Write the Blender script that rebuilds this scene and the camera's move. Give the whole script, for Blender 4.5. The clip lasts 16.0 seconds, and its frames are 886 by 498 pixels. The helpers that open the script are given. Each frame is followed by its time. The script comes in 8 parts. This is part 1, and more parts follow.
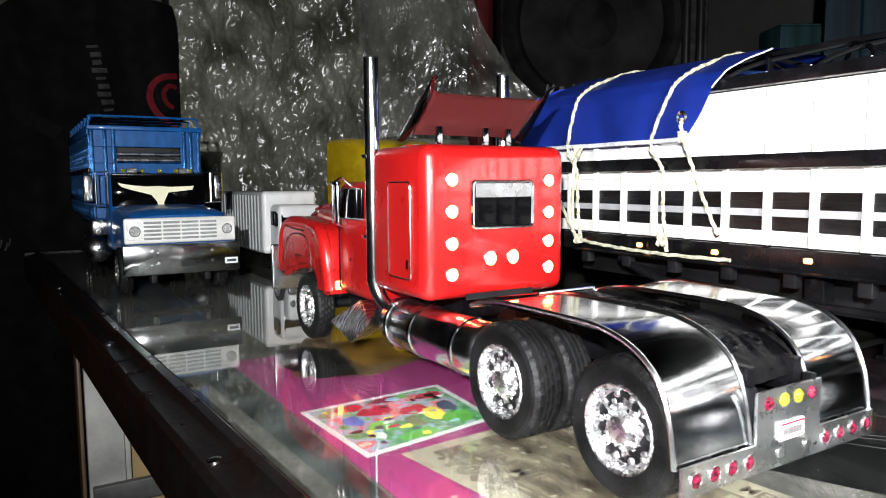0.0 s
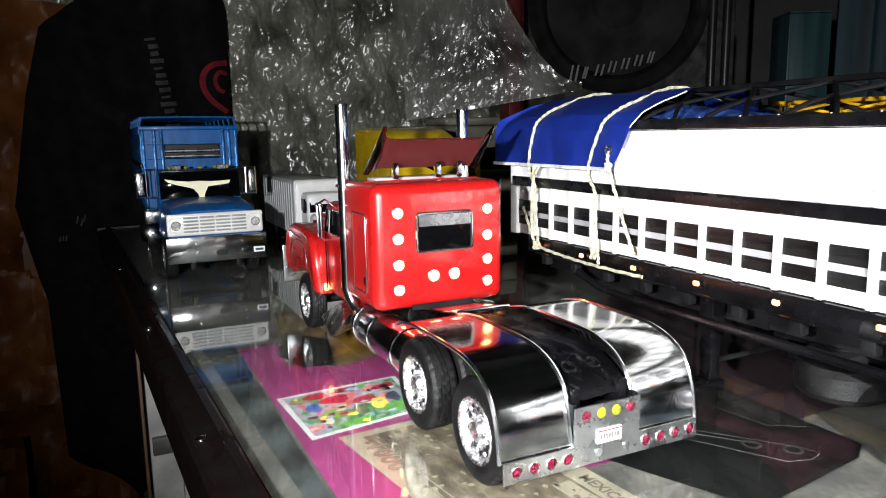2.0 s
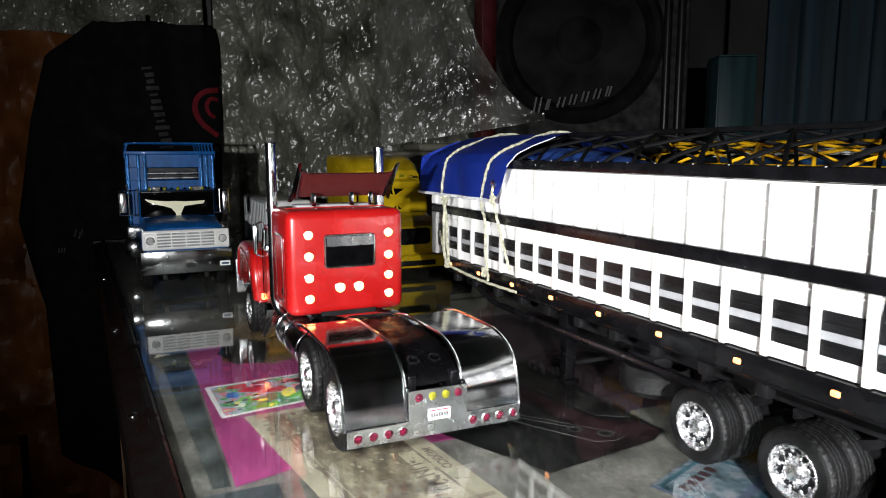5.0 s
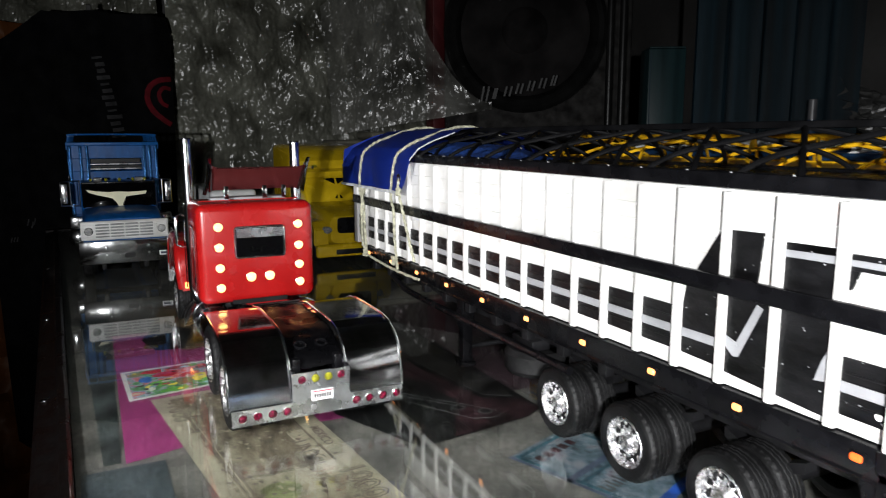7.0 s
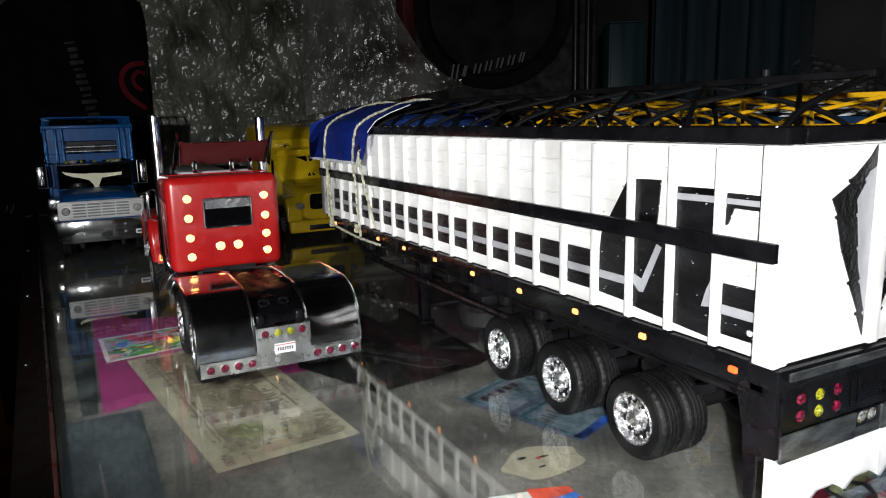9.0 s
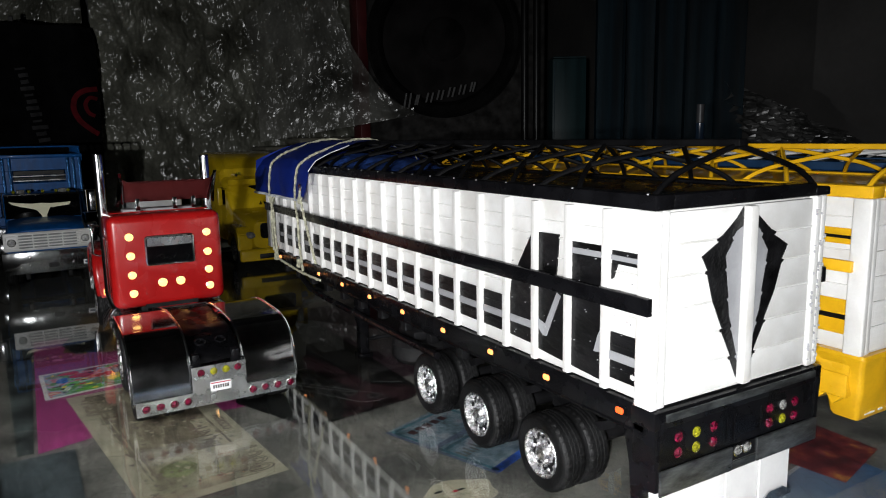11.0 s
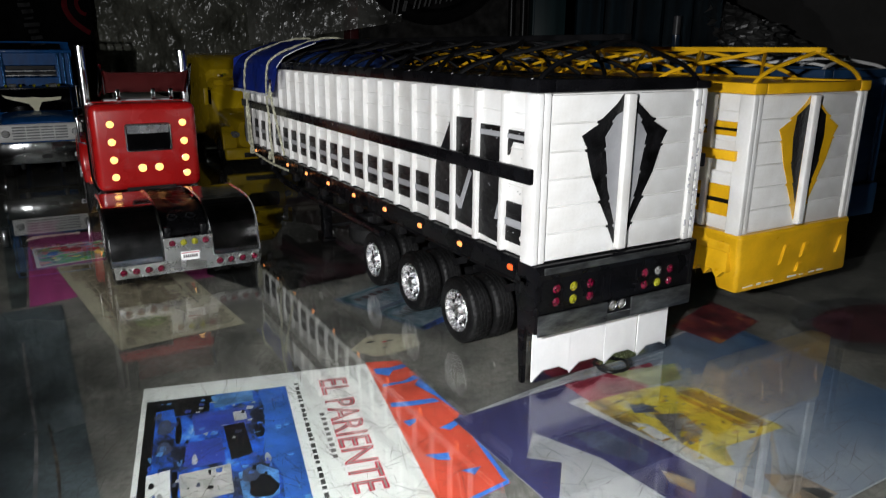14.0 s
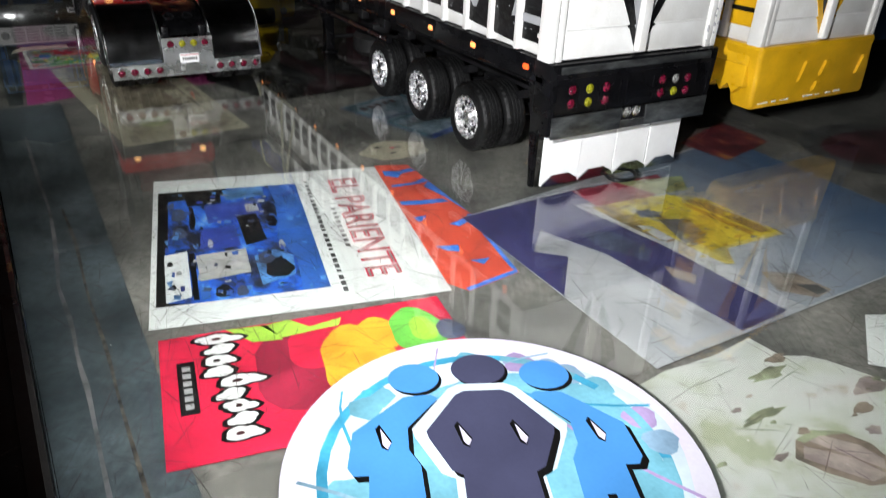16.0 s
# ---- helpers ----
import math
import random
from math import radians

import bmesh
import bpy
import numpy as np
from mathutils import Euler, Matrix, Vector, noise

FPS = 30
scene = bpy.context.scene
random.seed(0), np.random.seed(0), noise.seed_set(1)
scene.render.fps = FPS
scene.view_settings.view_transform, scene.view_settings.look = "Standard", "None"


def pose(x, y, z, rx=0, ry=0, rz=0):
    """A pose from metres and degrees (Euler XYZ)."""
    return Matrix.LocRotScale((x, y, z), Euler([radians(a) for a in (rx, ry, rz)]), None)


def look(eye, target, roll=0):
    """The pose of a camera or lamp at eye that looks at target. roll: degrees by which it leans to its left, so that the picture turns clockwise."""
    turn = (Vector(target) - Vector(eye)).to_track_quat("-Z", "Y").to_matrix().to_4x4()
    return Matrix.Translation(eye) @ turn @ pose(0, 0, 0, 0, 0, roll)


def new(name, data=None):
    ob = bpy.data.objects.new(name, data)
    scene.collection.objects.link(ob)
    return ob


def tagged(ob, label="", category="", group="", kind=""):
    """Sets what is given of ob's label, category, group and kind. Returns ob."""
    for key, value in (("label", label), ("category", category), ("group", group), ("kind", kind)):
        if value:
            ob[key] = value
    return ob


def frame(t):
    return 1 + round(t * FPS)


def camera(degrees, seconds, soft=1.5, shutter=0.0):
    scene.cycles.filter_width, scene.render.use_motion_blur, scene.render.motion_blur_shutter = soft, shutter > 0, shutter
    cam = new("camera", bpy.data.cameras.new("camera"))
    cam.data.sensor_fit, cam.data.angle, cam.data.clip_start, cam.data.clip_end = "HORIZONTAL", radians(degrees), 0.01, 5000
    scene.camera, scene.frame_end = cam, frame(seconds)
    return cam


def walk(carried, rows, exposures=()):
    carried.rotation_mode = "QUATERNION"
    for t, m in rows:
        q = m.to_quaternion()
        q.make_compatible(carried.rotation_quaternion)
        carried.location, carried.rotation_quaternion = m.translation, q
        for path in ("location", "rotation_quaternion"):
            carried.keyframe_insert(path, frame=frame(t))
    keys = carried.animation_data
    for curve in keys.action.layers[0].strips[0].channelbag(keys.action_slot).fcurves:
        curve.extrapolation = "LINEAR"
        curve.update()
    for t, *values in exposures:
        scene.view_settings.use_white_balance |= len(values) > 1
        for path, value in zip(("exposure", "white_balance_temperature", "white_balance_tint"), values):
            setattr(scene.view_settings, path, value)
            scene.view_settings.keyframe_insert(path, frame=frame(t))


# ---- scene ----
cam = camera(64.6, 16.0, soft=1.0, shutter=0.4)
PATH = [
    (0, (0.01747, -0.02645, 0.08961), (0.53642, 0.82300, -0.00590), -0.34),
    (0.5, (0.02447, -0.04184, 0.09141), (0.52683, 0.81636, -0.01411), 0.15),
    (1, (0.03308, -0.05941, 0.10792), (0.51419, 0.80892, -0.01262), -0.32),
    (1.5, (0.03962, -0.08381, 0.12260), (0.49568, 0.79436, -0.02169), -1.10),
    (2, (0.04065, -0.10861, 0.13091), (0.46815, 0.78056, -0.03226), -0.90),
    (2.5, (0.04491, -0.12725, 0.13776), (0.45716, 0.76736, -0.03464), -0.42),
    (3, (0.04742, -0.14981, 0.13926), (0.45131, 0.74952, -0.02834), -0.16),
    (5.5, (0.08028, -0.21315, 0.14447), (0.49549, 0.68647, 0.00925), 0.07),
    (6, (0.08943, -0.22538, 0.14915), (0.50762, 0.67195, 0.00800), 0.07),
    (6.5, (0.09789, -0.23484, 0.14994), (0.51805, 0.65979, -0.00206), 0.19),
    (7, (0.10738, -0.24569, 0.14897), (0.54224, 0.64051, -0.01086), -0.19),
    (7.5, (0.11202, -0.25954, 0.14395), (0.56517, 0.61291, -0.03907), -1.27),
    (8, (0.11113, -0.26865, 0.13759), (0.54839, 0.61088, -0.05012), -1.26),
    (10.5, (0.11489, -0.29848, 0.15442), (0.60329, 0.55777, -0.01384), -1.24),
    (11, (0.12102, -0.30695, 0.15784), (0.61660, 0.54643, -0.00389), -1.07),
    (11.5, (0.12120, -0.32346, 0.15946), (0.60901, 0.53465, -0.00079), -1.00),
    (12, (0.13406, -0.33880, 0.15451), (0.63508, 0.51018, -0.01346), -0.37),
    (12.5, (0.14719, -0.35082, 0.15559), (0.65155, 0.49311, -0.02718), -0.73),
    (13, (0.14790, -0.35925, 0.15301), (0.65501, 0.47820, -0.05074), 0.05),
    (13.5, (0.14005, -0.36529, 0.15207), (0.63136, 0.47151, -0.08956), 0.29),
    (14, (0.12889, -0.36643, 0.14793), (0.60608, 0.46791, -0.12804), 0.36),
    (14.5, (0.12102, -0.36547, 0.14213), (0.58226, 0.46298, -0.17557), 0.26),
    (15, (0.11328, -0.36757, 0.13896), (0.55769, 0.45581, -0.21396), 0.58),
    (15.5, (0.11563, -0.36638, 0.13153), (0.56706, 0.42806, -0.27477), 1.37),
    (16, (0.11968, -0.36787, 0.12914), (0.56761, 0.38688, -0.35016), 2.46),
]

EXPOSURES = [(0, 1.8), (1.5, 1.68), (3, 1.57), (5.5, 0.88), (8, 0.3), (10.5, -0.1), (12.5, -0.55), (14, -0.65), (14.5, -0.55), (15, -0.42), (15.5, -0.24), (16, -0.40)]
walk(cam, [(t, look(eye, target, roll)) for t, eye, target, roll in PATH], EXPOSURES)

# ---- world and lights: a dark room; two fixed spots stand in for the one white lamp carried beside the lens ----
world = bpy.data.worlds.new("night_room")
world.use_nodes = True
scene.world = world
world.node_tree.nodes["Background"].inputs[0].default_value = (0.75, 0.85, 1.0, 1)
world.node_tree.nodes["Background"].inputs[1].default_value = 0.036


def beam(name, place, target, watts, degrees):
    """A white lamp with a soft-edged beam."""
    data = bpy.data.lights.new(name, "SPOT")
    data.energy, data.shadow_soft_size, data.color = watts, 0.004, (0.975, 0.982, 0.995)
    data.spot_size, data.spot_blend = radians(degrees), 1.0
    ob = new(name, data)
    ob.matrix_world = look(place, target)
    return ob


beam("flash_stand_in", (0.082, -0.336, 0.160), (0.325, -0.112, 0.025), 10.6, 95)
# Second spot, added for the lamp's earlier places along the path.
beam("flash_stand_in", (-0.055, -0.100, 0.148), (0.26, 0.36, 0.16), 6.5, 98)


# ---- materials ----
def mat(name, col, rough=0.5, metal=0.0, vary=0.12, scale=60.0, bump=0.1, fine=900.0, coat=0.0, alt=None, emit=0.0, spec=0.5, stretch=(1, 1, 1), rvary=0.12):
    """A painted, metal or plain surface: colour varied at two scales, worn roughness and fine relief."""
    m = bpy.data.materials.new(name)
    m.use_nodes = True
    nt = m.node_tree
    p = nt.nodes["Principled BSDF"]
    tc, mp = nt.nodes.new("ShaderNodeTexCoord"), nt.nodes.new("ShaderNodeMapping")
    mp.inputs["Scale"].default_value = stretch
    nt.links.new(tc.outputs["Object"], mp.inputs[0])
    n1, n2 = nt.nodes.new("ShaderNodeTexNoise"), nt.nodes.new("ShaderNodeTexNoise")
    for n, s, d in ((n1, scale, 5.0), (n2, fine, 3.0)):
        n.inputs["Scale"].default_value, n.inputs["Detail"].default_value = s, d
        nt.links.new(mp.outputs[0], n.inputs["Vector"])
    ramp = nt.nodes.new("ShaderNodeValToRGB")
    other = alt or tuple(c * (1 - 2.2 * vary) for c in col)
    light = tuple(min(1, c * (1 + vary)) for c in col)
    ramp.color_ramp.elements[0].position, ramp.color_ramp.elements[1].position = 0.33, 0.68
    ramp.color_ramp.elements[0].color, ramp.color_ramp.elements[1].color = (*other, 1), (*light, 1)
    nt.links.new(n1.outputs["Fac"], ramp.inputs[0])
    mixn = nt.nodes.new("ShaderNodeMix")
    mixn.data_type, mixn.blend_type = "RGBA", "MULTIPLY"
    mixn.inputs["Factor"].default_value = min(1.0, 1.5 * vary)
    nt.links.new(ramp.outputs[0], mixn.inputs["A"])
    nt.links.new(n2.outputs["Fac"], mixn.inputs["B"])
    nt.links.new(mixn.outputs["Result"], p.inputs["Base Color"])
    mr = nt.nodes.new("ShaderNodeMapRange")
    mr.inputs["To Min"].default_value, mr.inputs["To Max"].default_value = max(0.02, rough - rvary), min(1, rough + rvary)
    nt.links.new(n1.outputs["Fac"], mr.inputs["Value"])
    nt.links.new(mr.outputs[0], p.inputs["Roughness"])
    p.inputs["Metallic"].default_value = metal
    p.inputs["Specular IOR Level"].default_value = spec
    p.inputs["Coat Weight"].default_value, p.inputs["Coat Roughness"].default_value = coat, 0.06
    if emit:
        p.inputs["Emission Color"].default_value, p.inputs["Emission Strength"].default_value = (*col, 1), emit
    if bump:
        bp = nt.nodes.new("ShaderNodeBump")
        bp.inputs["Strength"].default_value, bp.inputs["Distance"].default_value = bump, 0.0004
        nt.links.new(n2.outputs["Fac"], bp.inputs["Height"])
        nt.links.new(bp.outputs[0], p.inputs["Normal"])
    return m


def glass_mat(name, col=(1, 1, 1), rough=0.0, ior=1.5):
    m = bpy.data.materials.new(name)
    m.use_nodes = True
    p = m.node_tree.nodes["Principled BSDF"]
    p.inputs["Base Color"].default_value = (*col, 1)
    p.inputs["Transmission Weight"].default_value, p.inputs["Roughness"].default_value, p.inputs["IOR"].default_value = 1.0, rough, ior
    return m


def foil_mat(name, col, alt, rough, scale, height, stretch=(1, 1, 1), metal=0.0, sharp=0.12, spec=0.5):
    """Crumpled clear film over something: glossy, with creases in two sizes."""
    m = mat(name, col, rough, metal, 0.25, scale * 0.4, 0, scale * 8, alt=alt, rvary=0.1, spec=spec)
    nt = m.node_tree
    p = nt.nodes["Principled BSDF"]
    tc, mp = nt.nodes.new("ShaderNodeTexCoord"), nt.nodes.new("ShaderNodeMapping")
    mp.inputs["Scale"].default_value = stretch
    nt.links.new(tc.outputs["Object"], mp.inputs[0])
    total = None
    for s, detail, gain in ((scale * 0.35, 3.0, 1.0), (scale, 3.0, sharp)):
        n = nt.nodes.new("ShaderNodeTexNoise")
        n.inputs["Scale"].default_value, n.inputs["Detail"].default_value, n.inputs["Distortion"].default_value = s, detail, 0.9
        n.inputs["Roughness"].default_value = 0.6
        nt.links.new(mp.outputs[0], n.inputs["Vector"])
        bp = nt.nodes.new("ShaderNodeBump")
        bp.inputs["Strength"].default_value, bp.inputs["Distance"].default_value = 1.0, height * gain
        nt.links.new(n.outputs["Fac"], bp.inputs["Height"])
        if total:
            nt.links.new(total, bp.inputs["Normal"])
        total = bp.outputs[0]
    nt.links.new(total, p.inputs["Normal"])
    return m


def scratched_mat(name, col, alt):
    """Grey laminate with cloudy stains and a fine cross-hatched grain."""
    m = mat(name, col, 0.55, 0, 0.45, 30.0, 0.15, 330.0, alt=alt, spec=0.2)
    nt = m.node_tree
    p = nt.nodes["Principled BSDF"]
    under = p.inputs["Base Color"].links[0].from_socket
    tc = nt.nodes.new("ShaderNodeTexCoord")
    for turn, stretch, dark in ((32, (900, 130, 1), 0.80), (-40, (520, 210, 1), 0.84)):
        mp, mp2 = nt.nodes.new("ShaderNodeMapping"), nt.nodes.new("ShaderNodeMapping")
        mp.inputs["Rotation"].default_value[2] = radians(turn)
        mp2.inputs["Scale"].default_value = stretch
        nt.links.new(tc.outputs["Object"], mp.inputs[0])
        nt.links.new(mp.outputs[0], mp2.inputs[0])
        n, r = nt.nodes.new("ShaderNodeTexNoise"), nt.nodes.new("ShaderNodeMapRange")
        n.inputs["Scale"].default_value, n.inputs["Detail"].default_value = 1.0, 3.0
        nt.links.new(mp2.outputs[0], n.inputs["Vector"])
        r.inputs["From Min"].default_value, r.inputs["From Max"].default_value = 0.36, 0.56
        r.inputs["To Min"].default_value, r.inputs["To Max"].default_value = dark, 1.0
        nt.links.new(n.outputs["Fac"], r.inputs["Value"])
        mixn = nt.nodes.new("ShaderNodeMix")
        mixn.data_type, mixn.blend_type = "RGBA", "MULTIPLY"
        mixn.inputs["Factor"].default_value = 1.0
        nt.links.new(under, mixn.inputs["A"])
        nt.links.new(r.outputs[0], mixn.inputs["B"])
        under = mixn.outputs["Result"]
    nt.links.new(under, p.inputs["Base Color"])
    return m


RED = mat("red_paint", (0.40, 0.008, 0.008), 0.28, 0, 0.06, 40, 0.03, coat=0.8)
RED_DARK = mat("red_tinted_metal", (0.40, 0.085, 0.085), 0.24, 0.55, 0.05, 20, 0.02, rvary=0.04)
CHROME = mat("chrome", (0.86, 0.87, 0.89), 0.17, 1.0, 0.05, 120, 0.12, 500, rvary=0.08)
RIM = mat("cast_chrome", (0.94, 0.93, 0.95), 0.27, 1.0, 0.06, 420, 1.2, 900, rvary=0.08)
ALU = mat("brushed_aluminium", (0.62, 0.63, 0.64), 0.27, 1.0, 0.12, 90, 0.12, 900, stretch=(1, 9, 1), rvary=0.1)
SHEET = mat("polished_sheet", (0.60, 0.61, 0.62), 0.11, 1.0, 0.15, 70, 0.05, 500, rvary=0.05)
CRINKLED = foil_mat("crinkled_chrome_foil", (0.62, 0.63, 0.64), (0.45, 0.45, 0.45), 0.16, 50.0, 0.0028, metal=1.0, sharp=0.15)
SCUFFED = mat("scuffed_metal", (0.22, 0.235, 0.235), 0.34, 0.8, 0.35, 90, 0.5, 400, alt=(0.10, 0.105, 0.11), stretch=(1, 1, 3), rvary=0.15)
RUBBER = mat("rubber", (0.011, 0.011, 0.0115), 0.5, 0, 0.3, 90, 0.6, 1300, spec=0.22)
BLACK = mat("black_gloss_paint", (0.005, 0.005, 0.006), 0.27, 0, 0.2, 80, 0.15, 900, spec=0.28)
LATTICE = mat("black_brushed_bar", (0.004, 0.004, 0.0045), 0.45, 0, 0.2, 80, 0.2, 900, spec=0.12)
BLACKM = mat("black_satin_plastic", (0.009, 0.009, 0.010), 0.42, 0, 0.2, 80, 0.2, 900, spec=0.25)
WHITE = mat("white_brushed_paint", (0.80, 0.80, 0.79), 0.42, 0, 0.05, 45, 0.25, 700, alt=(0.66, 0.65, 0.62))
WHITE_CLEAN = mat("white_plastic", (0.80, 0.80, 0.80), 0.35, 0, 0.04, 60, 0.05)
GREY = mat("grey_paint", (0.34, 0.345, 0.36), 0.45, 0, 0.08, 60, 0.2)
STRIPEBLACK = mat("black_brushed_paint", (0.008, 0.008, 0.009), 0.40, 0, 0.4, 120, 1.6, 420, spec=0.35, stretch=(1, 0.35, 1))
YELLOW = mat("yellow_paint", (0.78, 0.43, 0.01), 0.32, 0, 0.08, 60, 0.15, 700, coat=0.3)
CABYELLOW = mat("yellow_cab_paint", (0.62, 0.42, 0.01), 0.25, 0, 0.06, 60, 0.04, coat=0.7)
BLUE = mat("metallic_blue", (0.006, 0.100, 0.34), 0.40, 0.0, 0.12, 150, 0.25, 420, coat=0.12, spec=0.22, stretch=(1, 1, 0.3))
GLINT = mat("glittery_blue_metal", (0.02, 0.13, 0.36), 0.22, 0.6, 0.2, 300, 1.6, 520)
PLATE = foil_mat("dented_chrome_plate", (0.36, 0.37, 0.37), (0.26, 0.26, 0.26), 0.13, 22.0, 0.0016, metal=1.0, sharp=0.10)
NAVY = mat("dark_blue_paint", (0.012, 0.045, 0.11), 0.4, 0, 0.15, 60, 0.1)
TARP = mat("blue_tarpaulin", (0.010, 0.035, 0.33), 0.48, 0, 0.1, 70, 0.5, 1700)
TARP_IN = mat("blue_woven_mesh", (0.03, 0.10, 0.42), 0.5, 0, 0.3, 500, 0.9, 1500)
HEM = mat("white_hem", (0.7, 0.72, 0.75), 0.6, 0, 0.15, 300, 0.5, 1600)
ROPE = mat("pale_rope", (0.58, 0.57, 0.42), 0.6, 0, 0.2, 400, 0.8, 1800)
LAMP_WHITE = mat("lit_amber_white_lens", (1.0, 0.50, 0.15), 0.2, 0, 0.05, 300, 0.2, emit=3.0)
LAMP_ORANGE = mat("lit_orange_lens", (1.0, 0.11, 0.02), 0.2, 0, 0.1, 300, 0.3, emit=1.0)
LAMP_AMBERW = mat("lit_warm_lens", (1.0, 0.32, 0.09), 0.2, 0, 0.1, 300, 0.3, emit=2.2)
LENS_RED = mat("red_lens", (0.22, 0.004, 0.035), 0.16, 0, 0.45, 900, 2.0, 1300, coat=0.6)
LENS_YEL = mat("yellow_lens", (0.42, 0.41, 0.02), 0.12, 0, 0.35, 900, 2.0, 1300, coat=0.6)
LENS_CLR = mat("clear_lens", (0.5, 0.5, 0.48), 0.1, 0.4, 0.35, 900, 2.0, 1300, coat=0.6)
DARKGLASS = mat("dark_window", (0.003, 0.003, 0.0035), 0.04, 0, 0.2, 50, 0.0, rvary=0.0, spec=0.07)
TABLEGLASS = glass_mat("table_glass", (0.93, 0.97, 0.95), ior=1.385)
BOARD = scratched_mat("scratched_grey_laminate", (0.130, 0.122, 0.109), (0.064, 0.062, 0.057))
EDGE = mat("black_lacquered_edge", (0.006, 0.005, 0.005), 0.3, 0, 0.35, 60, 0.25, 300, coat=0.1, alt=(0.008, 0.0045, 0.004), spec=0.2)
OLDWHITE = mat("chipped_white_paint", (0.52, 0.52, 0.49), 0.55, 0, 0.12, 25, 0.3, 300, alt=(0.33, 0.33, 0.31))
CREAM = mat("cream_panel", (0.42, 0.30, 0.13), 0.6, 0, 0.12, 15, 0.2, 300)
WOOD = mat("brown_wood", (0.16, 0.09, 0.04), 0.5, 0, 0.25, 30, 0.2, 300, stretch=(8, 8, 1))
GREYWOOD = mat("grey_rail", (0.16, 0.16, 0.155), 0.5, 0, 0.2, 30, 0.2, 300)
CLOTH = mat("black_cotton", (0.0176, 0.0176, 0.0192), 0.9, 0, 0.2, 40, 0.5, 1500, spec=0.15)
PRINT_GREY = mat("grey_print", (0.15, 0.15, 0.155), 0.8, 0, 0.2, 90, 0.2)
PRINT_RED = mat("red_print", (0.42, 0.018, 0.035), 0.8, 0, 0.2, 90, 0.2)
FILM = foil_mat("crumpled_clear_film", (0.30, 0.305, 0.25), (0.085, 0.085, 0.066), 0.26, 30.0, 0.0014, (2.2, 1, 0.35), spec=0.9, sharp=0.25)
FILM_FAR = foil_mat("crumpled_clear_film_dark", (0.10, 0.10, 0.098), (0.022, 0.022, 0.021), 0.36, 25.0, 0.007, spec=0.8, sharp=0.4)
CLEARFILM = foil_mat("thin_clear_film", (0.26, 0.26, 0.235), (0.05, 0.05, 0.045), 0.22, 25.0, 0.007, spec=1.0, sharp=0.4)
CLEARFILM.node_tree.nodes["Principled BSDF"].inputs["Alpha"].default_value = 0.5
BROWN = mat("brown_film_covered_cloth", (0.22, 0.078, 0.021), 0.42, 0, 0.3, 9, 0.2, 400, alt=(0.10, 0.034, 0.010), spec=0.2)
WALL = mat("dark_grey_wall", (0.10, 0.10, 0.10), 0.8, 0, 0.15, 6, 0.3, 120)
WALL_PALE = mat("pale_painted_wall", (0.55, 0.54, 0.50), 0.7, 0, 0.08, 6, 0.3, 120)
WALL_R = mat("bare_grey_wall", (0.10, 0.097, 0.094), 0.8, 0, 0.15, 6, 0.4, 90)
FLOORM = mat("dark_floor_tile", (0.06, 0.055, 0.05), 0.45, 0, 0.2, 8, 0.2, 120)
TEAL = mat("teal_card", (0.006, 0.018, 0.020), 0.45, 0, 0.2, 12, 0.1, 200, stretch=(6, 6, 0.4), spec=0.15)
TEALD = mat("dark_blue_cloth", (0.009, 0.025, 0.036), 0.6, 0, 0.3, 14, 0.1, 200, stretch=(6, 6, 0.3), spec=0.15)
POSTRED = mat("dark_red_post", (0.085, 0.010, 0.012), 0.45, 0, 0.15, 30, 0.1)
CONE = mat("black_speaker_cone", (0.008, 0.008, 0.008), 0.34, 0, 0.2, 40, 0.0, spec=0.2, rvary=0.02)
PAPER = mat("white_paper", (0.43, 0.435, 0.42), 0.6, 0, 0.04, 40, 0.1)
PAPER_CREAM = mat("cream_paper", (0.24, 0.215, 0.155), 0.6, 0, 0.12, 90, 0.15, 1200)
NOTE_INK = mat("banknote_brown_ink", (0.22, 0.185, 0.13), 0.6, 0, 0.45, 260, 0.1, 1500, alt=(0.34, 0.31, 0.23))
NOTE_DARK = mat("banknote_dark_ink", (0.10, 0.075, 0.055), 0.6, 0, 0.2, 200, 0.1)
MAGENTA = mat("magenta_paper", (0.20, 0.018, 0.10), 0.5, 0, 0.08, 30, 0.1)
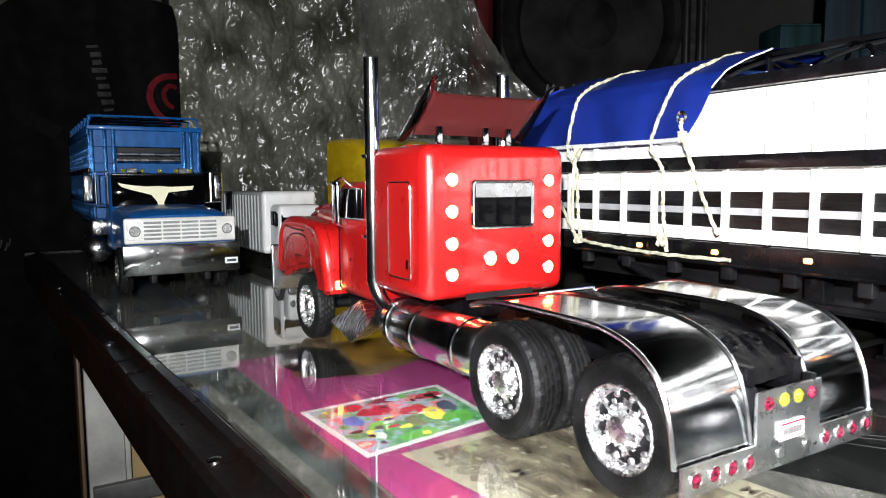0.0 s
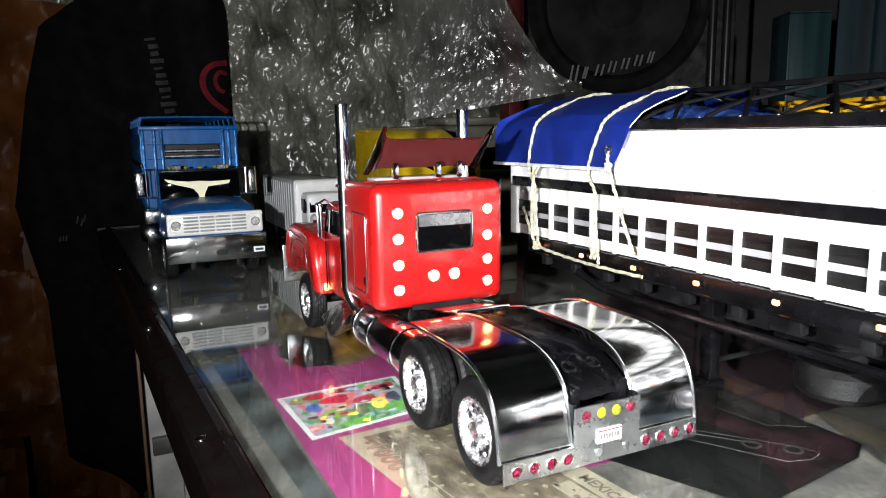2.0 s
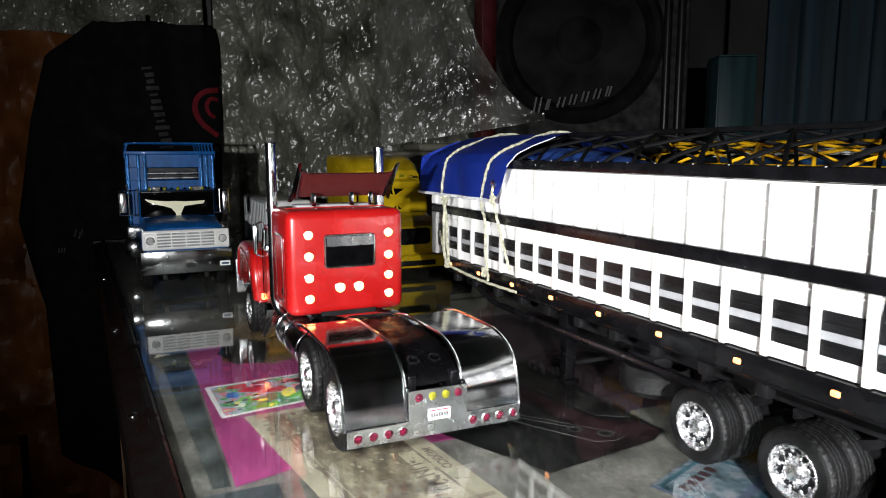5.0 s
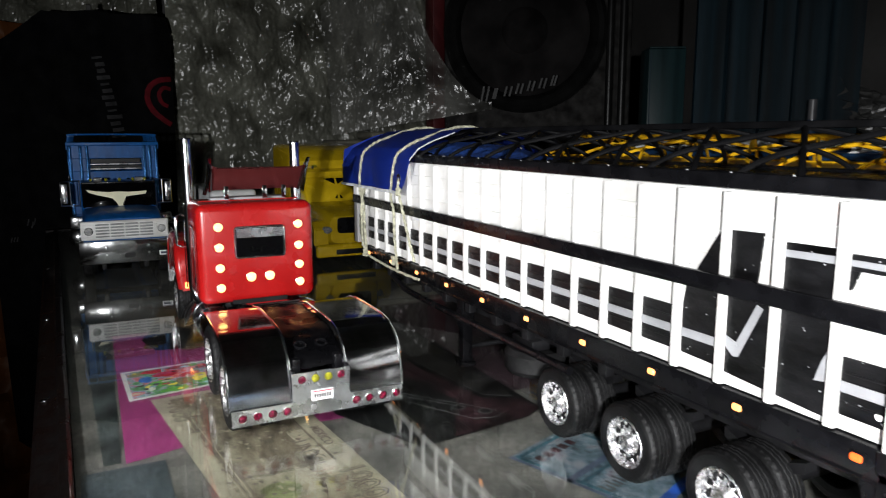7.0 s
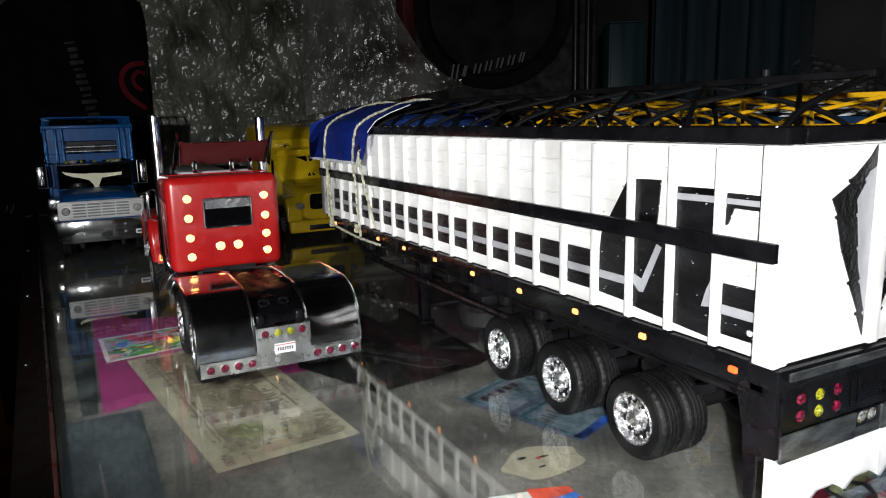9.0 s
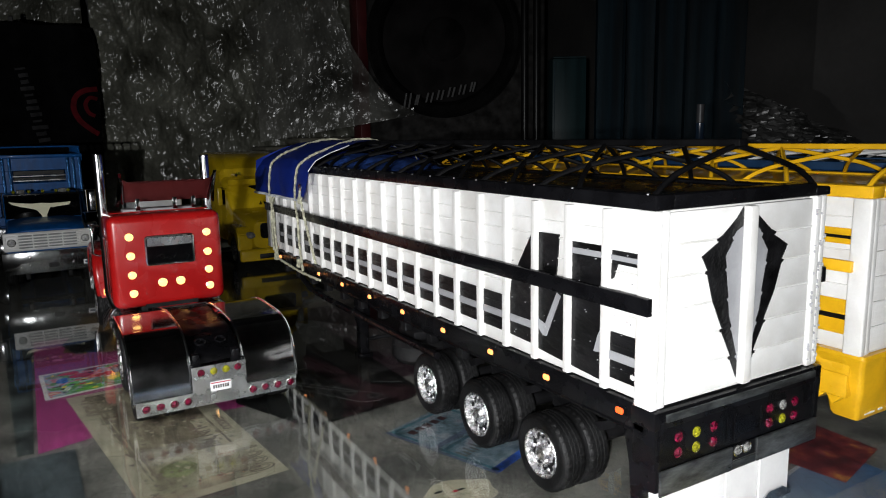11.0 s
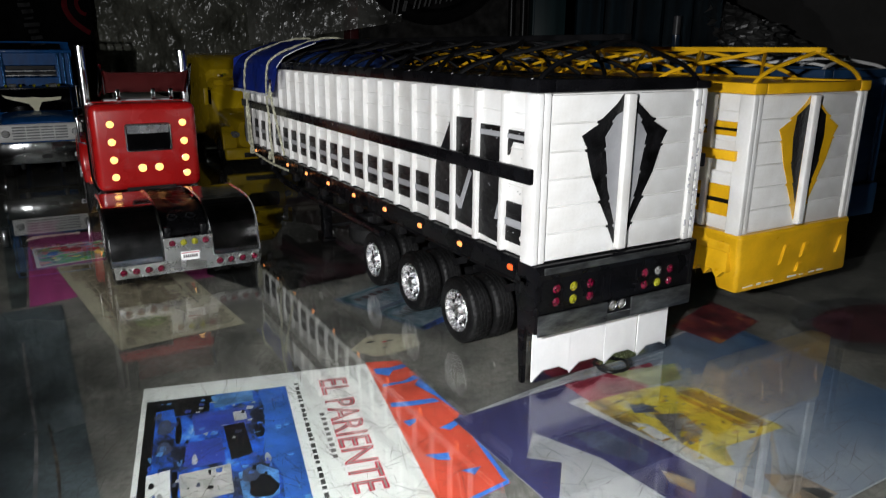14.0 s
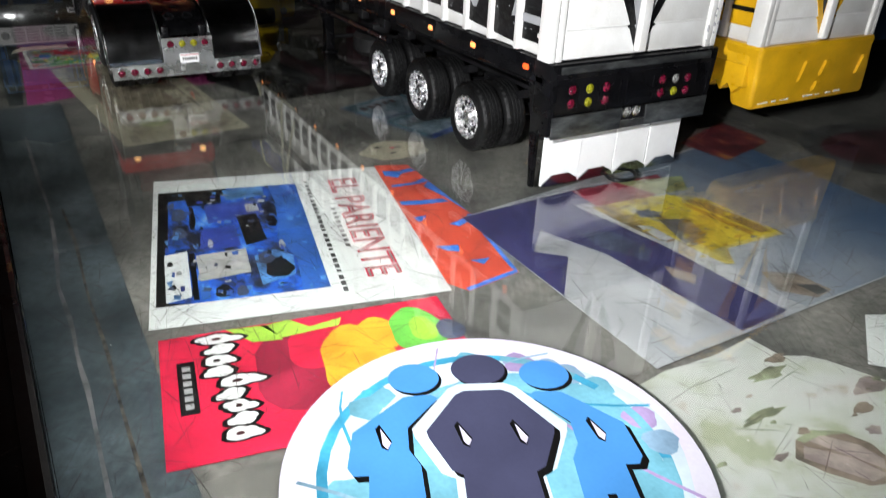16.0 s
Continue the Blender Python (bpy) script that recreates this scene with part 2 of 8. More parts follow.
INK = {k: mat("ink_" + k, c, 0.5, 0, v, s, 0.05, 800, spec=0.15) for k, c, v, s in (
    ("black", (0.005, 0.005, 0.005), 0.3, 60), ("red", (0.36, 0.010, 0.032), 0.10, 60), ("orange", (0.40, 0.050, 0.027), 0.08, 60),
    ("blue", (0.025, 0.115, 0.40), 0.12, 60), ("deep_blue", (0.012, 0.06, 0.30), 0.35, 90), ("navy", (0.026, 0.024, 0.075), 0.12, 50),
    ("green", (0.10, 0.34, 0.05), 0.15, 80), ("lime", (0.22, 0.36, 0.04), 0.15, 80),
    ("yellow", (0.66, 0.54, 0.06), 0.15, 80), ("amber", (0.52, 0.24, 0.02), 0.15, 80), ("maroon", (0.20, 0.012, 0.03), 0.2, 60),
    ("grey", (0.30, 0.30, 0.30), 0.2, 80), ("pale_blue", (0.26, 0.44, 0.56), 0.25, 60), ("lilac", (0.62, 0.58, 0.76), 0.12, 40),
    ("dusty", (0.058, 0.017, 0.022), 0.35, 60), ("brown", (0.12, 0.075, 0.035), 0.3, 60), ("olive", (0.26, 0.28, 0.13), 0.3, 60), ("slate", (0.05, 0.06, 0.10), 0.2, 60),
    ("azure", (0.06, 0.36, 0.56), 0.2, 60), ("dark_amber", (0.20, 0.10, 0.012), 0.3, 80), ("card_grey", (0.06, 0.06, 0.06), 0.3, 80), ("yellow_ink", (0.34, 0.27, 0.02), 0.25, 80), ("line_grey", (0.13, 0.12, 0.12), 0.3, 80), ("azure_dim", (0.022, 0.085, 0.115), 0.35, 120), ("dim_maroon", (0.026, 0.009, 0.012), 0.4, 60), ("worn_tan", (0.085, 0.065, 0.048), 0.5, 200), ("faded_green", (0.21, 0.225, 0.14), 0.3, 90), ("faded_brown", (0.185, 0.145, 0.11), 0.3, 90), ("faded_pink", (0.25, 0.20, 0.185), 0.25, 90), ("wash_blue", (0.28, 0.44, 0.60), 0.2, 40), ("wash_cyan", (0.18, 0.46, 0.58), 0.2, 40), ("wash_pale", (0.56, 0.66, 0.74), 0.1, 40), ("wash_lilac", (0.42, 0.32, 0.56), 0.2, 40), ("pale_green", (0.55, 0.60, 0.50), 0.2, 40), ("badge_blue", (0.060, 0.235, 0.55), 0.06, 40), ("badge_navy", (0.048, 0.050, 0.095), 0.08, 40))}


def photo_mat(name, colors, scale, stretch=(1, 1, 1), turn=0.0):
    """A printed photograph too busy to tell apart: blotches of a few inks with crisp edges."""
    m = mat(name, colors[0], 0.45, 0, 0.1, scale, 0.05, spec=0.15)
    nt = m.node_tree
    p = nt.nodes["Principled BSDF"]
    tc, mp = nt.nodes.new("ShaderNodeTexCoord"), nt.nodes.new("ShaderNodeMapping")
    mp.inputs["Scale"].default_value, mp.inputs["Rotation"].default_value[2] = stretch, radians(turn)
    nt.links.new(tc.outputs["Object"], mp.inputs[0])
    n, v = nt.nodes.new("ShaderNodeTexNoise"), nt.nodes.new("ShaderNodeTexVoronoi")
    n.inputs["Scale"].default_value, n.inputs["Detail"].default_value, n.inputs["Roughness"].default_value = scale, 7.0, 0.65
    v.inputs["Scale"].default_value = scale * 1.6
    v.distance = "CHEBYCHEV"
    nt.links.new(mp.outputs[0], n.inputs["Vector"])
    nt.links.new(mp.outputs[0], v.inputs["Vector"])
    mx = nt.nodes.new("ShaderNodeMath")
    mx.operation = "MULTIPLY_ADD"
    mx.inputs[1].default_value = 0.22
    nt.links.new(v.outputs["Distance"], mx.inputs[0])
    nt.links.new(n.outputs["Fac"], mx.inputs[2])
    ramp = nt.nodes.new("ShaderNodeValToRGB")
    els = ramp.color_ramp.elements
    while len(els) < len(colors):
        els.new(0.5)
    for k, col in enumerate(colors):
        els[k].position, els[k].color = 0.42 + 0.40 * k / (len(colors) - 1), (*col, 1)
    nt.links.new(mx.outputs[0], ramp.inputs[0])
    nt.links.new(ramp.outputs[0], p.inputs["Base Color"])
    return m


PHOTO_BLUE = photo_mat("blue_truck_photograph", [(0.006, 0.006, 0.008), (0.012, 0.014, 0.025), (0.010, 0.04, 0.20), (0.012, 0.07, 0.34), (0.05, 0.16, 0.40), (0.28, 0.30, 0.33)], 85, (1, 0.55, 1), 12)
PHOTO_YEL = photo_mat("yellow_truck_photograph", [(0.04, 0.028, 0.018), (0.17, 0.11, 0.02), (0.30, 0.24, 0.02), (0.18, 0.17, 0.15), (0.08, 0.08, 0.09)], 85, (1, 0.4, 1), -35)
PHOTO_CARD = photo_mat("mottled_card_print", [(0.05, 0.08, 0.09), (0.05, 0.22, 0.05), (0.22, 0.24, 0.34), (0.45, 0.06, 0.05), (0.40, 0.38, 0.30)], 90)
PHOTO_NOTE = photo_mat("banknote_engraving", [(0.035, 0.027, 0.02), (0.085, 0.068, 0.048), (0.15, 0.13, 0.09), (0.23, 0.205, 0.15)], 95, (1, 0.45, 1), 4)
PHOTO_NOTE_PALE = photo_mat("pale_banknote_engraving", [(0.08, 0.07, 0.05), (0.15, 0.13, 0.09), (0.20, 0.18, 0.13), (0.24, 0.215, 0.155)], 80, (1, 0.45, 1), 4)
PHOTO_LEAF = photo_mat("faded_leaf_print", [(0.19, 0.20, 0.14), (0.245, 0.25, 0.215), (0.27, 0.275, 0.255), (0.275, 0.27, 0.255), (0.22, 0.18, 0.15)], 55)
PHOTO_DARK = photo_mat("dark_photograph", [(0.01, 0.008, 0.008), (0.05, 0.008, 0.012), (0.12, 0.02, 0.02), (0.30, 0.14, 0.02)], 60)
PHOTO_HAZE = photo_mat("pale_leaflet_print", [(0.012, 0.018, 0.026), (0.035, 0.058, 0.07), (0.07, 0.095, 0.115), (0.13, 0.135, 0.15), (0.09, 0.065, 0.085)], 120)


# ---- mesh helpers ----
ORIGIN = {}


def join(*pieces):
    """One bmesh out of several; a piece may be (bmesh, material slot)."""
    out = bmesh.new()
    for piece in pieces:
        bm, slot = piece if isinstance(piece, tuple) else (piece, None)
        if slot is not None:
            for f in bm.faces:
                f.material_index = slot
        me = bpy.data.meshes.new("tmp")
        bm.to_mesh(me)
        out.from_mesh(me)
        bm.free()
        bpy.data.meshes.remove(me)
    return out


def bx(x0, x1, y0, y1, z0, z1, b=0.0004, seg=2):
    bm = bmesh.new()
    bmesh.ops.create_cube(bm, size=1)
    for v in bm.verts:
        v.co = ((x0 + x1) / 2 + v.co.x * (x1 - x0), (y0 + y1) / 2 + v.co.y * (y1 - y0), (z0 + z1) / 2 + v.co.z * (z1 - z0))
    if b:
        bmesh.ops.bevel(bm, geom=list(bm.edges), offset=min(b, 0.45 * min(abs(x1 - x0), abs(y1 - y0), abs(z1 - z0))), segments=seg, affect="EDGES", profile=0.5)
    return bm


def turned(bm, m):
    bmesh.ops.transform(bm, matrix=m, verts=bm.verts)
    return bm


AX = {"z": Matrix(), "x": Matrix.Rotation(radians(90), 4, "Y"), "y": Matrix.Rotation(radians(-90), 4, "X")}


def lathe(profile, n=24, axis="z", at=(0, 0, 0), wobble=None):
    """Revolve (radius, height) pairs round an axis through at. wobble(row, k) scales a radius."""
    bm = bmesh.new()
    rings = []
    for row, (r, h) in enumerate(profile):
        if r < 1e-7:
            rings.append([bm.verts.new((0, 0, h))])
        else:
            rings.append([bm.verts.new((r * (wobble(row, k) if wobble else 1) * math.cos(2 * math.pi * k / n), r * (wobble(row, k) if wobble else 1) * math.sin(2 * math.pi * k / n), h)) for k in range(n)])
    for a, c in zip(rings, rings[1:]):
        for k in range(n):
            q = (k + 1) % n
            quad = [a[k % len(a)], a[q % len(a)], c[q % len(c)], c[k % len(c)]]
            quad = [v for i, v in enumerate(quad) if v not in quad[:i]]
            if len(quad) > 2:
                bm.faces.new(quad)
    for ring in (rings[0], rings[-1]):
        if len(ring) > 2 and profile[0] != profile[-1]:
            bm.faces.new(ring)
    bmesh.ops.recalc_face_normals(bm, faces=bm.faces)
    return turned(bm, Matrix.Translation(at) @ AX[axis])


def cyl(at, r, h, axis="z", n=16, b=0.0):
    b = b or min(r, h) * 0.15
    return lathe([(0, 0), (r - b, 0), (r, b), (r, h - b), (r - b, h), (0, h)], n, axis, at)


def prism(points, a0, a1, plane="xy", b=0.0):
    """A flat outline of (u, v) points given thickness from a0 to a1: plane xy (thick in z), xz (in y) or yz (in x)."""
    put = {"xy": lambda u, v, a: (u, v, a), "xz": lambda u, v, a: (u, a, v), "yz": lambda u, v, a: (a, u, v)}[plane]
    bm = bmesh.new()
    lo, hi = [bm.verts.new(put(u, v, a0)) for u, v in points], [bm.verts.new(put(u, v, a1)) for u, v in points]
    caps = [bm.faces.new(lo), bm.faces.new(hi)]
    bm.normal_update()
    for k in range(len(points)):
        q = (k + 1) % len(points)
        bm.faces.new((lo[k], lo[q], hi[q], hi[k]))
    if len(points) > 4:
        bmesh.ops.triangulate(bm, faces=caps)
    bmesh.ops.recalc_face_normals(bm, faces=bm.faces)
    if b:
        bmesh.ops.bevel(bm, geom=[e for e in bm.edges if e.calc_face_angle(0) > 0.6], offset=b, segments=2, affect="EDGES")
    return bm


def tube(path, r, n=8, twist=0.0):
    """A round bar along a path; twist gives a rope's lay."""
    bm = bmesh.new()
    path = [Vector(p) for p in path]
    up, rings = None, []
    for k, p in enumerate(path):
        d = (path[min(k + 1, len(path) - 1)] - path[max(k - 1, 0)]).normalized()
        if up is None:
            up = d.orthogonal().normalized()
        up = (up - d * up.dot(d)).normalized()
        side = d.cross(up)
        rings.append([bm.verts.new(p + r * (1 + (0.30 * math.cos(3 * (2 * math.pi * i / n) + twist * k) if twist else 0)) * (math.cos(2 * math.pi * i / n) * up + math.sin(2 * math.pi * i / n) * side)) for i in range(n)])
    for a, c in zip(rings, rings[1:]):
        for i in range(n):
            bm.faces.new((a[i], a[(i + 1) % n], c[(i + 1) % n], c[i]))
    bm.faces.new(rings[0]), bm.faces.new(rings[-1])
    bmesh.ops.recalc_face_normals(bm, faces=bm.faces)
    return bm


def curve_points(pts, steps=6):
    """A smooth line (Catmull-Rom) through points."""
    pts = [Vector(p) for p in pts]
    out = []
    for k in range(len(pts) - 1):
        p0, p1, p2, p3 = pts[max(k - 1, 0)], pts[k], pts[k + 1], pts[min(k + 2, len(pts) - 1)]
        for s in range(steps):
            t = s / steps
            out.append(0.5 * (2 * p1 + (p2 - p0) * t + (2 * p0 - 5 * p1 + 4 * p2 - p3) * t * t + (3 * p1 - p0 - 3 * p2 + p3) * t ** 3))
    return out + [pts[-1]]


def sheet(nx, ny, f):
    """A grid surface from f(u, v), u and v from 0 to 1."""
    bm = bmesh.new()
    g = [[bm.verts.new(f(i / nx, j / ny)) for i in range(nx + 1)] for j in range(ny + 1)]
    for j in range(ny):
        for i in range(nx):
            bm.faces.new((g[j][i], g[j][i + 1], g[j + 1][i + 1], g[j + 1][i]))
    return bm


def loft(sections):
    """A closed skin through equal-length rings of points, capped."""
    bm = bmesh.new()
    rings = [[bm.verts.new(p) for p in s] for s in sections]
    n = len(rings[0])
    for a, c in zip(rings, rings[1:]):
        for i in range(n):
            bm.faces.new((a[i], a[(i + 1) % n], c[(i + 1) % n], c[i]))
    bm.faces.new(rings[0]), bm.faces.new(rings[-1])
    bmesh.ops.recalc_face_normals(bm, faces=bm.faces)
    return bm


def rounded(x0, x1, z0, z1, r, n=4):
    """Outline of a rectangle with round corners."""
    out = []
    for cx, cz, a0 in ((x1 - r, z1 - r, 0), (x0 + r, z1 - r, 90), (x0 + r, z0 + r, 180), (x1 - r, z0 + r, 270)):
        for k in range(n + 1):
            a = radians(a0 + 90 * k / n)
            out.append((cx + r * math.cos(a), cz + r * math.sin(a)))
    return out


def disc(cx, cy, rx, ry=None, n=28, wave=0.0, turn=0.0):
    ry = ry or rx
    return [(cx + rx * (1 + wave * math.sin(5 * a + 1)) * math.cos(a + turn), cy + ry * (1 + wave * math.sin(3 * a)) * math.sin(a + turn)) for a in (2 * math.pi * k / n for k in range(n))]


def mesh_of(bm, mats, smooth=35.0):
    me = bpy.data.meshes.new("mesh")
    bmesh.ops.recalc_face_normals(bm, faces=bm.faces)
    bm.to_mesh(me)
    bm.free()
    for m in mats if isinstance(mats, (list, tuple)) else [mats]:
        me.materials.append(m)
    if smooth:
        me.shade_smooth()
        me.set_sharp_from_angle(angle=radians(smooth))
    return me


def thing(name, at, label, category, group="", kind=""):
    ob = new(name)
    ob.location = at
    ob.empty_display_size = 0.01
    ORIGIN[ob.name] = Vector(at)
    return tagged(ob, label, category, group, kind)


def solid(name, bm, mats, label="", category="", group="", kind="", smooth=35.0):
    ob = new(name, mesh_of(bm, mats, smooth))
    ORIGIN[ob.name] = Vector((0, 0, 0))
    return tagged(ob, label, category, group, kind)


def part(name, bm, mats, parent, label="", smooth=35.0):
    """Links a bmesh, given in world places, as one mesh object under a thing or a part."""
    o = ORIGIN[parent.name]
    turned(bm, Matrix.Translation(-o))
    ob = new(name, mesh_of(bm, mats, smooth))
    ob.parent = parent
    ORIGIN[ob.name] = o
    return tagged(ob, label)


def piece(name, mesh, parent, at, turn=None, label=""):
    """A part that shares its mesh with others, set at a place in the world (its parent stands unturned)."""
    ob = new(name, mesh)
    ob.parent = parent
    ob.matrix_basis = Matrix.Translation(Vector(at) - ORIGIN[parent.name]) @ (turn or Matrix())
    ORIGIN[ob.name] = Vector(at)
    return tagged(ob, label)


def lettering(text, size, bold=0.022):
    """Built-in font letters as a flat mesh in the xy plane, centred."""
    cu = bpy.data.curves.new("letters", "FONT")
    cu.body, cu.size, cu.extrude, cu.align_x, cu.align_y, cu.resolution_u = text, size, 0.00003, "CENTER", "CENTER", 2
    cu.offset = size * bold
    ob = bpy.data.objects.new("letters", cu)
    scene.collection.objects.link(ob)
    bpy.context.view_layer.update()
    me = bpy.data.meshes.new_from_object(ob.evaluated_get(bpy.context.evaluated_depsgraph_get()))
    bm = bmesh.new()
    bm.from_mesh(me)
    bpy.data.objects.remove(ob)
    return bm

# ---- the room ----
def structure(name, bm, mats, label, category):
    return solid(name, bm, mats, label, category, kind="structure", smooth=0)


structure("floor", bx(-1.45, 1.45, -1.45, 1.45, -0.80, -0.75, 0), FLOORM, "dark tiled floor of an unlit room", "floor")
structure("ceiling", bx(-1.45, 1.45, -1.45, 1.45, 1.55, 1.60, 0), WALL_PALE, "pale ceiling of an unlit room", "ceiling")
structure("wall_north", bx(-1.45, 1.45, 1.30, 1.35, -0.75, 1.55, 0), WALL, "dark grey wall behind the table", "wall")
structure("wall_south", bx(-1.45, 1.45, -1.45, -1.40, -0.75, 1.55, 0), WALL_PALE, "pale painted wall of an unlit room", "wall")
structure("wall_west", bx(-1.45, -1.40, -1.40, 1.30, -0.75, 1.55, 0), WALL_PALE, "pale painted wall of an unlit room", "wall")
structure("wall_east", bx(1.40, 1.45, -1.40, 1.30, -0.75, 1.55, 0), WALL_R, "bare grey wall beside the table", "wall")

# ---- the glass-topped table, turned slightly against the trucks ----
TABLE_TURN = Matrix.Translation((0.0895, 0.06, 0)) @ Matrix.Rotation(radians(2.7), 4, "Z")


def tabled(bm):
    return turned(bm, TABLE_TURN)


table = thing("table", (0.4, 0.2, -0.75), "dark-edged table with a scratched grey top under clear glass", "table")
board = part("tabletop", tabled(bx(-0.004, 1.02, -0.85, 0.98, -0.030, -0.0050, 0.001)), BOARD, table, "scratched grey laminate top")
glass = part("glass_sheet", tabled(bx(0.0, 1.015, -0.845, 0.975, -0.0026, 0.0, 0.0003, 1)), TABLEGLASS, table, "clear glass sheet")
glass.visible_shadow = False
edge_outline = [(-0.0005, -0.0075), (-0.0005, 0.0006), (-0.002, 0.0016), (-0.0055, 0.0012), (-0.0062, -0.001), (-0.0075, -0.002), (-0.016, -0.0035), (-0.018, -0.006), (-0.018, -0.034), (-0.0045, -0.034), (-0.0045, -0.0075)]
part("edge_strip", tabled(prism(edge_outline, -0.85, 0.98, "xz")), EDGE, table, "black lacquered edge strip")
part("back_edge", tabled(bx(-0.018, 1.03, 0.982, 0.998, -0.034, 0.0006, 0.001)), EDGE, table)
part("right_edge", tabled(bx(1.022, 1.036, -0.85, 0.98, -0.034, 0.0006, 0.001)), EDGE, table)
marks = bmesh.new()
wear = random.Random(41)
for k in range(6600):
    if k % 5 == 1:
        x, y = wear.gauss(0.165, 0.045), wear.gauss(-0.18, 0.09)
    elif k % 5:
        x, y = wear.gauss(0.36, 0.09), wear.gauss(-0.15, 0.08)
    else:
        x, y = wear.uniform(0.118, 0.62), wear.uniform(-0.46, 0.06)
    if not 0.10 < x < 0.70 or not -0.46 < y < 0.08:
        continue
    along, bend = wear.choice((20, 75, 118, 160)) + wear.gauss(0, 16), wear.uniform(-0.12, 0.12)
    length, half = 0.003 + 0.026 * wear.random() ** 2.5, 0.000035 + 0.00007 * wear.random() ** 2
    line = []
    for j in range(4):
        s, turn = (j / 3 - 0.5) * length, radians(along) + bend * (j / 3 - 0.5)
        w = half * (1 if 0 < j < 3 else 0.3)
        line.append((x + s * math.cos(turn) - w * math.sin(turn), y + s * math.sin(turn) + w * math.cos(turn), x + s * math.cos(turn) + w * math.sin(turn), y + s * math.sin(turn) - w * math.cos(turn)))
    rows = [(marks.verts.new((p[0], p[1], 0.00005)), marks.verts.new((p[2], p[3], 0.00005))) for p in line]
    for p, q in zip(rows, rows[1:]):
        marks.faces.new((p[0], p[1], q[1], q[0]))
scratches = part("scratched_layer", marks, mat("dirt_in_scratches", (0.036, 0.018, 0.014), 0.8, 0, 0.4, 90, 0.0), table, "fine dark scratches in the glass", smooth=0)
tagged(scratches, "fine dark scratches in the glass", kind="stuff")
motes = bmesh.new()
for k in range(900):
    x, y, r = wear.uniform(0.10, 0.62), wear.uniform(-0.42, 0.52), 0.00008 + 0.00020 * wear.random() ** 3
    turn = wear.uniform(0, 6.28)
    motes.faces.new([motes.verts.new((x + r * math.cos(turn + a) * (1 if j % 2 else 0.6), y + r * math.sin(turn + a) * (1 if j % 2 else 0.6), 0.00009)) for j, a in enumerate((0, 1.1, 2.1, 3.3, 4.4, 5.4))])
dust = part("dust", motes, mat("pale_dust", (0.55, 0.54, 0.52), 0.7, 0, 0.2, 90, 0.0), table, "pale dust specks on the glass", smooth=0)
tagged(dust, "pale dust specks on the glass", kind="stuff")
screw = mesh_of(lathe([(0, 0.0), (0.0026, 0.0), (0.0026, 0.0006), (0.0012, 0.0011), (0, 0.0012)], 14), CHROME)
for v in (-0.42, 0.148, 0.357, 0.62):
    at = TABLE_TURN @ Vector((-0.0125, v, -0.0030))
    piece("screw", screw, table, at, Matrix.Rotation(radians(-10), 4, "Y"), "bright screw head")
for x, y in ((0.09, -0.72), (1.06, -0.72), (1.04, 0.93)):
    part("leg", bx(x - 0.025, x + 0.025, y - 0.025, y + 0.025, -0.75, -0.0345, 0.002), WOOD, table)

cabinet = thing("cabinet", (0.09, 0.68, -0.75), "old white-painted cabinet frame with a cream panel under the table", "cabinet")
part("post", bx(0.0605, 0.0905, 0.64, 0.67, -0.75, -0.036, 0.0015), OLDWHITE, cabinet, "chipped white post")
part("moulding", bx(0.0905, 0.0955, 0.644, 0.67, -0.75, -0.036, 0.001), OLDWHITE, cabinet)
part("lath", bx(0.0545, 0.0575, 0.625, 0.66, -0.75, -0.036, 0.0006), WOOD, cabinet, "thin brown wooden lath")
part("rail", bx(0.063, 0.36, 0.632, 0.6395, -0.193, -0.1745, 0.001), GREYWOOD, cabinet, "grey cross rail")
part("panel", bx(0.0957, 0.36, 0.655, 0.66, -0.75, -0.036, 0.0004), CREAM, cabinet, "cream panel")
part("shelf", bx(0.0957, 0.36, 0.50, 0.63, -0.30, -0.285, 0.001), GREYWOOD, cabinet)
part("side_post", bx(0.361, 0.39, 0.50, 0.67, -0.75, -0.036, 0.0015), OLDWHITE, cabinet)

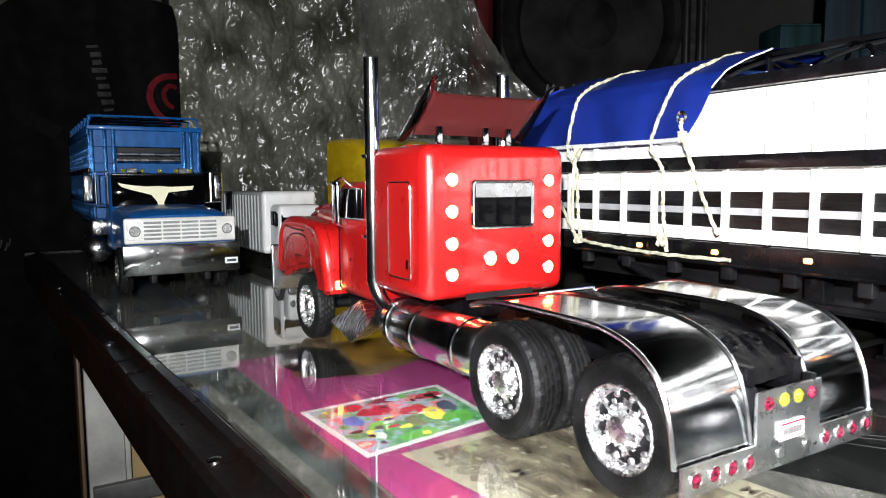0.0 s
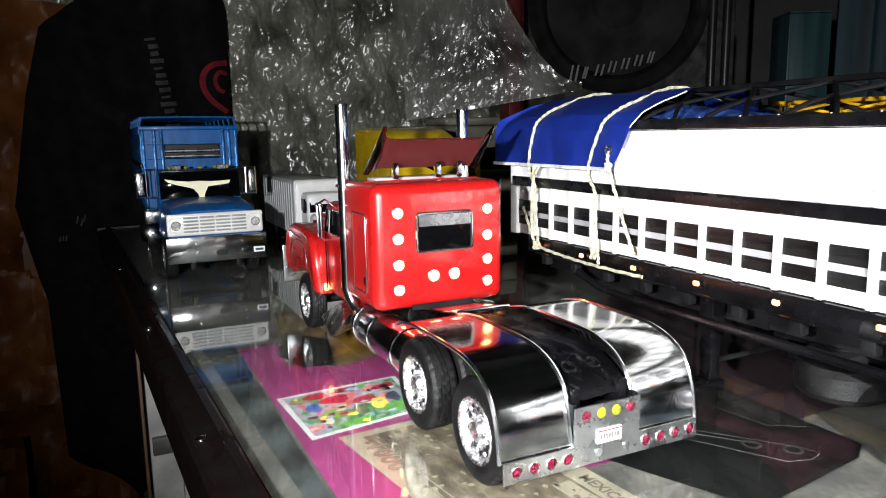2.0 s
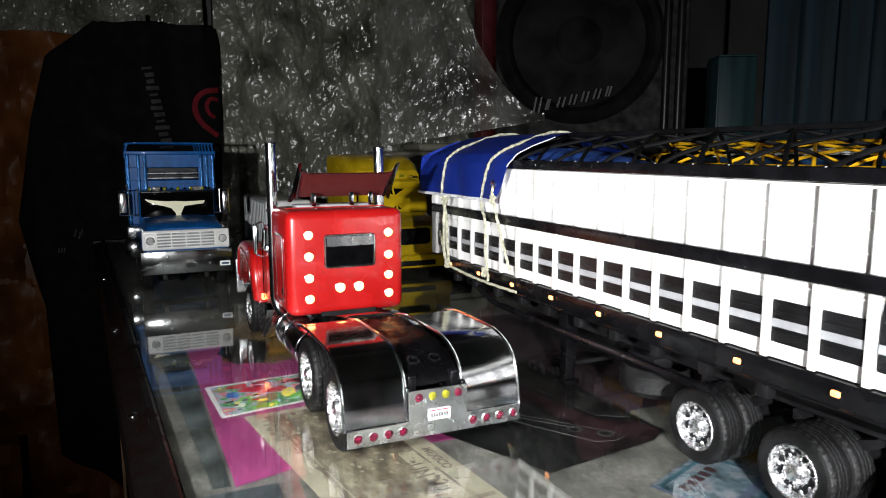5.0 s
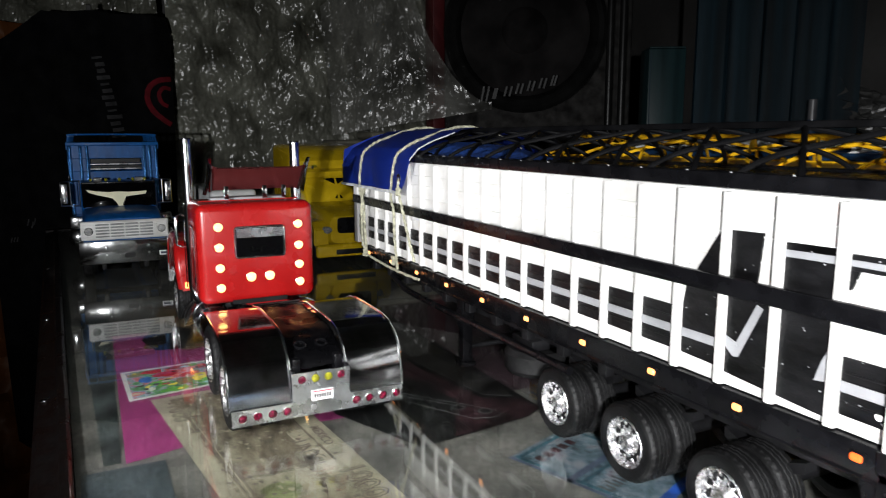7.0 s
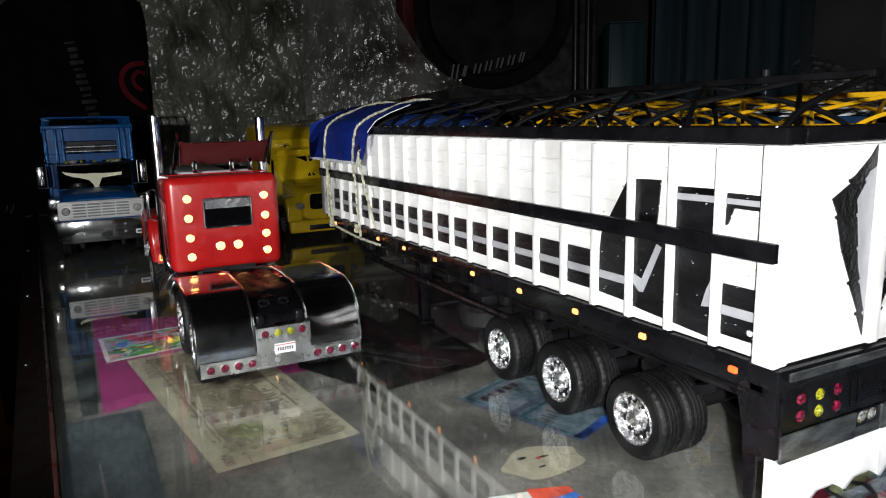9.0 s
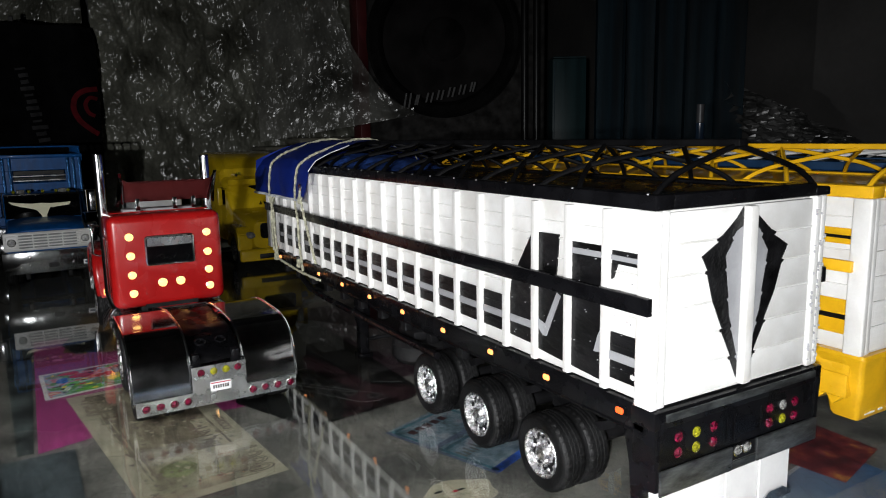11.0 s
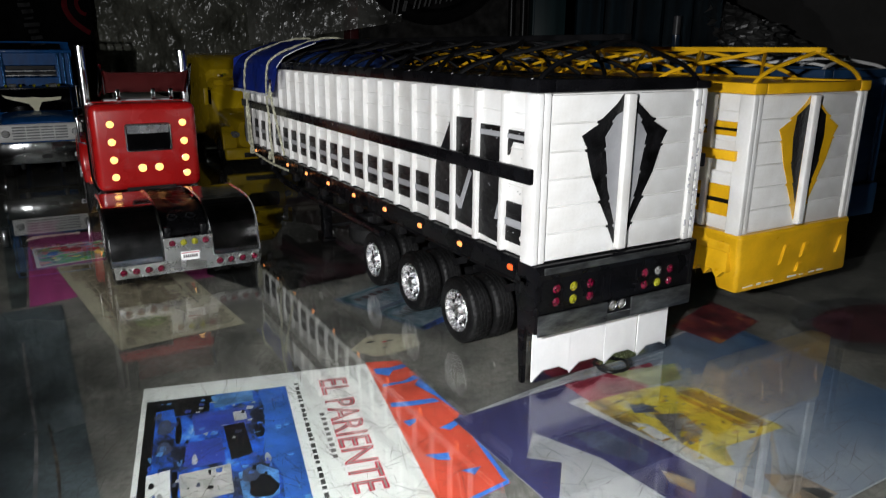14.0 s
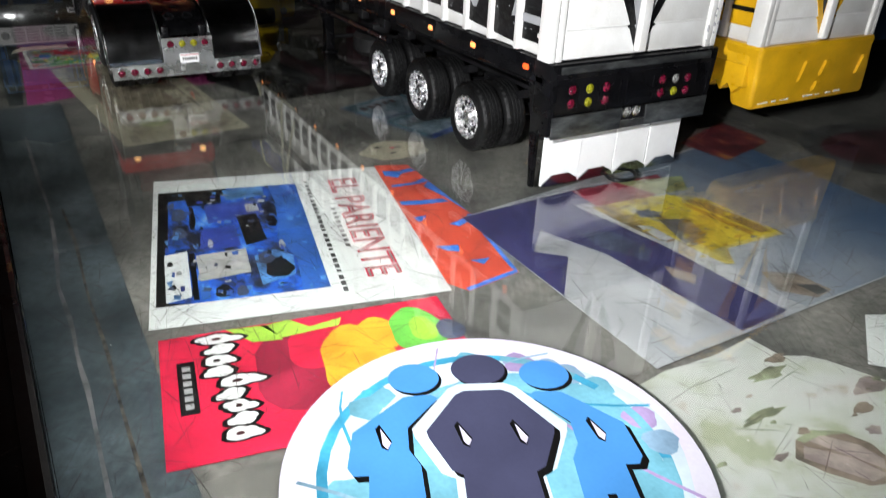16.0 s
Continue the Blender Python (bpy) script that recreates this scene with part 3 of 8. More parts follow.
# ---- behind the table: film-covered stack, hung shirt, covered seat, post, loudspeaker, boxes ----
def crumple(x0, x1, z0, z1, y, amp, seed, nx=70, nz=60, facet=0.0):
    """An upright crumpled sheet: broad folds, and small creased facets between them."""
    def f(u, v):
        x, z = x0 + (x1 - x0) * u, z0 + (z1 - z0) * v
        p = Vector((x * 9 + seed, z * 7, seed))
        k = noise.fractal(p, 0.7, 2.1, 5) + 0.6 * abs(noise.noise(p * 2.3))
        fold = 0.0
        if facet:
            calm = 0.06 + 3.0 * max(0.0, noise.noise(Vector((x * 9 + 5 * z, z * 7 - 4 * x, seed + 5))) + 0.12) ** 1.4
            q = Vector((x * 210 + 22 * z, z * 46, seed))
            streak = noise.noise(q) + 0.6 * noise.noise(Vector((x * 430 - 30 * z, z * 90, seed + 2)))
            band = max(0.0, 1.0 - (x - x0) / 0.075)
            crinkle = noise.noise(Vector((x * 60, z * 240 + 20 * x, seed + 3))) + 0.5 * noise.noise(Vector((x * 150, z * 420, seed + 4)))
            fold = facet * (calm * (1 - band) * streak + 1.1 * min(1.0, 2 * band) * crinkle)
            for turn, freq, gain in ((0.9, 7.0, 3.0), (-0.7, 9.0, 2.4), (1.25, 14.0, 1.6), (-1.1, 17.0, 1.2)):
                along, across = x * math.cos(turn) + z * math.sin(turn), -x * math.sin(turn) + z * math.cos(turn)
                ridge = 1.0 - min(1.0, 3.2 * abs(noise.noise(Vector((across * freq, along * freq * 0.25, seed + 20 * turn)))))
                fold += facet * gain * ridge ** 2
        return (x, y - amp * k - fold, z)
    return sheet(nx, nz, f)


film = thing("wrapped_mattress", (0.48, 1.15, -0.75), "mattress wrapped in crumpled clear plastic film, standing upright", "mattress")
part("film", crumple(0.235, 0.84, -0.03, 0.66, 1.13, 0.016, 3.0, 330, 260, 0.0016), FILM, film, "crumpled clear plastic film", smooth=50)
part("film_below", crumple(0.235, 0.80, -0.74, -0.0302, 1.13, 0.020, 3.0, 40, 50), FILM, film)
part("mattress", bx(0.25, 0.79, 1.165, 1.285, -0.75, 0.84, 0.02, 3), mat("olive_fabric", (0.06, 0.06, 0.045), 0.8, 0, 0.2, 20, 0.3, 300), film)
solid("plastic_sheet", crumple(-0.35, 0.23, 0.28, 0.66, 1.24, 0.02, 9.0, 190, 120, 0.0019), FILM, "crumpled clear plastic sheet hanging on the wall", "plastic sheet", smooth=0)
seat = solid("covered_armchair", join(crumple(-0.75, 0.05, -0.745, 0.34, 1.19, 0.03, 15.0, 110, 90, 0.0012), bx(-0.75, 0.04, 1.20, 1.28, -0.75, 0.22, 0.03, 3)), BROWN, "brown armchair back covered with clear plastic", "armchair")
part("film_skirt", crumple(-0.75, -0.10, -0.745, -0.30, 1.06, 0.05, 21.0, 40, 30), BROWN, seat)


def cloth_outline(v):
    """Left and right edge of the hanging shirt at height v (0 low, 1 high)."""
    rows = [(0.0, 0.045, 0.060), (0.10, -0.045, 0.10), (0.42, -0.050, 0.13), (0.46, -0.058, 0.20), (0.60, -0.080, 0.232), (0.80, -0.050, 0.236), (0.93, -0.025, 0.238), (0.97, 0.02, 0.238), (1.0, 0.045, 0.232)]
    for (a, l0, r0), (c, l1, r1) in zip(rows, rows[1:]):
        if v <= c:
            k = (v - a) / (c - a)
            return l0 + (l1 - l0) * k, r0 + (r1 - r0) * k
    return rows[-1][1:]


def shirt_point(u, v):
    l, r = cloth_outline(v)
    x = l + (r - l) * u
    fold = 0.010 * math.sin(x * 70 + 3 * v) + 0.016 * noise.noise(Vector((x * 9, v * 5, 4)))
    return (x, 1.085 + fold - 0.03 * math.sin(math.pi * u) * 0.5, -0.44 + 0.79 * v)


shirt_bm = sheet(60, 80, shirt_point)
bmesh.ops.solidify(shirt_bm, geom=list(shirt_bm.faces), thickness=0.004)
shirt = solid("shirt", shirt_bm, CLOTH, "black cotton shirt with grey and red print, hanging in folds", "shirt")
hook = solid("coat_hook", join(bx(0.10, 0.13, 1.285, 1.298, 0.345, 0.40), tube([(0.115, 1.285, 0.365), (0.115, 1.13, 0.352), (0.115, 1.10, 0.352), (0.115, 1.095, 0.364)], 0.004)), GREYWOOD, "grey wall hook that holds the shirt", "hook")
def on_shirt(x, z):
    """The shirt's front face at (x, z)."""
    v = (z + 0.44) / 0.79
    l, r = cloth_outline(v)
    return (x, shirt_point((x - l) / (r - l), v)[1] - 0.0065, z)


def shirt_stroke(name, pts, width, material, label):
    """A printed line that follows the cloth."""
    pts = [Vector(p) for p in curve_points([(x, z, 0) for x, z in pts], 6)]
    bm = bmesh.new()
    rows = []
    for k, p in enumerate(pts):
        along = (pts[min(k + 1, len(pts) - 1)] - pts[max(k - 1, 0)]).normalized()
        side = Vector((-along.y, along.x, 0)) * width / 2
        rows.append([bm.verts.new(on_shirt(q.x, q.y)) for q in (p - side, p + side)])
    for p, q in zip(rows, rows[1:]):
        bm.faces.new((p[0], p[1], q[1], q[0]))
    bmesh.ops.solidify(bm, geom=list(bm.faces), thickness=0.0004)
    return part(name, bm, material, shirt, label)


for k in range(13):
    z, x = 0.150 + 0.0105 * k, 0.1475 - 0.0021 * k
    w = (0.012, 0.0085, 0.009)[k % 3] * (1.15 - 0.03 * k)
    shirt_stroke("print_bar", [(x - w, z - 0.0012), (x, z), (x + w * (0.9 if k % 2 else 0.6), z + 0.0012)], 0.0064 if k % 4 else 0.0036, PRINT_GREY, "grey printed bar")
shirt_stroke("print_ring", [(0.2335, 0.2465), (0.213, 0.2430), (0.198, 0.2320), (0.1935, 0.2130), (0.201, 0.1930), (0.216, 0.1780), (0.229, 0.1690)], 0.0085, PRINT_RED, "red printed ring")
shirt_stroke("print_ring", [(0.232, 0.2290), (0.220, 0.2310), (0.212, 0.2200), (0.216, 0.2060), (0.226, 0.2000)], 0.0065, PRINT_RED, "red printed ring")
for x, z in ((0.000, 0.010), (0.006, 0.006), (0.010, 0.012)):
    shirt_stroke("print_mark", [(x - 0.002, z - 0.005), (x, z), (x + 0.001, z + 0.006)], 0.0022, PRINT_GREY, "small pale printed mark")
for k in range(3):
    shirt_stroke("print_mark", [(-0.026 + 0.004 * k, -0.020), (-0.024 + 0.004 * k, -0.012)], 0.0018, PRINT_GREY, "small pale printed mark")
shirt_stroke("print_patch", [(0.040, 0.178), (0.052, 0.172), (0.066, 0.164), (0.076, 0.158)], 0.020, mat("faded_print", (0.014, 0.014, 0.014), 0.9, 0, 0.3, 60, 0.3), "faded print")

solid("post", tabled(bx(0.605, 0.635, 0.82, 0.85, 0.0, 0.75, 0.002)), POSTRED, "dark red painted post standing behind the trucks", "post")
beige = thing("box_truck", (0.56, 0.93, 0.0), "beige model truck with a dark windscreen, half hidden under film", "model truck")
BEIGE = mat("beige_plastic", (0.20, 0.19, 0.15), 0.5, 0, 0.12, 40, 0.2, 400)
part("sleeper", bx(0.470, 0.665, 0.895, 0.99, 0.020, 0.142, 0.006, 3), BEIGE, beige, "beige cab body")
part("roof_ledge", bx(0.475, 0.660, 0.885, 0.8945, 0.116, 0.1215, 0.002, 2), BEIGE, beige)
part("roof_fairing", bx(0.535, 0.640, 0.905, 0.985, 0.1425, 0.156, 0.006, 3), BEIGE, beige)
part("windscreen", turned(bx(-0.070, 0.062, -0.0006, 0.0006, 0, 0.034, 0.0006, 1), Matrix.Translation((0.565, 0.878, 0.0755)) @ Matrix.Rotation(radians(-22), 4, "X")), DARKGLASS, beige, "dark windscreen")
part("bonnet", bx(0.495, 0.625, 0.825, 0.8945, 0.020, 0.073, 0.010, 4), BEIGE, beige)
for x in (0.5300, 0.5400, 0.5780, 0.5880):
    part("bonnet_rib", bx(x, x + 0.0022, 0.8235, 0.8248, 0.026, 0.062, 0.0004, 1), OLDWHITE, beige)
part("bumper", bx(0.490, 0.630, 0.812, 0.8230, 0.008, 0.022, 0.002, 2), BLACKM, beige)
for y in (0.853, 0.955):
    for x0 in (0.493, 0.613):
        part("wheel", lathe([(0, 0), (0.018, 0.0), (0.019, 0.002), (0.019, 0.010), (0.018, 0.012), (0, 0.012)], 28, "x", (x0, y, 0.019)), RUBBER, beige)


def drape_point(u, v):
    """Clear film hung over the beige truck and the post, running out to a point."""
    x = 0.46 + 0.223 * u
    low, high = 0.150 + 0.040 * u, 0.150 + 0.040 * u + 0.012 + min(0.20 + 0.14 * u, 0.79 * (1 - u) ** 1.8)
    z = low + (high - low) * v
    q = Vector((x * 90, z * 50, 7))
    return (x, 0.882 - 0.135 * u + 0.05 * v * (1 - u) - 0.0030 * (noise.noise(q) + 0.5 * noise.noise(q * 2.1)) - 0.010 * noise.noise(Vector((x * 14, z * 10, 3))), z)


solid("plastic_film", sheet(70, 60, drape_point), CLEARFILM, "thin crumpled clear film draped over the beige truck", "plastic film", smooth=0)

SPK = Matrix.Translation((0.735, 0.735, 0.0)) @ Matrix.Rotation(radians(-32), 4, "Z")
speaker = thing("loudspeaker", (0.735, 0.735, 0.0), "black loudspeaker box with a large black cone", "loudspeaker")


def spk(bm):
    return turned(bm, SPK)


part("box", spk(bx(-0.130, 0.17, 0.012, 0.30, 0.0, 0.52, 0.006, 3)), mat("black_carpet", (0.030, 0.029, 0.028), 0.9, 0, 0.3, 60, 0.2, 900, spec=0.04), speaker)
part("surround", spk(turned(lathe([(0.130, 0.0), (0.130, 0.010), (0.124, 0.016), (0.117, 0.011), (0.110, 0.016), (0.103, 0.006), (0.103, 0.0), (0.130, 0.0)], 56), Matrix.Translation((0, 0.012, 0.315)) @ Matrix.Rotation(radians(90), 4, "X"))), CONE, speaker, "glossy rubber surround")
CONE_MATT = mat("matt_black_paper", (0.013, 0.012, 0.012), 0.8, 0, 0.3, 20, 0.1, spec=0.05)
part("cone", spk(turned(lathe([(0.104, 0.002), (0.06, -0.006), (0.045, -0.009), (0.040, 0.000), (0.022, 0.011), (0, 0.014)], 56), Matrix.Translation((0, 0.0105, 0.315)) @ Matrix.Rotation(radians(90), 4, "X"))), CONE_MATT, speaker, "black paper cone")
BADGE = mat("badge_grey", (0.075, 0.075, 0.075), 0.6, spec=0.1)
for k, (w, h) in enumerate(((0.010, 0.024), (0.004, 0.017), (0.010, 0.016), (0.009, 0.016), (0.009, 0.016), (0.009, 0.016), (0.006, 0.016))):
    x = -0.070 + k * 0.0185
    for j in range(2):
        xj = x + j * w * 0.8
        part("badge_bar", spk(prism([(xj, 0.203 + 0.004 * k), (xj + 0.0030, 0.203 + 0.004 * k), (xj + 0.0075, 0.203 + 0.004 * k + h), (xj + 0.0045, 0.203 + 0.004 * k + h)], -0.006, -0.0045, "xz")), BADGE, speaker, "grey badge bar")
for k in range(2):
    part("side_trim", spk(cyl((0.155 - 0.02 * k, 0.006, 0.02), 0.006, 0.48, "z", 12)), CONE, speaker, "glossy black trim")

tall = thing("box", (0.727, 0.44, 0.0), "tall teal cardboard box standing on the table", "box")
TALL = Matrix.Translation((0.727, 0.44, 0)) @ Matrix.Rotation(radians(-30), 4, "Z")
part("carton", turned(bx(0, 0.045, 0, 0.05, 0.0, 0.2535, 0.0015), TALL), TEAL, tall)
part("lid_flap", turned(bx(0.0006, 0.0444, 0.0006, 0.0494, 0.2537, 0.2560, 0.0006, 1), TALL), TEAL, tall)
part("side_seam", turned(bx(0.0020, 0.0030, -0.0005, -0.0001, 0.004, 0.250, 0.0001, 1), TALL), TEALD, tall)
drape_bm = sheet(40, 12, lambda u, v: (0.792 + 0.165 * u, 0.43 - 0.10 * u + 0.010 * math.sin(u * 30), 0.62 * v))
bmesh.ops.solidify(drape_bm, geom=list(drape_bm.faces), thickness=0.004)
solid("curtain", drape_bm, TEALD, "dark blue-green cloth curtain hanging in folds", "curtain")
bottle = thing("bottle", (0.873, 0.32, 0.0), "small dark bottle with a pale metal cap", "bottle")
part("body", lathe([(0, 0), (0.010, 0), (0.011, 0.003), (0.011, 0.10), (0.009, 0.135), (0.0055, 0.15), (0.0055, 0.166), (0, 0.166)], 20, "z", (0.873, 0.32, 0)), mat("dark_blue_bottle", (0.02, 0.035, 0.06), 0.15, 0, 0.1, 50, 0.0), bottle)
part("cap", cyl((0.873, 0.32, 0.166), 0.0048, 0.024, "z", 18), mat("dull_metal_cap", (0.07, 0.07, 0.075), 0.4, 0, 0.2, 80, 0.2), bottle, "pale metal cap")


def lump(u, v):
    x, z = 0.945 + 0.44 * u, 0.236 * v * (1 - 0.50 * u)
    k = noise.fractal(Vector((u * 6, v * 6, 31)), 0.7, 2.1, 5) + 0.30 * noise.noise(Vector((u * 44, v * 32, 3)))
    return (x, 0.31 + 0.06 * v - 0.05 * math.sin(math.pi * v) - 0.03 * k, z)


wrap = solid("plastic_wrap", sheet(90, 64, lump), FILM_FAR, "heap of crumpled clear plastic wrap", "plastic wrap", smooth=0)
part("bundle", bx(0.96, 1.06, 0.385, 0.47, 0.0, 0.15, 0.02, 3), BLACKM, wrap)
for k in range(4):
    solid("plank", bx(0.62 + 0.01 * k, 1.02, 0.02 + 0.006 * k, 0.10, 0.0004 + 0.0165 * k, 0.0160 + 0.0165 * k, 0.002), mat("dark_plank", (0.03, 0.03, 0.03), 0.5, 0, 0.2, 20, 0.2) if k == 0 else bpy.data.materials["dark_plank"], "dark grey board lying in a pile", "board", "boards in a pile")

# ---- papers laid under the glass ----
LAYER = {"z": -0.00495}


def paper(name, outline, material, label, category="paper", z=None):
    """A thin sheet under the glass, a little above the one laid before it."""
    LAYER["z"] = z if z is not None else LAYER["z"] + 0.00006
    z = LAYER["z"]
    ob = solid(name, prism(outline, z, z + 0.00010), material, label, category, smooth=0)
    ob["top"] = z + 0.00010
    return ob


def ink(ob, outline, color, name="print", lift=0.00002, label=""):
    z = ob["top"] + lift
    return part(name, prism(outline, z - 0.00001, z + 0.00001), INK[color] if isinstance(color, str) else color, ob, label, smooth=0)


def quad(a, b, c, d):
    """Maps (u, v) of the unit square into the quad a-b-c-d (u along a-b, v along a-d)."""
    a, b, c, d = (Vector(p) for p in (a, b, c, d))
    return lambda u, v: tuple((a * (1 - u) + b * u) * (1 - v) + (d * (1 - u) + c * u) * v)


def patch(q, u0, u1, v0, v1):
    return [q(u0, v0), q(u1, v0), q(u1, v1), q(u0, v1)]


def blob(q, cu, cv, ru, rv, n=22, wave=0.06):
    return [q(*p) for p in disc(cu, cv, ru, rv, n, wave)]


def write(ob, text, size, at, turn, material, sx=1.0, lift=0.00004, label="", bold=0.022):
    bm = turned(lettering(text, size, bold), Matrix.Translation((*at, ob["top"] + lift)) @ Matrix.Rotation(radians(turn), 4, "Z") @ Matrix.Diagonal((sx, 1, 0.4, 1)))
    return part("lettering", bm, material, ob, label or "printed letters", smooth=0)


paper("paper_sheet", [(0.262, 0.335), (0.262, 0.098), (0.43, 0.10), (0.43, 0.335)], mat("maroon_paper", (0.017, 0.0045, 0.009), 0.5, 0, 0.15, 30, 0.1), "dark maroon paper sheet under the table glass")
paper("paper_sheet", [(0.1085, 0.335), (0.1095, 0.098), (0.142, 0.107), (0.268, 0.1035), (0.268, 0.335)], MAGENTA, "plain magenta paper sheet under the table glass")
amber = paper("card", [(0.128, 0.29), (0.160, 0.2725), (0.203, 0.290), (0.235, 0.40), (0.150, 0.42)], INK["brown"], "dark amber picture card under the table glass", "card")
ink(amber, [(0.128, 0.312), (0.136, 0.281), (0.155, 0.278), (0.166, 0.33), (0.142, 0.36)], "black")
ink(amber, [(0.16, 0.29), (0.195, 0.292), (0.22, 0.37), (0.18, 0.38)], "dark_amber", lift=0.00001)
paper("paper_sheet", [(0.085, 0.40), (0.10, 0.10), (0.1075, 0.10), (0.107, 0.40)], mat("grey_green_paper", (0.06, 0.072, 0.072), 0.5, 0, 0.4, 40, 0.1, spec=0.15), "grey-green paper strip under the table glass")

blue_strip = paper("paper_sheet", [(0.1055, -0.47), (0.136, -0.47), (0.1265, 0.094), (0.0905, 0.094)], scratched_mat("slate_blue_paper", (0.056, 0.070, 0.078), (0.024, 0.032, 0.036)), "slate-blue paper strip under the table glass")
for line, w, m, lift in (([(0.1063, 0.0394), (0.1087, -0.0205), (0.1113, -0.061), (0.1105, -0.1117), (0.1101, -0.1282), (0.1118, -0.1545), (0.1121, -0.176), (0.1130, -0.195), (0.1134, -0.24), (0.1150, -0.30)], 0.0013, "line_grey", 0.00003), ([(0.1160, -0.061), (0.1179, -0.0968), (0.1183, -0.1363), (0.1198, -0.1743), (0.1202, -0.2021), (0.1215, -0.26), (0.1225, -0.33)], 0.0010, "worn_tan", 0.00005)):
    pts = [p for p in curve_points([(x, y, 0) for x, y in line], 4)]
    ink(blue_strip, [(p.x - w / 2, p.y) for p in pts] + [(p.x + w * (0.3 + 0.4 * math.sin(9 * k) ** 2), p.y) for k, p in reversed(list(enumerate(pts)))], m, "worn_line", lift)
qn = quad((0.1498, 0.0047), (0.2157, 0.0102), (0.197, 0.184), (0.1255, 0.179))
note = paper("banknote", patch(qn, 0, 1, 0, 1), PAPER_CREAM, "worn cream banknote of one thousand under the glass", "banknote")
ink(note, patch(qn, 0.11, 0.86, 0.035, 0.30), PHOTO_NOTE_PALE, "engraving", 0.00001)
ink(note, patch(qn, 0.13, 0.84, 0.28, 0.97), PHOTO_NOTE, "engraving", 0.000016)
ink(note, blob(qn, 0.36, 0.19, 0.13, 0.05), "olive", "seal", 0.00002)
ink(note, blob(qn, 0.5, 0.62, 0.24, 0.16), PHOTO_NOTE, "oval_engraving", 0.00003)
flecks = random.Random(8)
for k in range(240):
    cu, cv = flecks.uniform(0.10, 0.88), flecks.uniform(0.06, 0.97)
    ink(note, blob(qn, cu, cv, flecks.uniform(0.006, 0.022), flecks.uniform(0.004, 0.012), 9, 0.25), flecks.choice((NOTE_INK, NOTE_DARK, NOTE_DARK, PAPER_CREAM, NOTE_DARK)), "engraved_fleck", 0.000034)
ink(note, patch(qn, 0.70, 0.82, 0.20, 0.52), NOTE_INK, "engraved_panel", 0.000024)
for k in range(4):
    ink(note, patch(qn, 0.135 + 0.02 * k, 0.142 + 0.02 * k, 0.16, 0.93), NOTE_DARK if k % 2 else NOTE_INK, "engraved_line", 0.00003)
write(note, "1000", 0.0170, (0.2035, 0.0330), -86, NOTE_DARK, 1.0, label="numerals in an open outline", bold=0.035)
write(note, "1000", 0.0170, (0.2035, 0.0330), -86, PHOTO_NOTE_PALE, 1.0, lift=0.00007, label="numerals in an open outline", bold=-0.012)
write(note, "1000", 0.0062, (0.1555, 0.0150), -86, NOTE_DARK, 1.0)
write(note, "UN MIL", 0.0115, (0.1890, 0.0700), -86, NOTE_DARK, 0.85)
write(note, "MEXICO", 0.0070, (0.2010, 0.0880), -86, NOTE_DARK, 0.95)
write(note, "1000", 0.0140, (0.1385, 0.152), -86, NOTE_DARK, 1.0, bold=0.03)
write(note, "1000", 0.0140, (0.1385, 0.152), -86, PHOTO_NOTE_PALE, 1.0, lift=0.00007, bold=-0.012)
write(note, "UN MIL", 0.0110, (0.1510, 0.150), -86, NOTE_DARK, 0.85)

qc = quad((0.1111, 0.2385), (0.1143, 0.1817), (0.1745, 0.191), (0.178, 0.2425))
card = paper("picture_card", patch(qc, 0, 1, 0, 1), PAPER, "small white-bordered card with green, red and yellow shapes", "card")
ink(card, patch(qc, 0.05, 0.95, 0.04, 0.96), PHOTO_CARD, "printed_ground", 0.00001)
for cu, cv, ru, rv, c in ((0.78, 0.80, 0.11, 0.12, "green"), (0.88, 0.45, 0.07, 0.14, "green"), (0.30, 0.40, 0.10, 0.12, "red"), (0.45, 0.62, 0.10, 0.10, "red"), (0.14, 0.28, 0.07, 0.10, "red"), (0.22, 0.84, 0.08, 0.10, "red"), (0.62, 0.70, 0.16, 0.07, "yellow"), (0.66, 0.52, 0.12, 0.06, "olive"), (0.18, 0.12, 0.07, 0.06, "olive"), (0.40, 0.20, 0.10, 0.06, "blue"), (0.52, 0.84, 0.12, 0.06, "slate"), (0.12, 0.55, 0.06, 0.12, "maroon"), (0.60, 0.30, 0.10, 0.07, "green"), (0.72, 0.22, 0.08, 0.05, "pale_green")):
    ink(card, blob(qc, cu, cv, ru, rv, 22, 0.16), c, "shape", 0.00002 + 0.000006 * cu)
shapes = random.Random(12)
for k in range(34):
    cu, cv = shapes.uniform(0.10, 0.90), shapes.uniform(0.10, 0.90)
    ink(card, blob(qc, cu, cv, shapes.uniform(0.015, 0.045), shapes.uniform(0.015, 0.05), 12, 0.2), shapes.choice(("red", "green", "pale_green", "yellow", "black", "slate", "grey", "dusty", "pale_blue")), "small_shape", 0.00003 + 0.000002 * k)

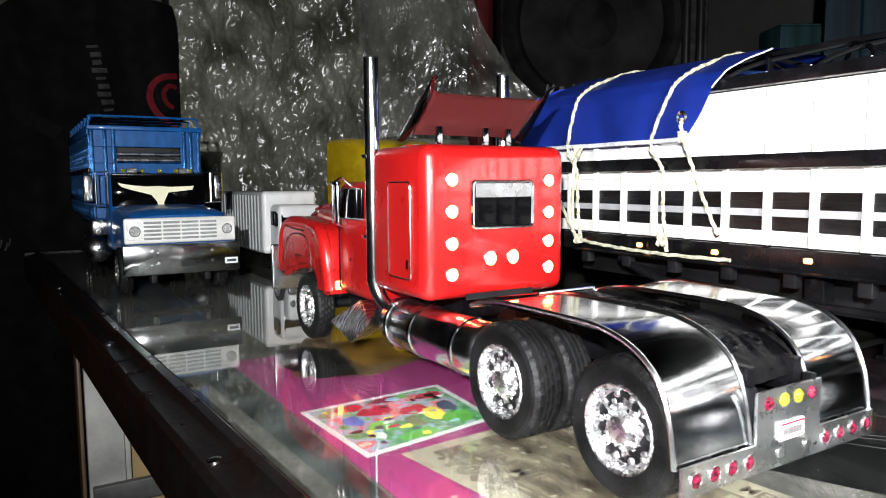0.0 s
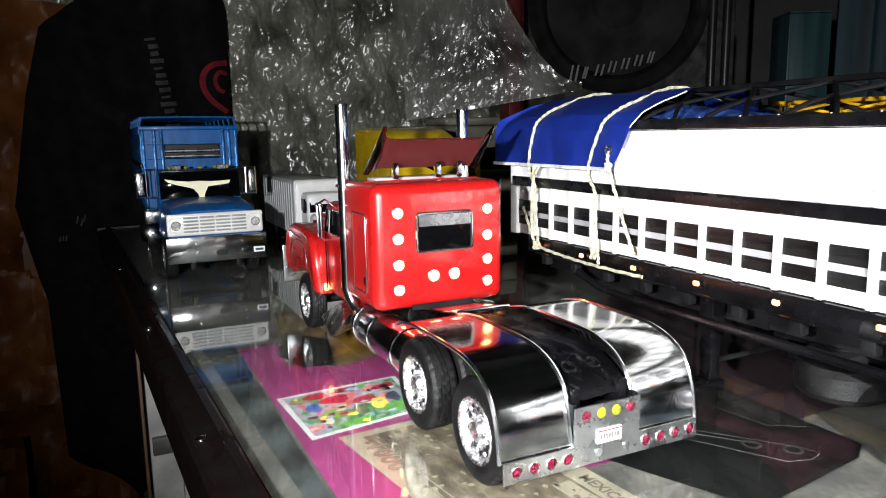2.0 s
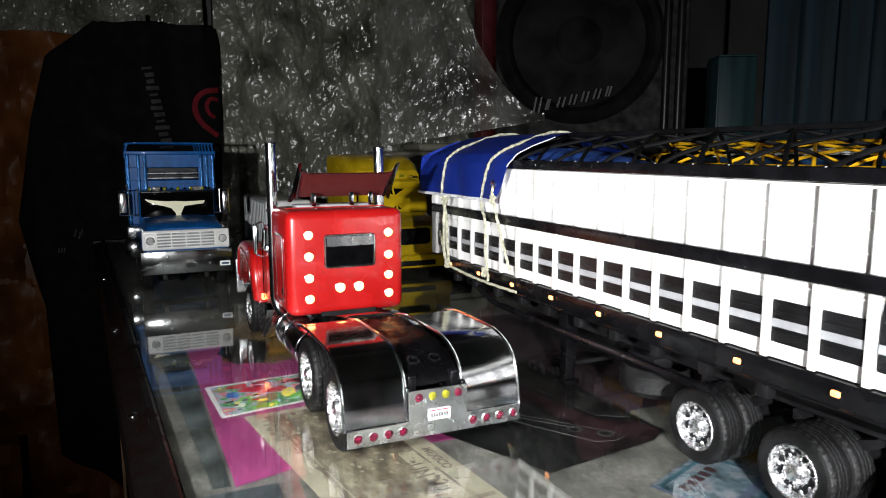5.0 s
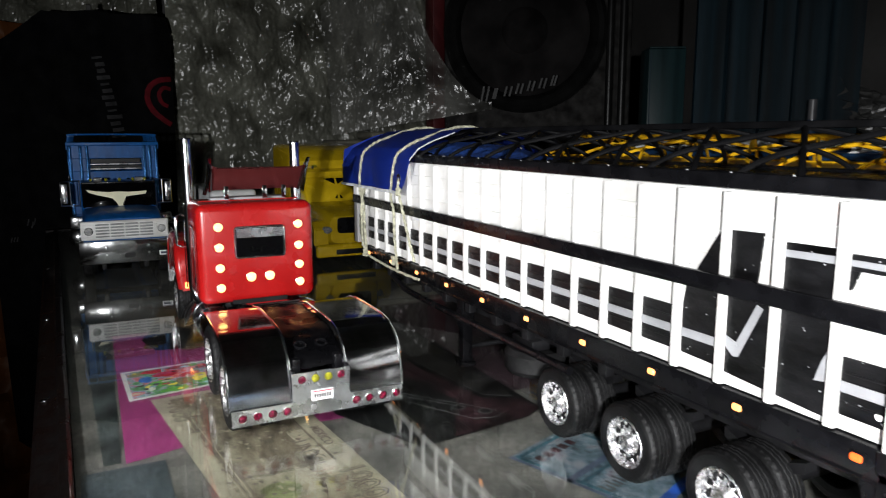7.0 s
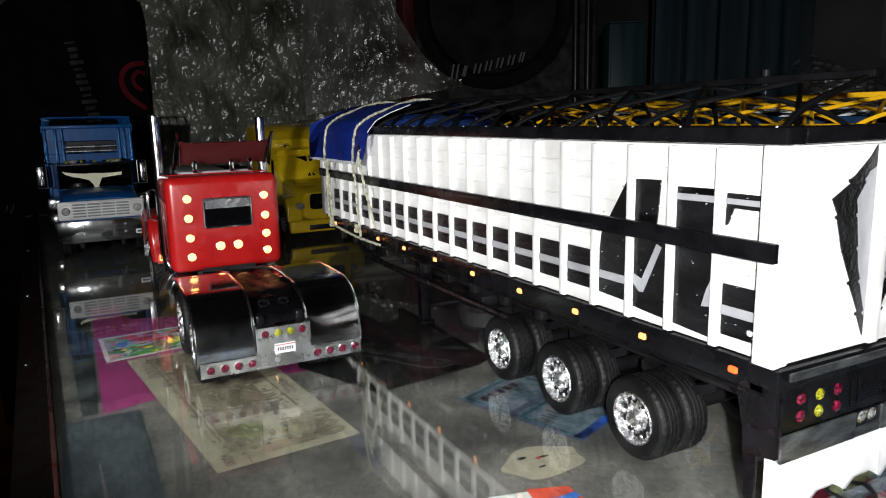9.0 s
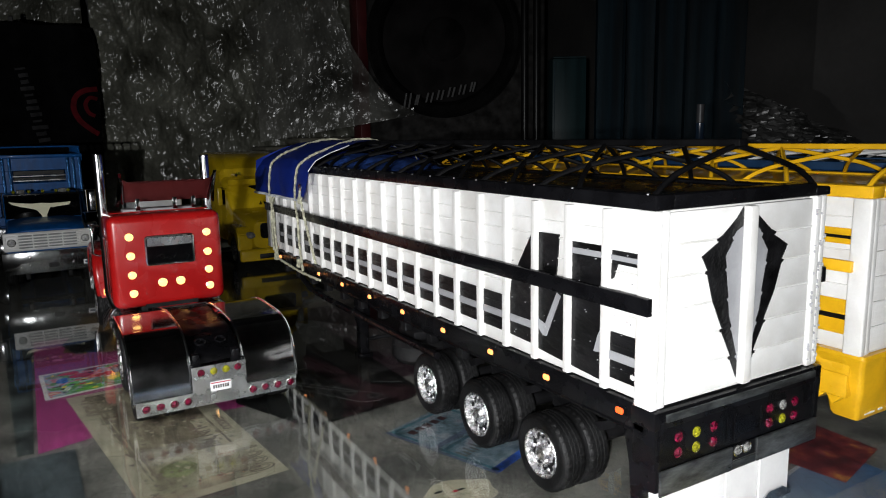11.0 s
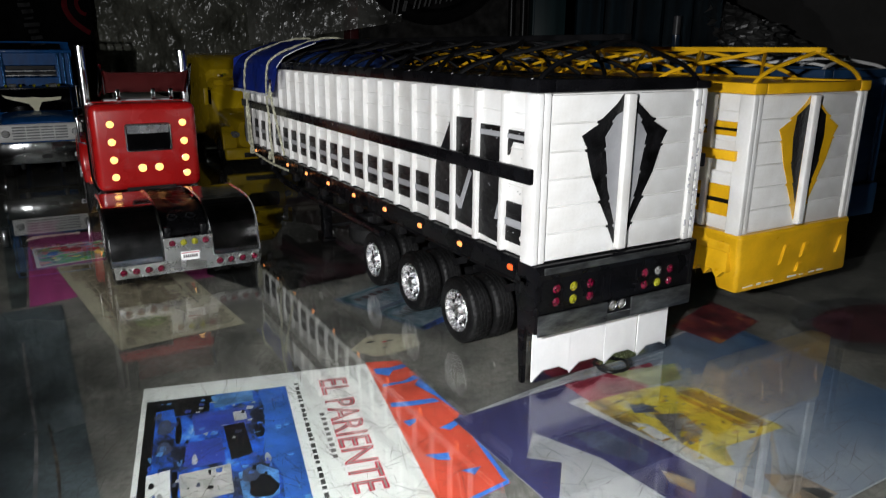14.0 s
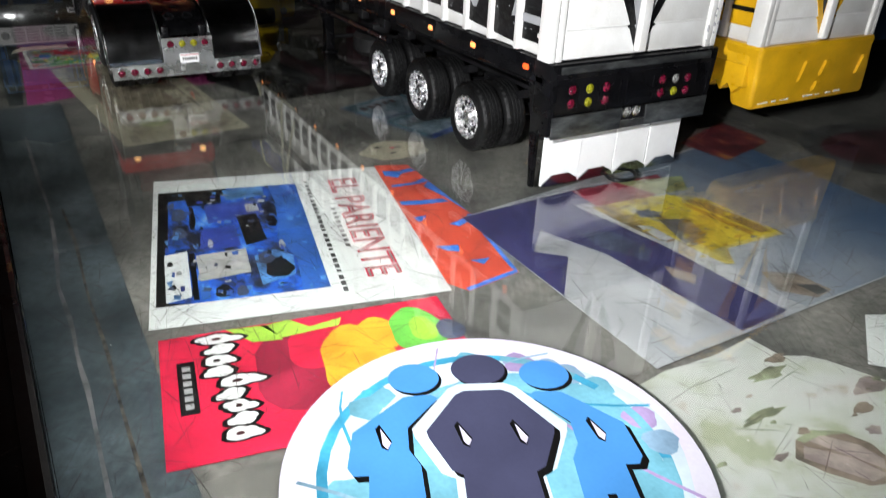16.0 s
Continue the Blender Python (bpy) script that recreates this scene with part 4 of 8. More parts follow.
bro = paper("brochure", [(0.2155, 0.112), (0.2417, 0.0514), (0.3095, 0.0605), (0.3225, 0.068), (0.322, 0.31), (0.262, 0.31)], INK["black"], "black brochure with a red and grey car drawing", "brochure")
ink(bro, [(0.262, 0.0555), (0.309, 0.0615), (0.321, 0.0685), (0.318, 0.085), (0.300, 0.095), (0.281, 0.21), (0.262, 0.30), (0.256, 0.24), (0.285, 0.10)], "dim_maroon", "printed_band")
ink(bro, [(0.303, 0.100), (0.318, 0.090), (0.320, 0.25), (0.292, 0.26), (0.288, 0.20)], mat("ink_dim", (0.018, 0.016, 0.015), 0.5, 0, 0.4, 60, 0.05, spec=0.15), "printed_panel")
for line in ([(0.2475, 0.128), (0.262, 0.122), (0.296, 0.0785), (0.299, 0.070), (0.291, 0.068), (0.281, 0.071), (0.2475, 0.128)], [(0.318, 0.090), (0.303, 0.100), (0.288, 0.20), (0.292, 0.26), (0.320, 0.25)], [(0.2417, 0.120), (0.262, 0.17), (0.268, 0.22)], [(0.255, 0.124), (0.284, 0.088)]):
    z = bro["top"] + 0.00004
    part("printed_line", tube([(x, y, z) for x, y in line], 0.00016, 4), INK["card_grey"], bro)
for cu, cv in ((0.292, 0.0775), (0.281, 0.089)):
    ink(bro, disc(cu, cv, 0.0042), "card_grey", "printed_disc", 0.00004)
    ink(bro, disc(cu, cv, 0.0028), "black", "printed_disc", 0.00006)

qb = quad((0.2735, 0.0225), (0.299, -0.0485), (0.345, -0.030), (0.322, 0.040))
leaf = paper("leaflet", patch(qb, 0, 1, 0, 1), PHOTO_HAZE, "pale blue leaflet with a deep blue border", "leaflet")
ink(leaf, patch(qb, 0.93, 1, 0, 0.9), "deep_blue", "printed_border")
for v0, v1 in ((0.05, 0.09), (0.90, 0.94)):
    ink(leaf, patch(qb, 0.02, 0.98, v0, v1), "azure_dim", "printed_frame", 0.00002)
for u0 in (0.03, 0.50):
    ink(leaf, patch(qb, u0, u0 + 0.03, 0.05, 0.94), "azure_dim", "printed_frame", 0.000024)
ink(leaf, patch(qb, 0, 1, 0, 0.04), "slate", "printed_border", 0.00003)
ink(leaf, patch(qb, 0.42, 0.47, 0, 1), "slate", "printed_line", 0.00003)
ink(leaf, patch(qb, 0.56, 0.84, 0.36, 0.84), PHOTO_HAZE, "printed_panel", 0.00003)
for k in range(6):
    ink(leaf, patch(qb, 0.60 + 0.03 * (k % 2), 0.70, 0.10 + 0.06 * k, 0.13 + 0.06 * k), "card_grey", "printed_bar", 0.00005)
for k in range(5):
    ink(leaf, patch(qb, 0.12, 0.19, 0.15 + 0.12 * k, 0.23 + 0.12 * k), "dusty", "printed_bar", 0.00005)

die = paper("die_cut_sticker", [q for q in disc(0.2735, -0.0550, 0.0185, 0.0130, 40, 0.09, -0.9)], PAPER_CREAM, "cream die-cut sticker with a few dark marks", "sticker")
for dx, dy, r in ((-0.006, 0.006, 0.0016), (0.004, 0.003, 0.0014), (-0.002, -0.004, 0.0012)):
    ink(die, disc(0.2725 + dx, -0.0545 + dy, r * 1.6, r * 0.6, 12), "black", "printed_mark")
ink(die, disc(0.2735, -0.0515, 0.0016, 0.001, 12), "red", "printed_mark")

qp = quad((0.1545, -0.0475), (0.2553, -0.0725), (0.2308, -0.188), (0.1326, -0.1665))
poster = paper("poster", patch(qp, 0, 1, 0, 1), PAPER, "white flyer with a blue truck photograph and red title", "flyer")
ink(poster, patch(qp, 0.02, 0.595, 0.115, 0.895), PHOTO_BLUE, "photograph")
photo_inks = {"sheet_blue": mat("ink_sheet_blue", (0.010, 0.065, 0.27), 0.5, 0, 0.2, 90, 0.05), "royal": mat("ink_royal", (0.012, 0.028, 0.20), 0.5, 0, 0.2, 70, 0.05), "silver": mat("ink_silver", (0.30, 0.29, 0.27), 0.5, 0, 0.2, 120, 0.05), "mid_blue": mat("ink_mid_blue", (0.06, 0.19, 0.42), 0.5, 0, 0.3, 120, 0.05)}
for n, (poly, c) in enumerate((([(0.475, 0.115), (0.595, 0.115), (0.595, 0.895), (0.50, 0.895), (0.51, 0.70), (0.46, 0.55), (0.49, 0.30)], "sheet_blue"), ([(0.02, 0.115), (0.30, 0.115), (0.29, 0.17), (0.06, 0.20), (0.058, 0.55), (0.045, 0.60), (0.06, 0.88), (0.13, 0.895), (0.02, 0.895)], "black"), ([(0.12, 0.12), (0.27, 0.118), (0.27, 0.24), (0.135, 0.25)], "black"), ([(0.28, 0.125), (0.45, 0.118), (0.45, 0.20), (0.29, 0.22)], "mid_blue"),
        ([(0.20, 0.26), (0.42, 0.23), (0.43, 0.36), (0.21, 0.40)], "royal"), ([(0.32, 0.36), (0.40, 0.35), (0.42, 0.56), (0.34, 0.58)], "black"), ([(0.18, 0.44), (0.31, 0.43), (0.32, 0.58), (0.17, 0.60)], "royal"), ([(0.045, 0.60), (0.125, 0.585), (0.135, 0.86), (0.052, 0.88)], "paper"),
        ([(0.155, 0.62), (0.335, 0.60), (0.34, 0.755), (0.165, 0.78)], "silver"), ([(0.13, 0.60), (0.150, 0.60), (0.158, 0.88), (0.14, 0.88)], "black"), ([(0.16, 0.79), (0.19, 0.78), (0.195, 0.88), (0.165, 0.88)], "sheet_blue"), ([(0.36, 0.27), (0.41, 0.265), (0.415, 0.33), (0.365, 0.335)], "silver"), ([(0.36, 0.66), (0.44, 0.63), (0.50, 0.68), (0.49, 0.80), (0.37, 0.84)], "mid_blue"))):
    ink(poster, [qp(*p) for p in poly], photo_inks.get(c) or (PAPER if c == "paper" else c), "photograph_patch", 0.00003 + 0.000004 * n)
for n, (cu, cv, ru, rv, c) in enumerate(((0.10, 0.32, 0.03, 0.05, "slate"), (0.10, 0.46, 0.028, 0.04, "slate"), (0.15, 0.36, 0.012, 0.09, "black"), (0.44, 0.75, 0.05, 0.06, "black"), (0.455, 0.42, 0.02, 0.05, "black"), (0.40, 0.68, 0.03, 0.04, "slate"), (0.065, 0.66, 0.010, 0.016, "black"), (0.075, 0.80, 0.010, 0.016, "black"), (0.095, 0.72, 0.010, 0.014, "grey"), (0.24, 0.85, 0.03, 0.035, "black"), (0.30, 0.86, 0.02, 0.03, "slate"), (0.21, 0.55, 0.010, 0.03, "grey"), (0.47, 0.60, 0.012, 0.03, "grey"))):
    ink(poster, blob(qp, cu, cv, ru, rv, 18, 0.12), c, "photograph_patch", 0.00009 + 0.000003 * n)
grain = random.Random(23)
for k in range(120):
    cu, cv = grain.uniform(0.04, 0.57), grain.uniform(0.13, 0.87)
    w, h, lean = grain.uniform(0.005, 0.026), grain.uniform(0.006, 0.034), grain.uniform(-0.01, 0.01)
    tint = grain.choice(("black", "black", "slate", "royal", "sheet_blue", "mid_blue", "mid_blue", "silver")) if cu < 0.46 else grain.choice(("sheet_blue", "sheet_blue", "mid_blue", "royal"))
    ink(poster, [qp(*p) for p in ((cu, cv), (cu + w, cv + lean), (cu + w * 0.8, cv + h), (cu - lean, cv + h * 0.9))], photo_inks.get(tint) or tint, "photograph_fleck", 0.000130 + 0.0000004 * k)
tilt = math.degrees(math.atan2(-0.1155, -0.0245))
at = Vector(qp(0.795, 0.48))
write(poster, "EL PARIENTE", 0.0180, at, tilt, INK["red"], 0.90, label="red title letters", bold=0.016)
write(poster, "EL PARIENTE", 0.0180, at, tilt, INK["faded_pink"], 0.90, lift=0.00008, label="pale cores of the title letters", bold=-0.020)
for k in range(9):
    ink(poster, patch(qp, 0.703, 0.722, 0.36 + 0.035 * k, 0.380 + 0.035 * k), "line_grey", "script_bar", 0.00004)
for k in range(24):
    ink(poster, patch(qp, 0.634, 0.651, 0.10 + 0.035 * k, 0.10 + 0.035 * k + (0.026 if k % 4 else 0.016)), "card_grey", "text_bar", 0.00004)

qs = [(0.2541, -0.0705), (0.2700, -0.0765), (0.2695, -0.1376), (0.2597, -0.1880), (0.2362, -0.1912), (0.2318, -0.183)]
stk = paper("sticker", qs, INK["orange"], "orange-red sticker with broken blue letter gaps", "sticker")
for poly in ([(0.2545, -0.079), (0.262, -0.0815), (0.2695, -0.0810), (0.2699, -0.0850), (0.262, -0.0855), (0.258, -0.0895), (0.2535, -0.0845)], [(0.2515, -0.096), (0.262, -0.0975), (0.269, -0.0945), (0.2697, -0.0985), (0.262, -0.0998), (0.2505, -0.0985)], [(0.2645, -0.1035), (0.2697, -0.0985), (0.2695, -0.1370), (0.2678, -0.1180)],
        [(0.247, -0.1135), (0.256, -0.1165), (0.266, -0.1190), (0.2670, -0.1230), (0.256, -0.1210), (0.246, -0.1175)], [(0.245, -0.1305), (0.251, -0.131), (0.2495, -0.1335), (0.2455, -0.1355)], [(0.2675, -0.1375), (0.2694, -0.1376), (0.2600, -0.1870), (0.2588, -0.1840), (0.2650, -0.1500)],
        [(0.2560, -0.1425), (0.2655, -0.1400), (0.2650, -0.1435), (0.2590, -0.1460)], [(0.2410, -0.157), (0.250, -0.1600), (0.2480, -0.1650), (0.2440, -0.1625)], [(0.2480, -0.1725), (0.2560, -0.1740), (0.2510, -0.1775)], [(0.2362, -0.1911), (0.2595, -0.1879), (0.2598, -0.1858), (0.2362, -0.1890)]):
    ink(stk, poly, "blue", "printed_shape", 0.00004)

qr = quad((0.1342, -0.1736), (0.2240, -0.1890), (0.2160, -0.2455), (0.1262, -0.2295))
bag = paper("sweet_wrapper", patch(qr, 0, 1, 0, 1), INK["red"], "red sweet wrapper with green, orange and maroon shapes", "wrapper")
for cu, cv, ru, rv, c in ((0.42, 0.45, 0.14, 0.36, "maroon"), (0.50, 0.30, 0.10, 0.2, "red"), (0.62, 0.50, 0.13, 0.34, "amber"), (0.72, 0.28, 0.08, 0.16, "amber"), (0.86, 0.30, 0.10, 0.22, "green"), (0.88, 0.30, 0.05, 0.12, "lime"), (0.97, 0.35, 0.05, 0.10, "slate"), (0.30, 0.62, 0.10, 0.2, "red")):
    ink(bag, blob(qr, cu, cv, ru, rv, 22, 0.08), c, "printed_shape", 0.00002 + 0.00003 * cu)
for poly in ([(0.22, 0.0), (0.36, 0.02), (0.40, 0.18), (0.30, 0.16)], [(0.34, 0.02), (0.44, 0.0), (0.50, 0.10), (0.62, 0.06), (0.60, 0.13), (0.40, 0.16)], [(0.42, 0.80), (0.50, 0.70), (0.54, 0.92), (0.44, 0.98)]):
    ink(bag, [q for q in (qr(*p) for p in poly)], "lime", "printed_leaf", 0.00007)
for k, w in enumerate((0.085, 0.055, 0.060, 0.055, 0.085, 0.050, 0.055, 0.050, 0.065)):
    v = 0.075 + 0.097 * k
    u = 0.185 + (0.03 if k > 3 else 0) + 0.012 * math.sin(2.1 * k)
    lobes = ((0.0, 0.0, 0.62, 0.046), (-0.62 if k % 2 else 0.62, 0.012, 0.42, 0.024), (0.45 if k % 3 else -0.5, -0.014, 0.34, 0.022))
    for grow, c, lift, name in ((0.016, "black", 0.00008, "printed_letter_shadow"), (0.0, PAPER, 0.00010, "printed_letter_shape")):
        for n, (du, dv, ru, rv) in enumerate(lobes):
            ink(bag, blob(qr, u + du * w, v + dv, ru * w + grow, rv + grow * 0.8, 16, 0.08), c, name, lift + 0.000002 * n)
    if k % 2 == 0:
        ink(bag, blob(qr, u, v, 0.20 * w, 0.014, 12, 0.1), "dusty", "printed_letter_eye", 0.00012)
ink(bag, patch(qr, 0.05, 0.105, 0.24, 0.66), "black", "printed_banner", 0.00008)
for k in range(6):
    ink(bag, patch(qr, 0.065, 0.09, 0.28 + 0.06 * k, 0.32 + 0.06 * k), "grey", "printed_bar", 0.00010)

qy = quad((0.264, -0.1395), (0.2645, -0.2545), (0.450, -0.2525), (0.455, -0.115))
cal = paper("calendar_picture", patch(qy, 0, 1, 0, 1), mat("calendar_ground", (0.24, 0.24, 0.25), 0.5, 0, 0.15, 30, 0.1), "glossy print of a yellow truck on navy and sky blue", "print")
def sky_print(name, low, high):
    """A printed sky: pale towards the truck, deeper blue away from it, with soft clouds."""
    m = mat(name, high, 0.45, 0, 0.1, 60, 0.05, spec=0.15)
    nt = m.node_tree
    tc, sep, n, add, ramp = (nt.nodes.new("ShaderNode" + k) for k in ("TexCoord", "SeparateXYZ", "TexNoise", "Math", "ValToRGB"))
    n.inputs["Scale"].default_value, n.inputs["Detail"].default_value = 32.0, 4.0
    nt.links.new(tc.outputs["Object"], sep.inputs[0])
    nt.links.new(tc.outputs["Object"], n.inputs["Vector"])
    add.operation = "MULTIPLY_ADD"
    add.inputs[1].default_value = 0.10
    nt.links.new(n.outputs["Fac"], add.inputs[0])
    nt.links.new(sep.outputs["X"], add.inputs[2])
    els = ramp.color_ramp.elements
    els.new(0.5)
    for el, at, col in zip(els, (0.405, 0.445, 0.505), (low, tuple((p + q) / 2 for p, q in zip(low, high)), high)):
        el.position, el.color = at, (*col, 1)
    nt.links.new(add.outputs[0], ramp.inputs[0])
    nt.links.new(ramp.outputs[0], nt.nodes["Principled BSDF"].inputs["Base Color"])
    return m


SKY_BLUE = sky_print("deep_sky_photograph", (0.155, 0.165, 0.185), (0.020, 0.050, 0.105))
for n, (poly, c) in enumerate((([(0.334, -0.137), (0.4548, -0.1155), (0.4498, -0.2522), (0.338, -0.2530), (0.325, -0.190)], SKY_BLUE),
                ([(0.264, -0.1396), (0.334, -0.1370), (0.330, -0.151), (0.300, -0.151), (0.274, -0.178), (0.284, -0.187), (0.2646, -0.209)], "navy"), ([(0.292, -0.150), (0.316, -0.151), (0.325, -0.196), (0.3295, -0.2515), (0.305, -0.2530), (0.299, -0.192), (0.288, -0.166)], "navy"), ([(0.325, -0.1375), (0.378, -0.1395), (0.372, -0.154), (0.350, -0.160), (0.325, -0.156)], "maroon"), ([(0.352, -0.1390), (0.388, -0.146), (0.378, -0.160), (0.360, -0.158)], "olive"),
                ([(0.322, -0.156), (0.345, -0.157), (0.364, -0.160), (0.377, -0.170), (0.381, -0.212), (0.347, -0.210), (0.340, -0.220), (0.329, -0.217), (0.331, -0.204), (0.328, -0.197), (0.324, -0.176)], PHOTO_YEL), ([(0.345, -0.158), (0.364, -0.162), (0.370, -0.185), (0.352, -0.180), (0.336, -0.170)], "yellow_ink"), ([(0.352, -0.186), (0.377, -0.190), (0.379, -0.211), (0.350, -0.207), (0.339, -0.217), (0.331, -0.214), (0.336, -0.202), (0.346, -0.200)], "yellow_ink"),
                # The line_grey quad paints a grey reflection over the truck.
                ([(0.366, -0.168), (0.374, -0.170), (0.378, -0.207), (0.372, -0.207)], "brown"), ([(0.362, -0.172), (0.365, -0.171), (0.370, -0.205), (0.366, -0.206)], "dark_amber"), ([(0.341, -0.178), (0.353, -0.183), (0.349, -0.198), (0.334, -0.200)], "line_grey"), ([(0.338, -0.166), (0.346, -0.171), (0.344, -0.177), (0.335, -0.173)], "slate"),
                ([(0.328, -0.178), (0.333, -0.182), (0.334, -0.204), (0.337, -0.226), (0.331, -0.228), (0.327, -0.203)], "grey"), ([(0.313, -0.209), (0.319, -0.220), (0.313, -0.2245), (0.310, -0.216)], "faded_brown"), ([(0.344, -0.229), (0.355, -0.236), (0.357, -0.250), (0.347, -0.251), (0.338, -0.241)], "faded_brown"), ([(0.348, -0.241), (0.355, -0.245), (0.355, -0.250), (0.349, -0.250)], "card_grey"), ([(0.300, -0.172), (0.314, -0.178), (0.318, -0.198), (0.310, -0.204), (0.301, -0.188)], "slate"))):
    ink(cal, poly, c, "print_and_reflection_area", 0.00001 + 0.000008 * n)
bits = random.Random(17)
for k in range(60):
    x, y = bits.uniform(0.327, 0.376), bits.uniform(-0.212, -0.162)
    ink(cal, disc(x, y, bits.uniform(0.0006, 0.0034), bits.uniform(0.0004, 0.0012), 10, 0.25, bits.uniform(-1.9, -1.2)), bits.choice(("brown", "card_grey", "slate", "line_grey", "dark_amber", "yellow_ink", "yellow_ink", "line_grey")), "printed_detail", 0.00018 + 0.000001 * k)
leafy = paper("leafy_print", [(0.236, -0.262), (0.250, -0.2585), (0.266, -0.2565), (0.285, -0.2580), (0.3035, -0.2565), (0.305, -0.268), (0.312, -0.2715), (0.316, -0.276), (0.324, -0.292), (0.345, -0.310), (0.360, -0.340), (0.38, -0.47), (0.2, -0.47)], PHOTO_LEAF, "pale print with faded green and brown shapes", "print")
for n, (poly, c) in enumerate((([(0.270, -0.299), (0.276, -0.2945), (0.283, -0.2940), (0.290, -0.2980), (0.2935, -0.305), (0.292, -0.312), (0.286, -0.3165), (0.279, -0.314), (0.273, -0.306)], "faded_brown"), ([(0.272, -0.300), (0.276, -0.297), (0.284, -0.306), (0.287, -0.314), (0.281, -0.3135)], "faded_pink"), ([(0.279, -0.2965), (0.283, -0.2955), (0.290, -0.304), (0.291, -0.310), (0.288, -0.3125)], "faded_pink"), ([(0.276, -0.2945), (0.283, -0.2940), (0.290, -0.298), (0.291, -0.2995), (0.283, -0.2965), (0.277, -0.2965)], "faded_green"),
        (disc(0.305, -0.2952, 0.0038, 0.0019, 16, 0.2, 0.5), "faded_brown"), (disc(0.302, -0.268, 0.0040, 0.0018, 16, 0.3, 0.2), "faded_brown"), (disc(0.293, -0.272, 0.0075, 0.0022, 16, 0.3, 2.4), "faded_green"), (disc(0.276, -0.284, 0.0080, 0.0016, 16, 0.3, 0.9), "faded_green"), (disc(0.316, -0.290, 0.0065, 0.0030, 16, 0.3, 0.6), "faded_pink"), (disc(0.303, -0.312, 0.0100, 0.0045, 16, 0.3, 0.6), "faded_green"))):
    ink(leafy, poly, c, "printed_shape", 0.00002 + 0.000004 * n)
leaves = random.Random(5)
for k in range(60):
    x, y, r = leaves.uniform(0.240, 0.335), leaves.uniform(-0.40, -0.268), leaves.uniform(0.0008, 0.0030)
    if y < -0.268 - 1.1 * max(0.0, x - 0.304):
        ink(leafy, disc(x, y, r, r * leaves.uniform(0.3, 0.7), 14, 0.3, leaves.uniform(0, 3)), leaves.choice((PHOTO_LEAF, PHOTO_LEAF, "faded_green", "faded_brown", "faded_pink")), "printed_leaf", 0.00007 + 0.000001 * k)
qd = quad((0.4237, -0.1109), (0.4275, -0.1409), (0.474, -0.130), (0.4763, -0.0934))
dark = paper("photo_print", patch(qd, 0, 1, 0, 1), PHOTO_DARK, "dark red photographic print under the glass", "print")
# This card lies outside the beam; its shade is put into dark inks.
redlogo = paper("sign_card", disc(0.530, -0.165, 0.052, 0.040, 36, 0.02, -0.3), INK["card_grey"], "card with a red oval shape, its inks darkened for shade", "card")
ink(redlogo, disc(0.530, -0.163, 0.042, 0.024, 36, 0.02, -0.3), "dusty", "printed_oval")
paper("paper_slip", [(0.326, -0.2835), (0.352, -0.2660), (0.390, -0.285), (0.355, -0.312)], PAPER, "white paper slip under the table glass")

# ---- round badge lying on the glass ----
badge = thing("round_badge", (0.1974, -0.2681, 0.0), "round white card badge with blue and navy angular figures", "badge")
part("disc", prism(disc(0.1974, -0.2681, 0.0526, n=64), 0.0001, 0.0009), mat("badge_card", (0.63, 0.63, 0.68), 0.45, 0, 0.1, 40, 0.05, alt=(0.62, 0.56, 0.72)), badge, "white and lilac card disc", smooth=0)


def badge_local(u, v):
    """u to the right, v away from the viewer, for the badge's own print; 1 is its radius."""
    a = radians(-24)
    return (0.1974 + 0.0526 * (u * math.cos(a) - v * math.sin(a)), -0.2681 + 0.0526 * (u * math.sin(a) + v * math.cos(a)))


def badge_part(name, pts, c, z, label=""):
    part(name, prism([badge_local(*p) for p in pts], z, z + 0.00006), INK[c], badge, label, smooth=0)


badge_part("colour_wash", disc(0.04, 0.0, 0.88, 0.84, 48, 0.03, 0.3), "wash_pale", 0.00087)
badge_part("colour_wash", disc(0.08, -0.02, 0.76, 0.68, 40, 0.07, 0.5), "wash_cyan", 0.00089)
for k in range(26):
    a = 2.4 * k
    r = 0.62 + 0.22 * ((k * 0.618) % 1)
    tint = ("wash_blue", "wash_cyan", "wash_lilac") if math.cos(a) > 0 else ("wash_pale", "wash_cyan", "wash_pale")
    badge_part("colour_wash", disc(r * math.cos(a), r * math.sin(a), 0.09, 0.085, 16, 0.12, a), tint[k % 3], 0.00090 + 0.000001 * k)
for k in range(36):
    a0, a1 = 2 * math.pi * k / 36, 2 * math.pi * (k + 1) / 36
    badge_part("ring_piece", [(r * math.cos(a), r * math.sin(a)) for r, a in ((0.79, a0), (0.84, a0), (0.84, a1), (0.79, a1))], "azure" if 8 < k < 24 or k % 4 == 0 else "wash_cyan", 0.00092)
for k in range(9):
    a = 0.7 * k + 0.4
    p = Vector((0.93 * math.cos(a), 0.93 * math.sin(a)))
    e = Vector((0.55 * math.cos(a + 0.9 + 0.3 * (k % 3)), 0.55 * math.sin(a + 0.9 + 0.3 * (k % 3))))
    mid = (p + e) * (0.62 if k % 2 else 0.40)
    line_points = [(1 - t) ** 2 * p + 2 * t * (1 - t) * mid + t * t * e for t in (0, 0.2, 0.4, 0.6, 0.8, 1)]
    badge_part("curved_line", [(q.x, q.y) for q in line_points] + [(q.x + 0.012, q.y + 0.016) for q in reversed(line_points)], ("azure", "pale_blue", "wash_lilac")[k % 3], 0.00093 + 0.000001 * k)
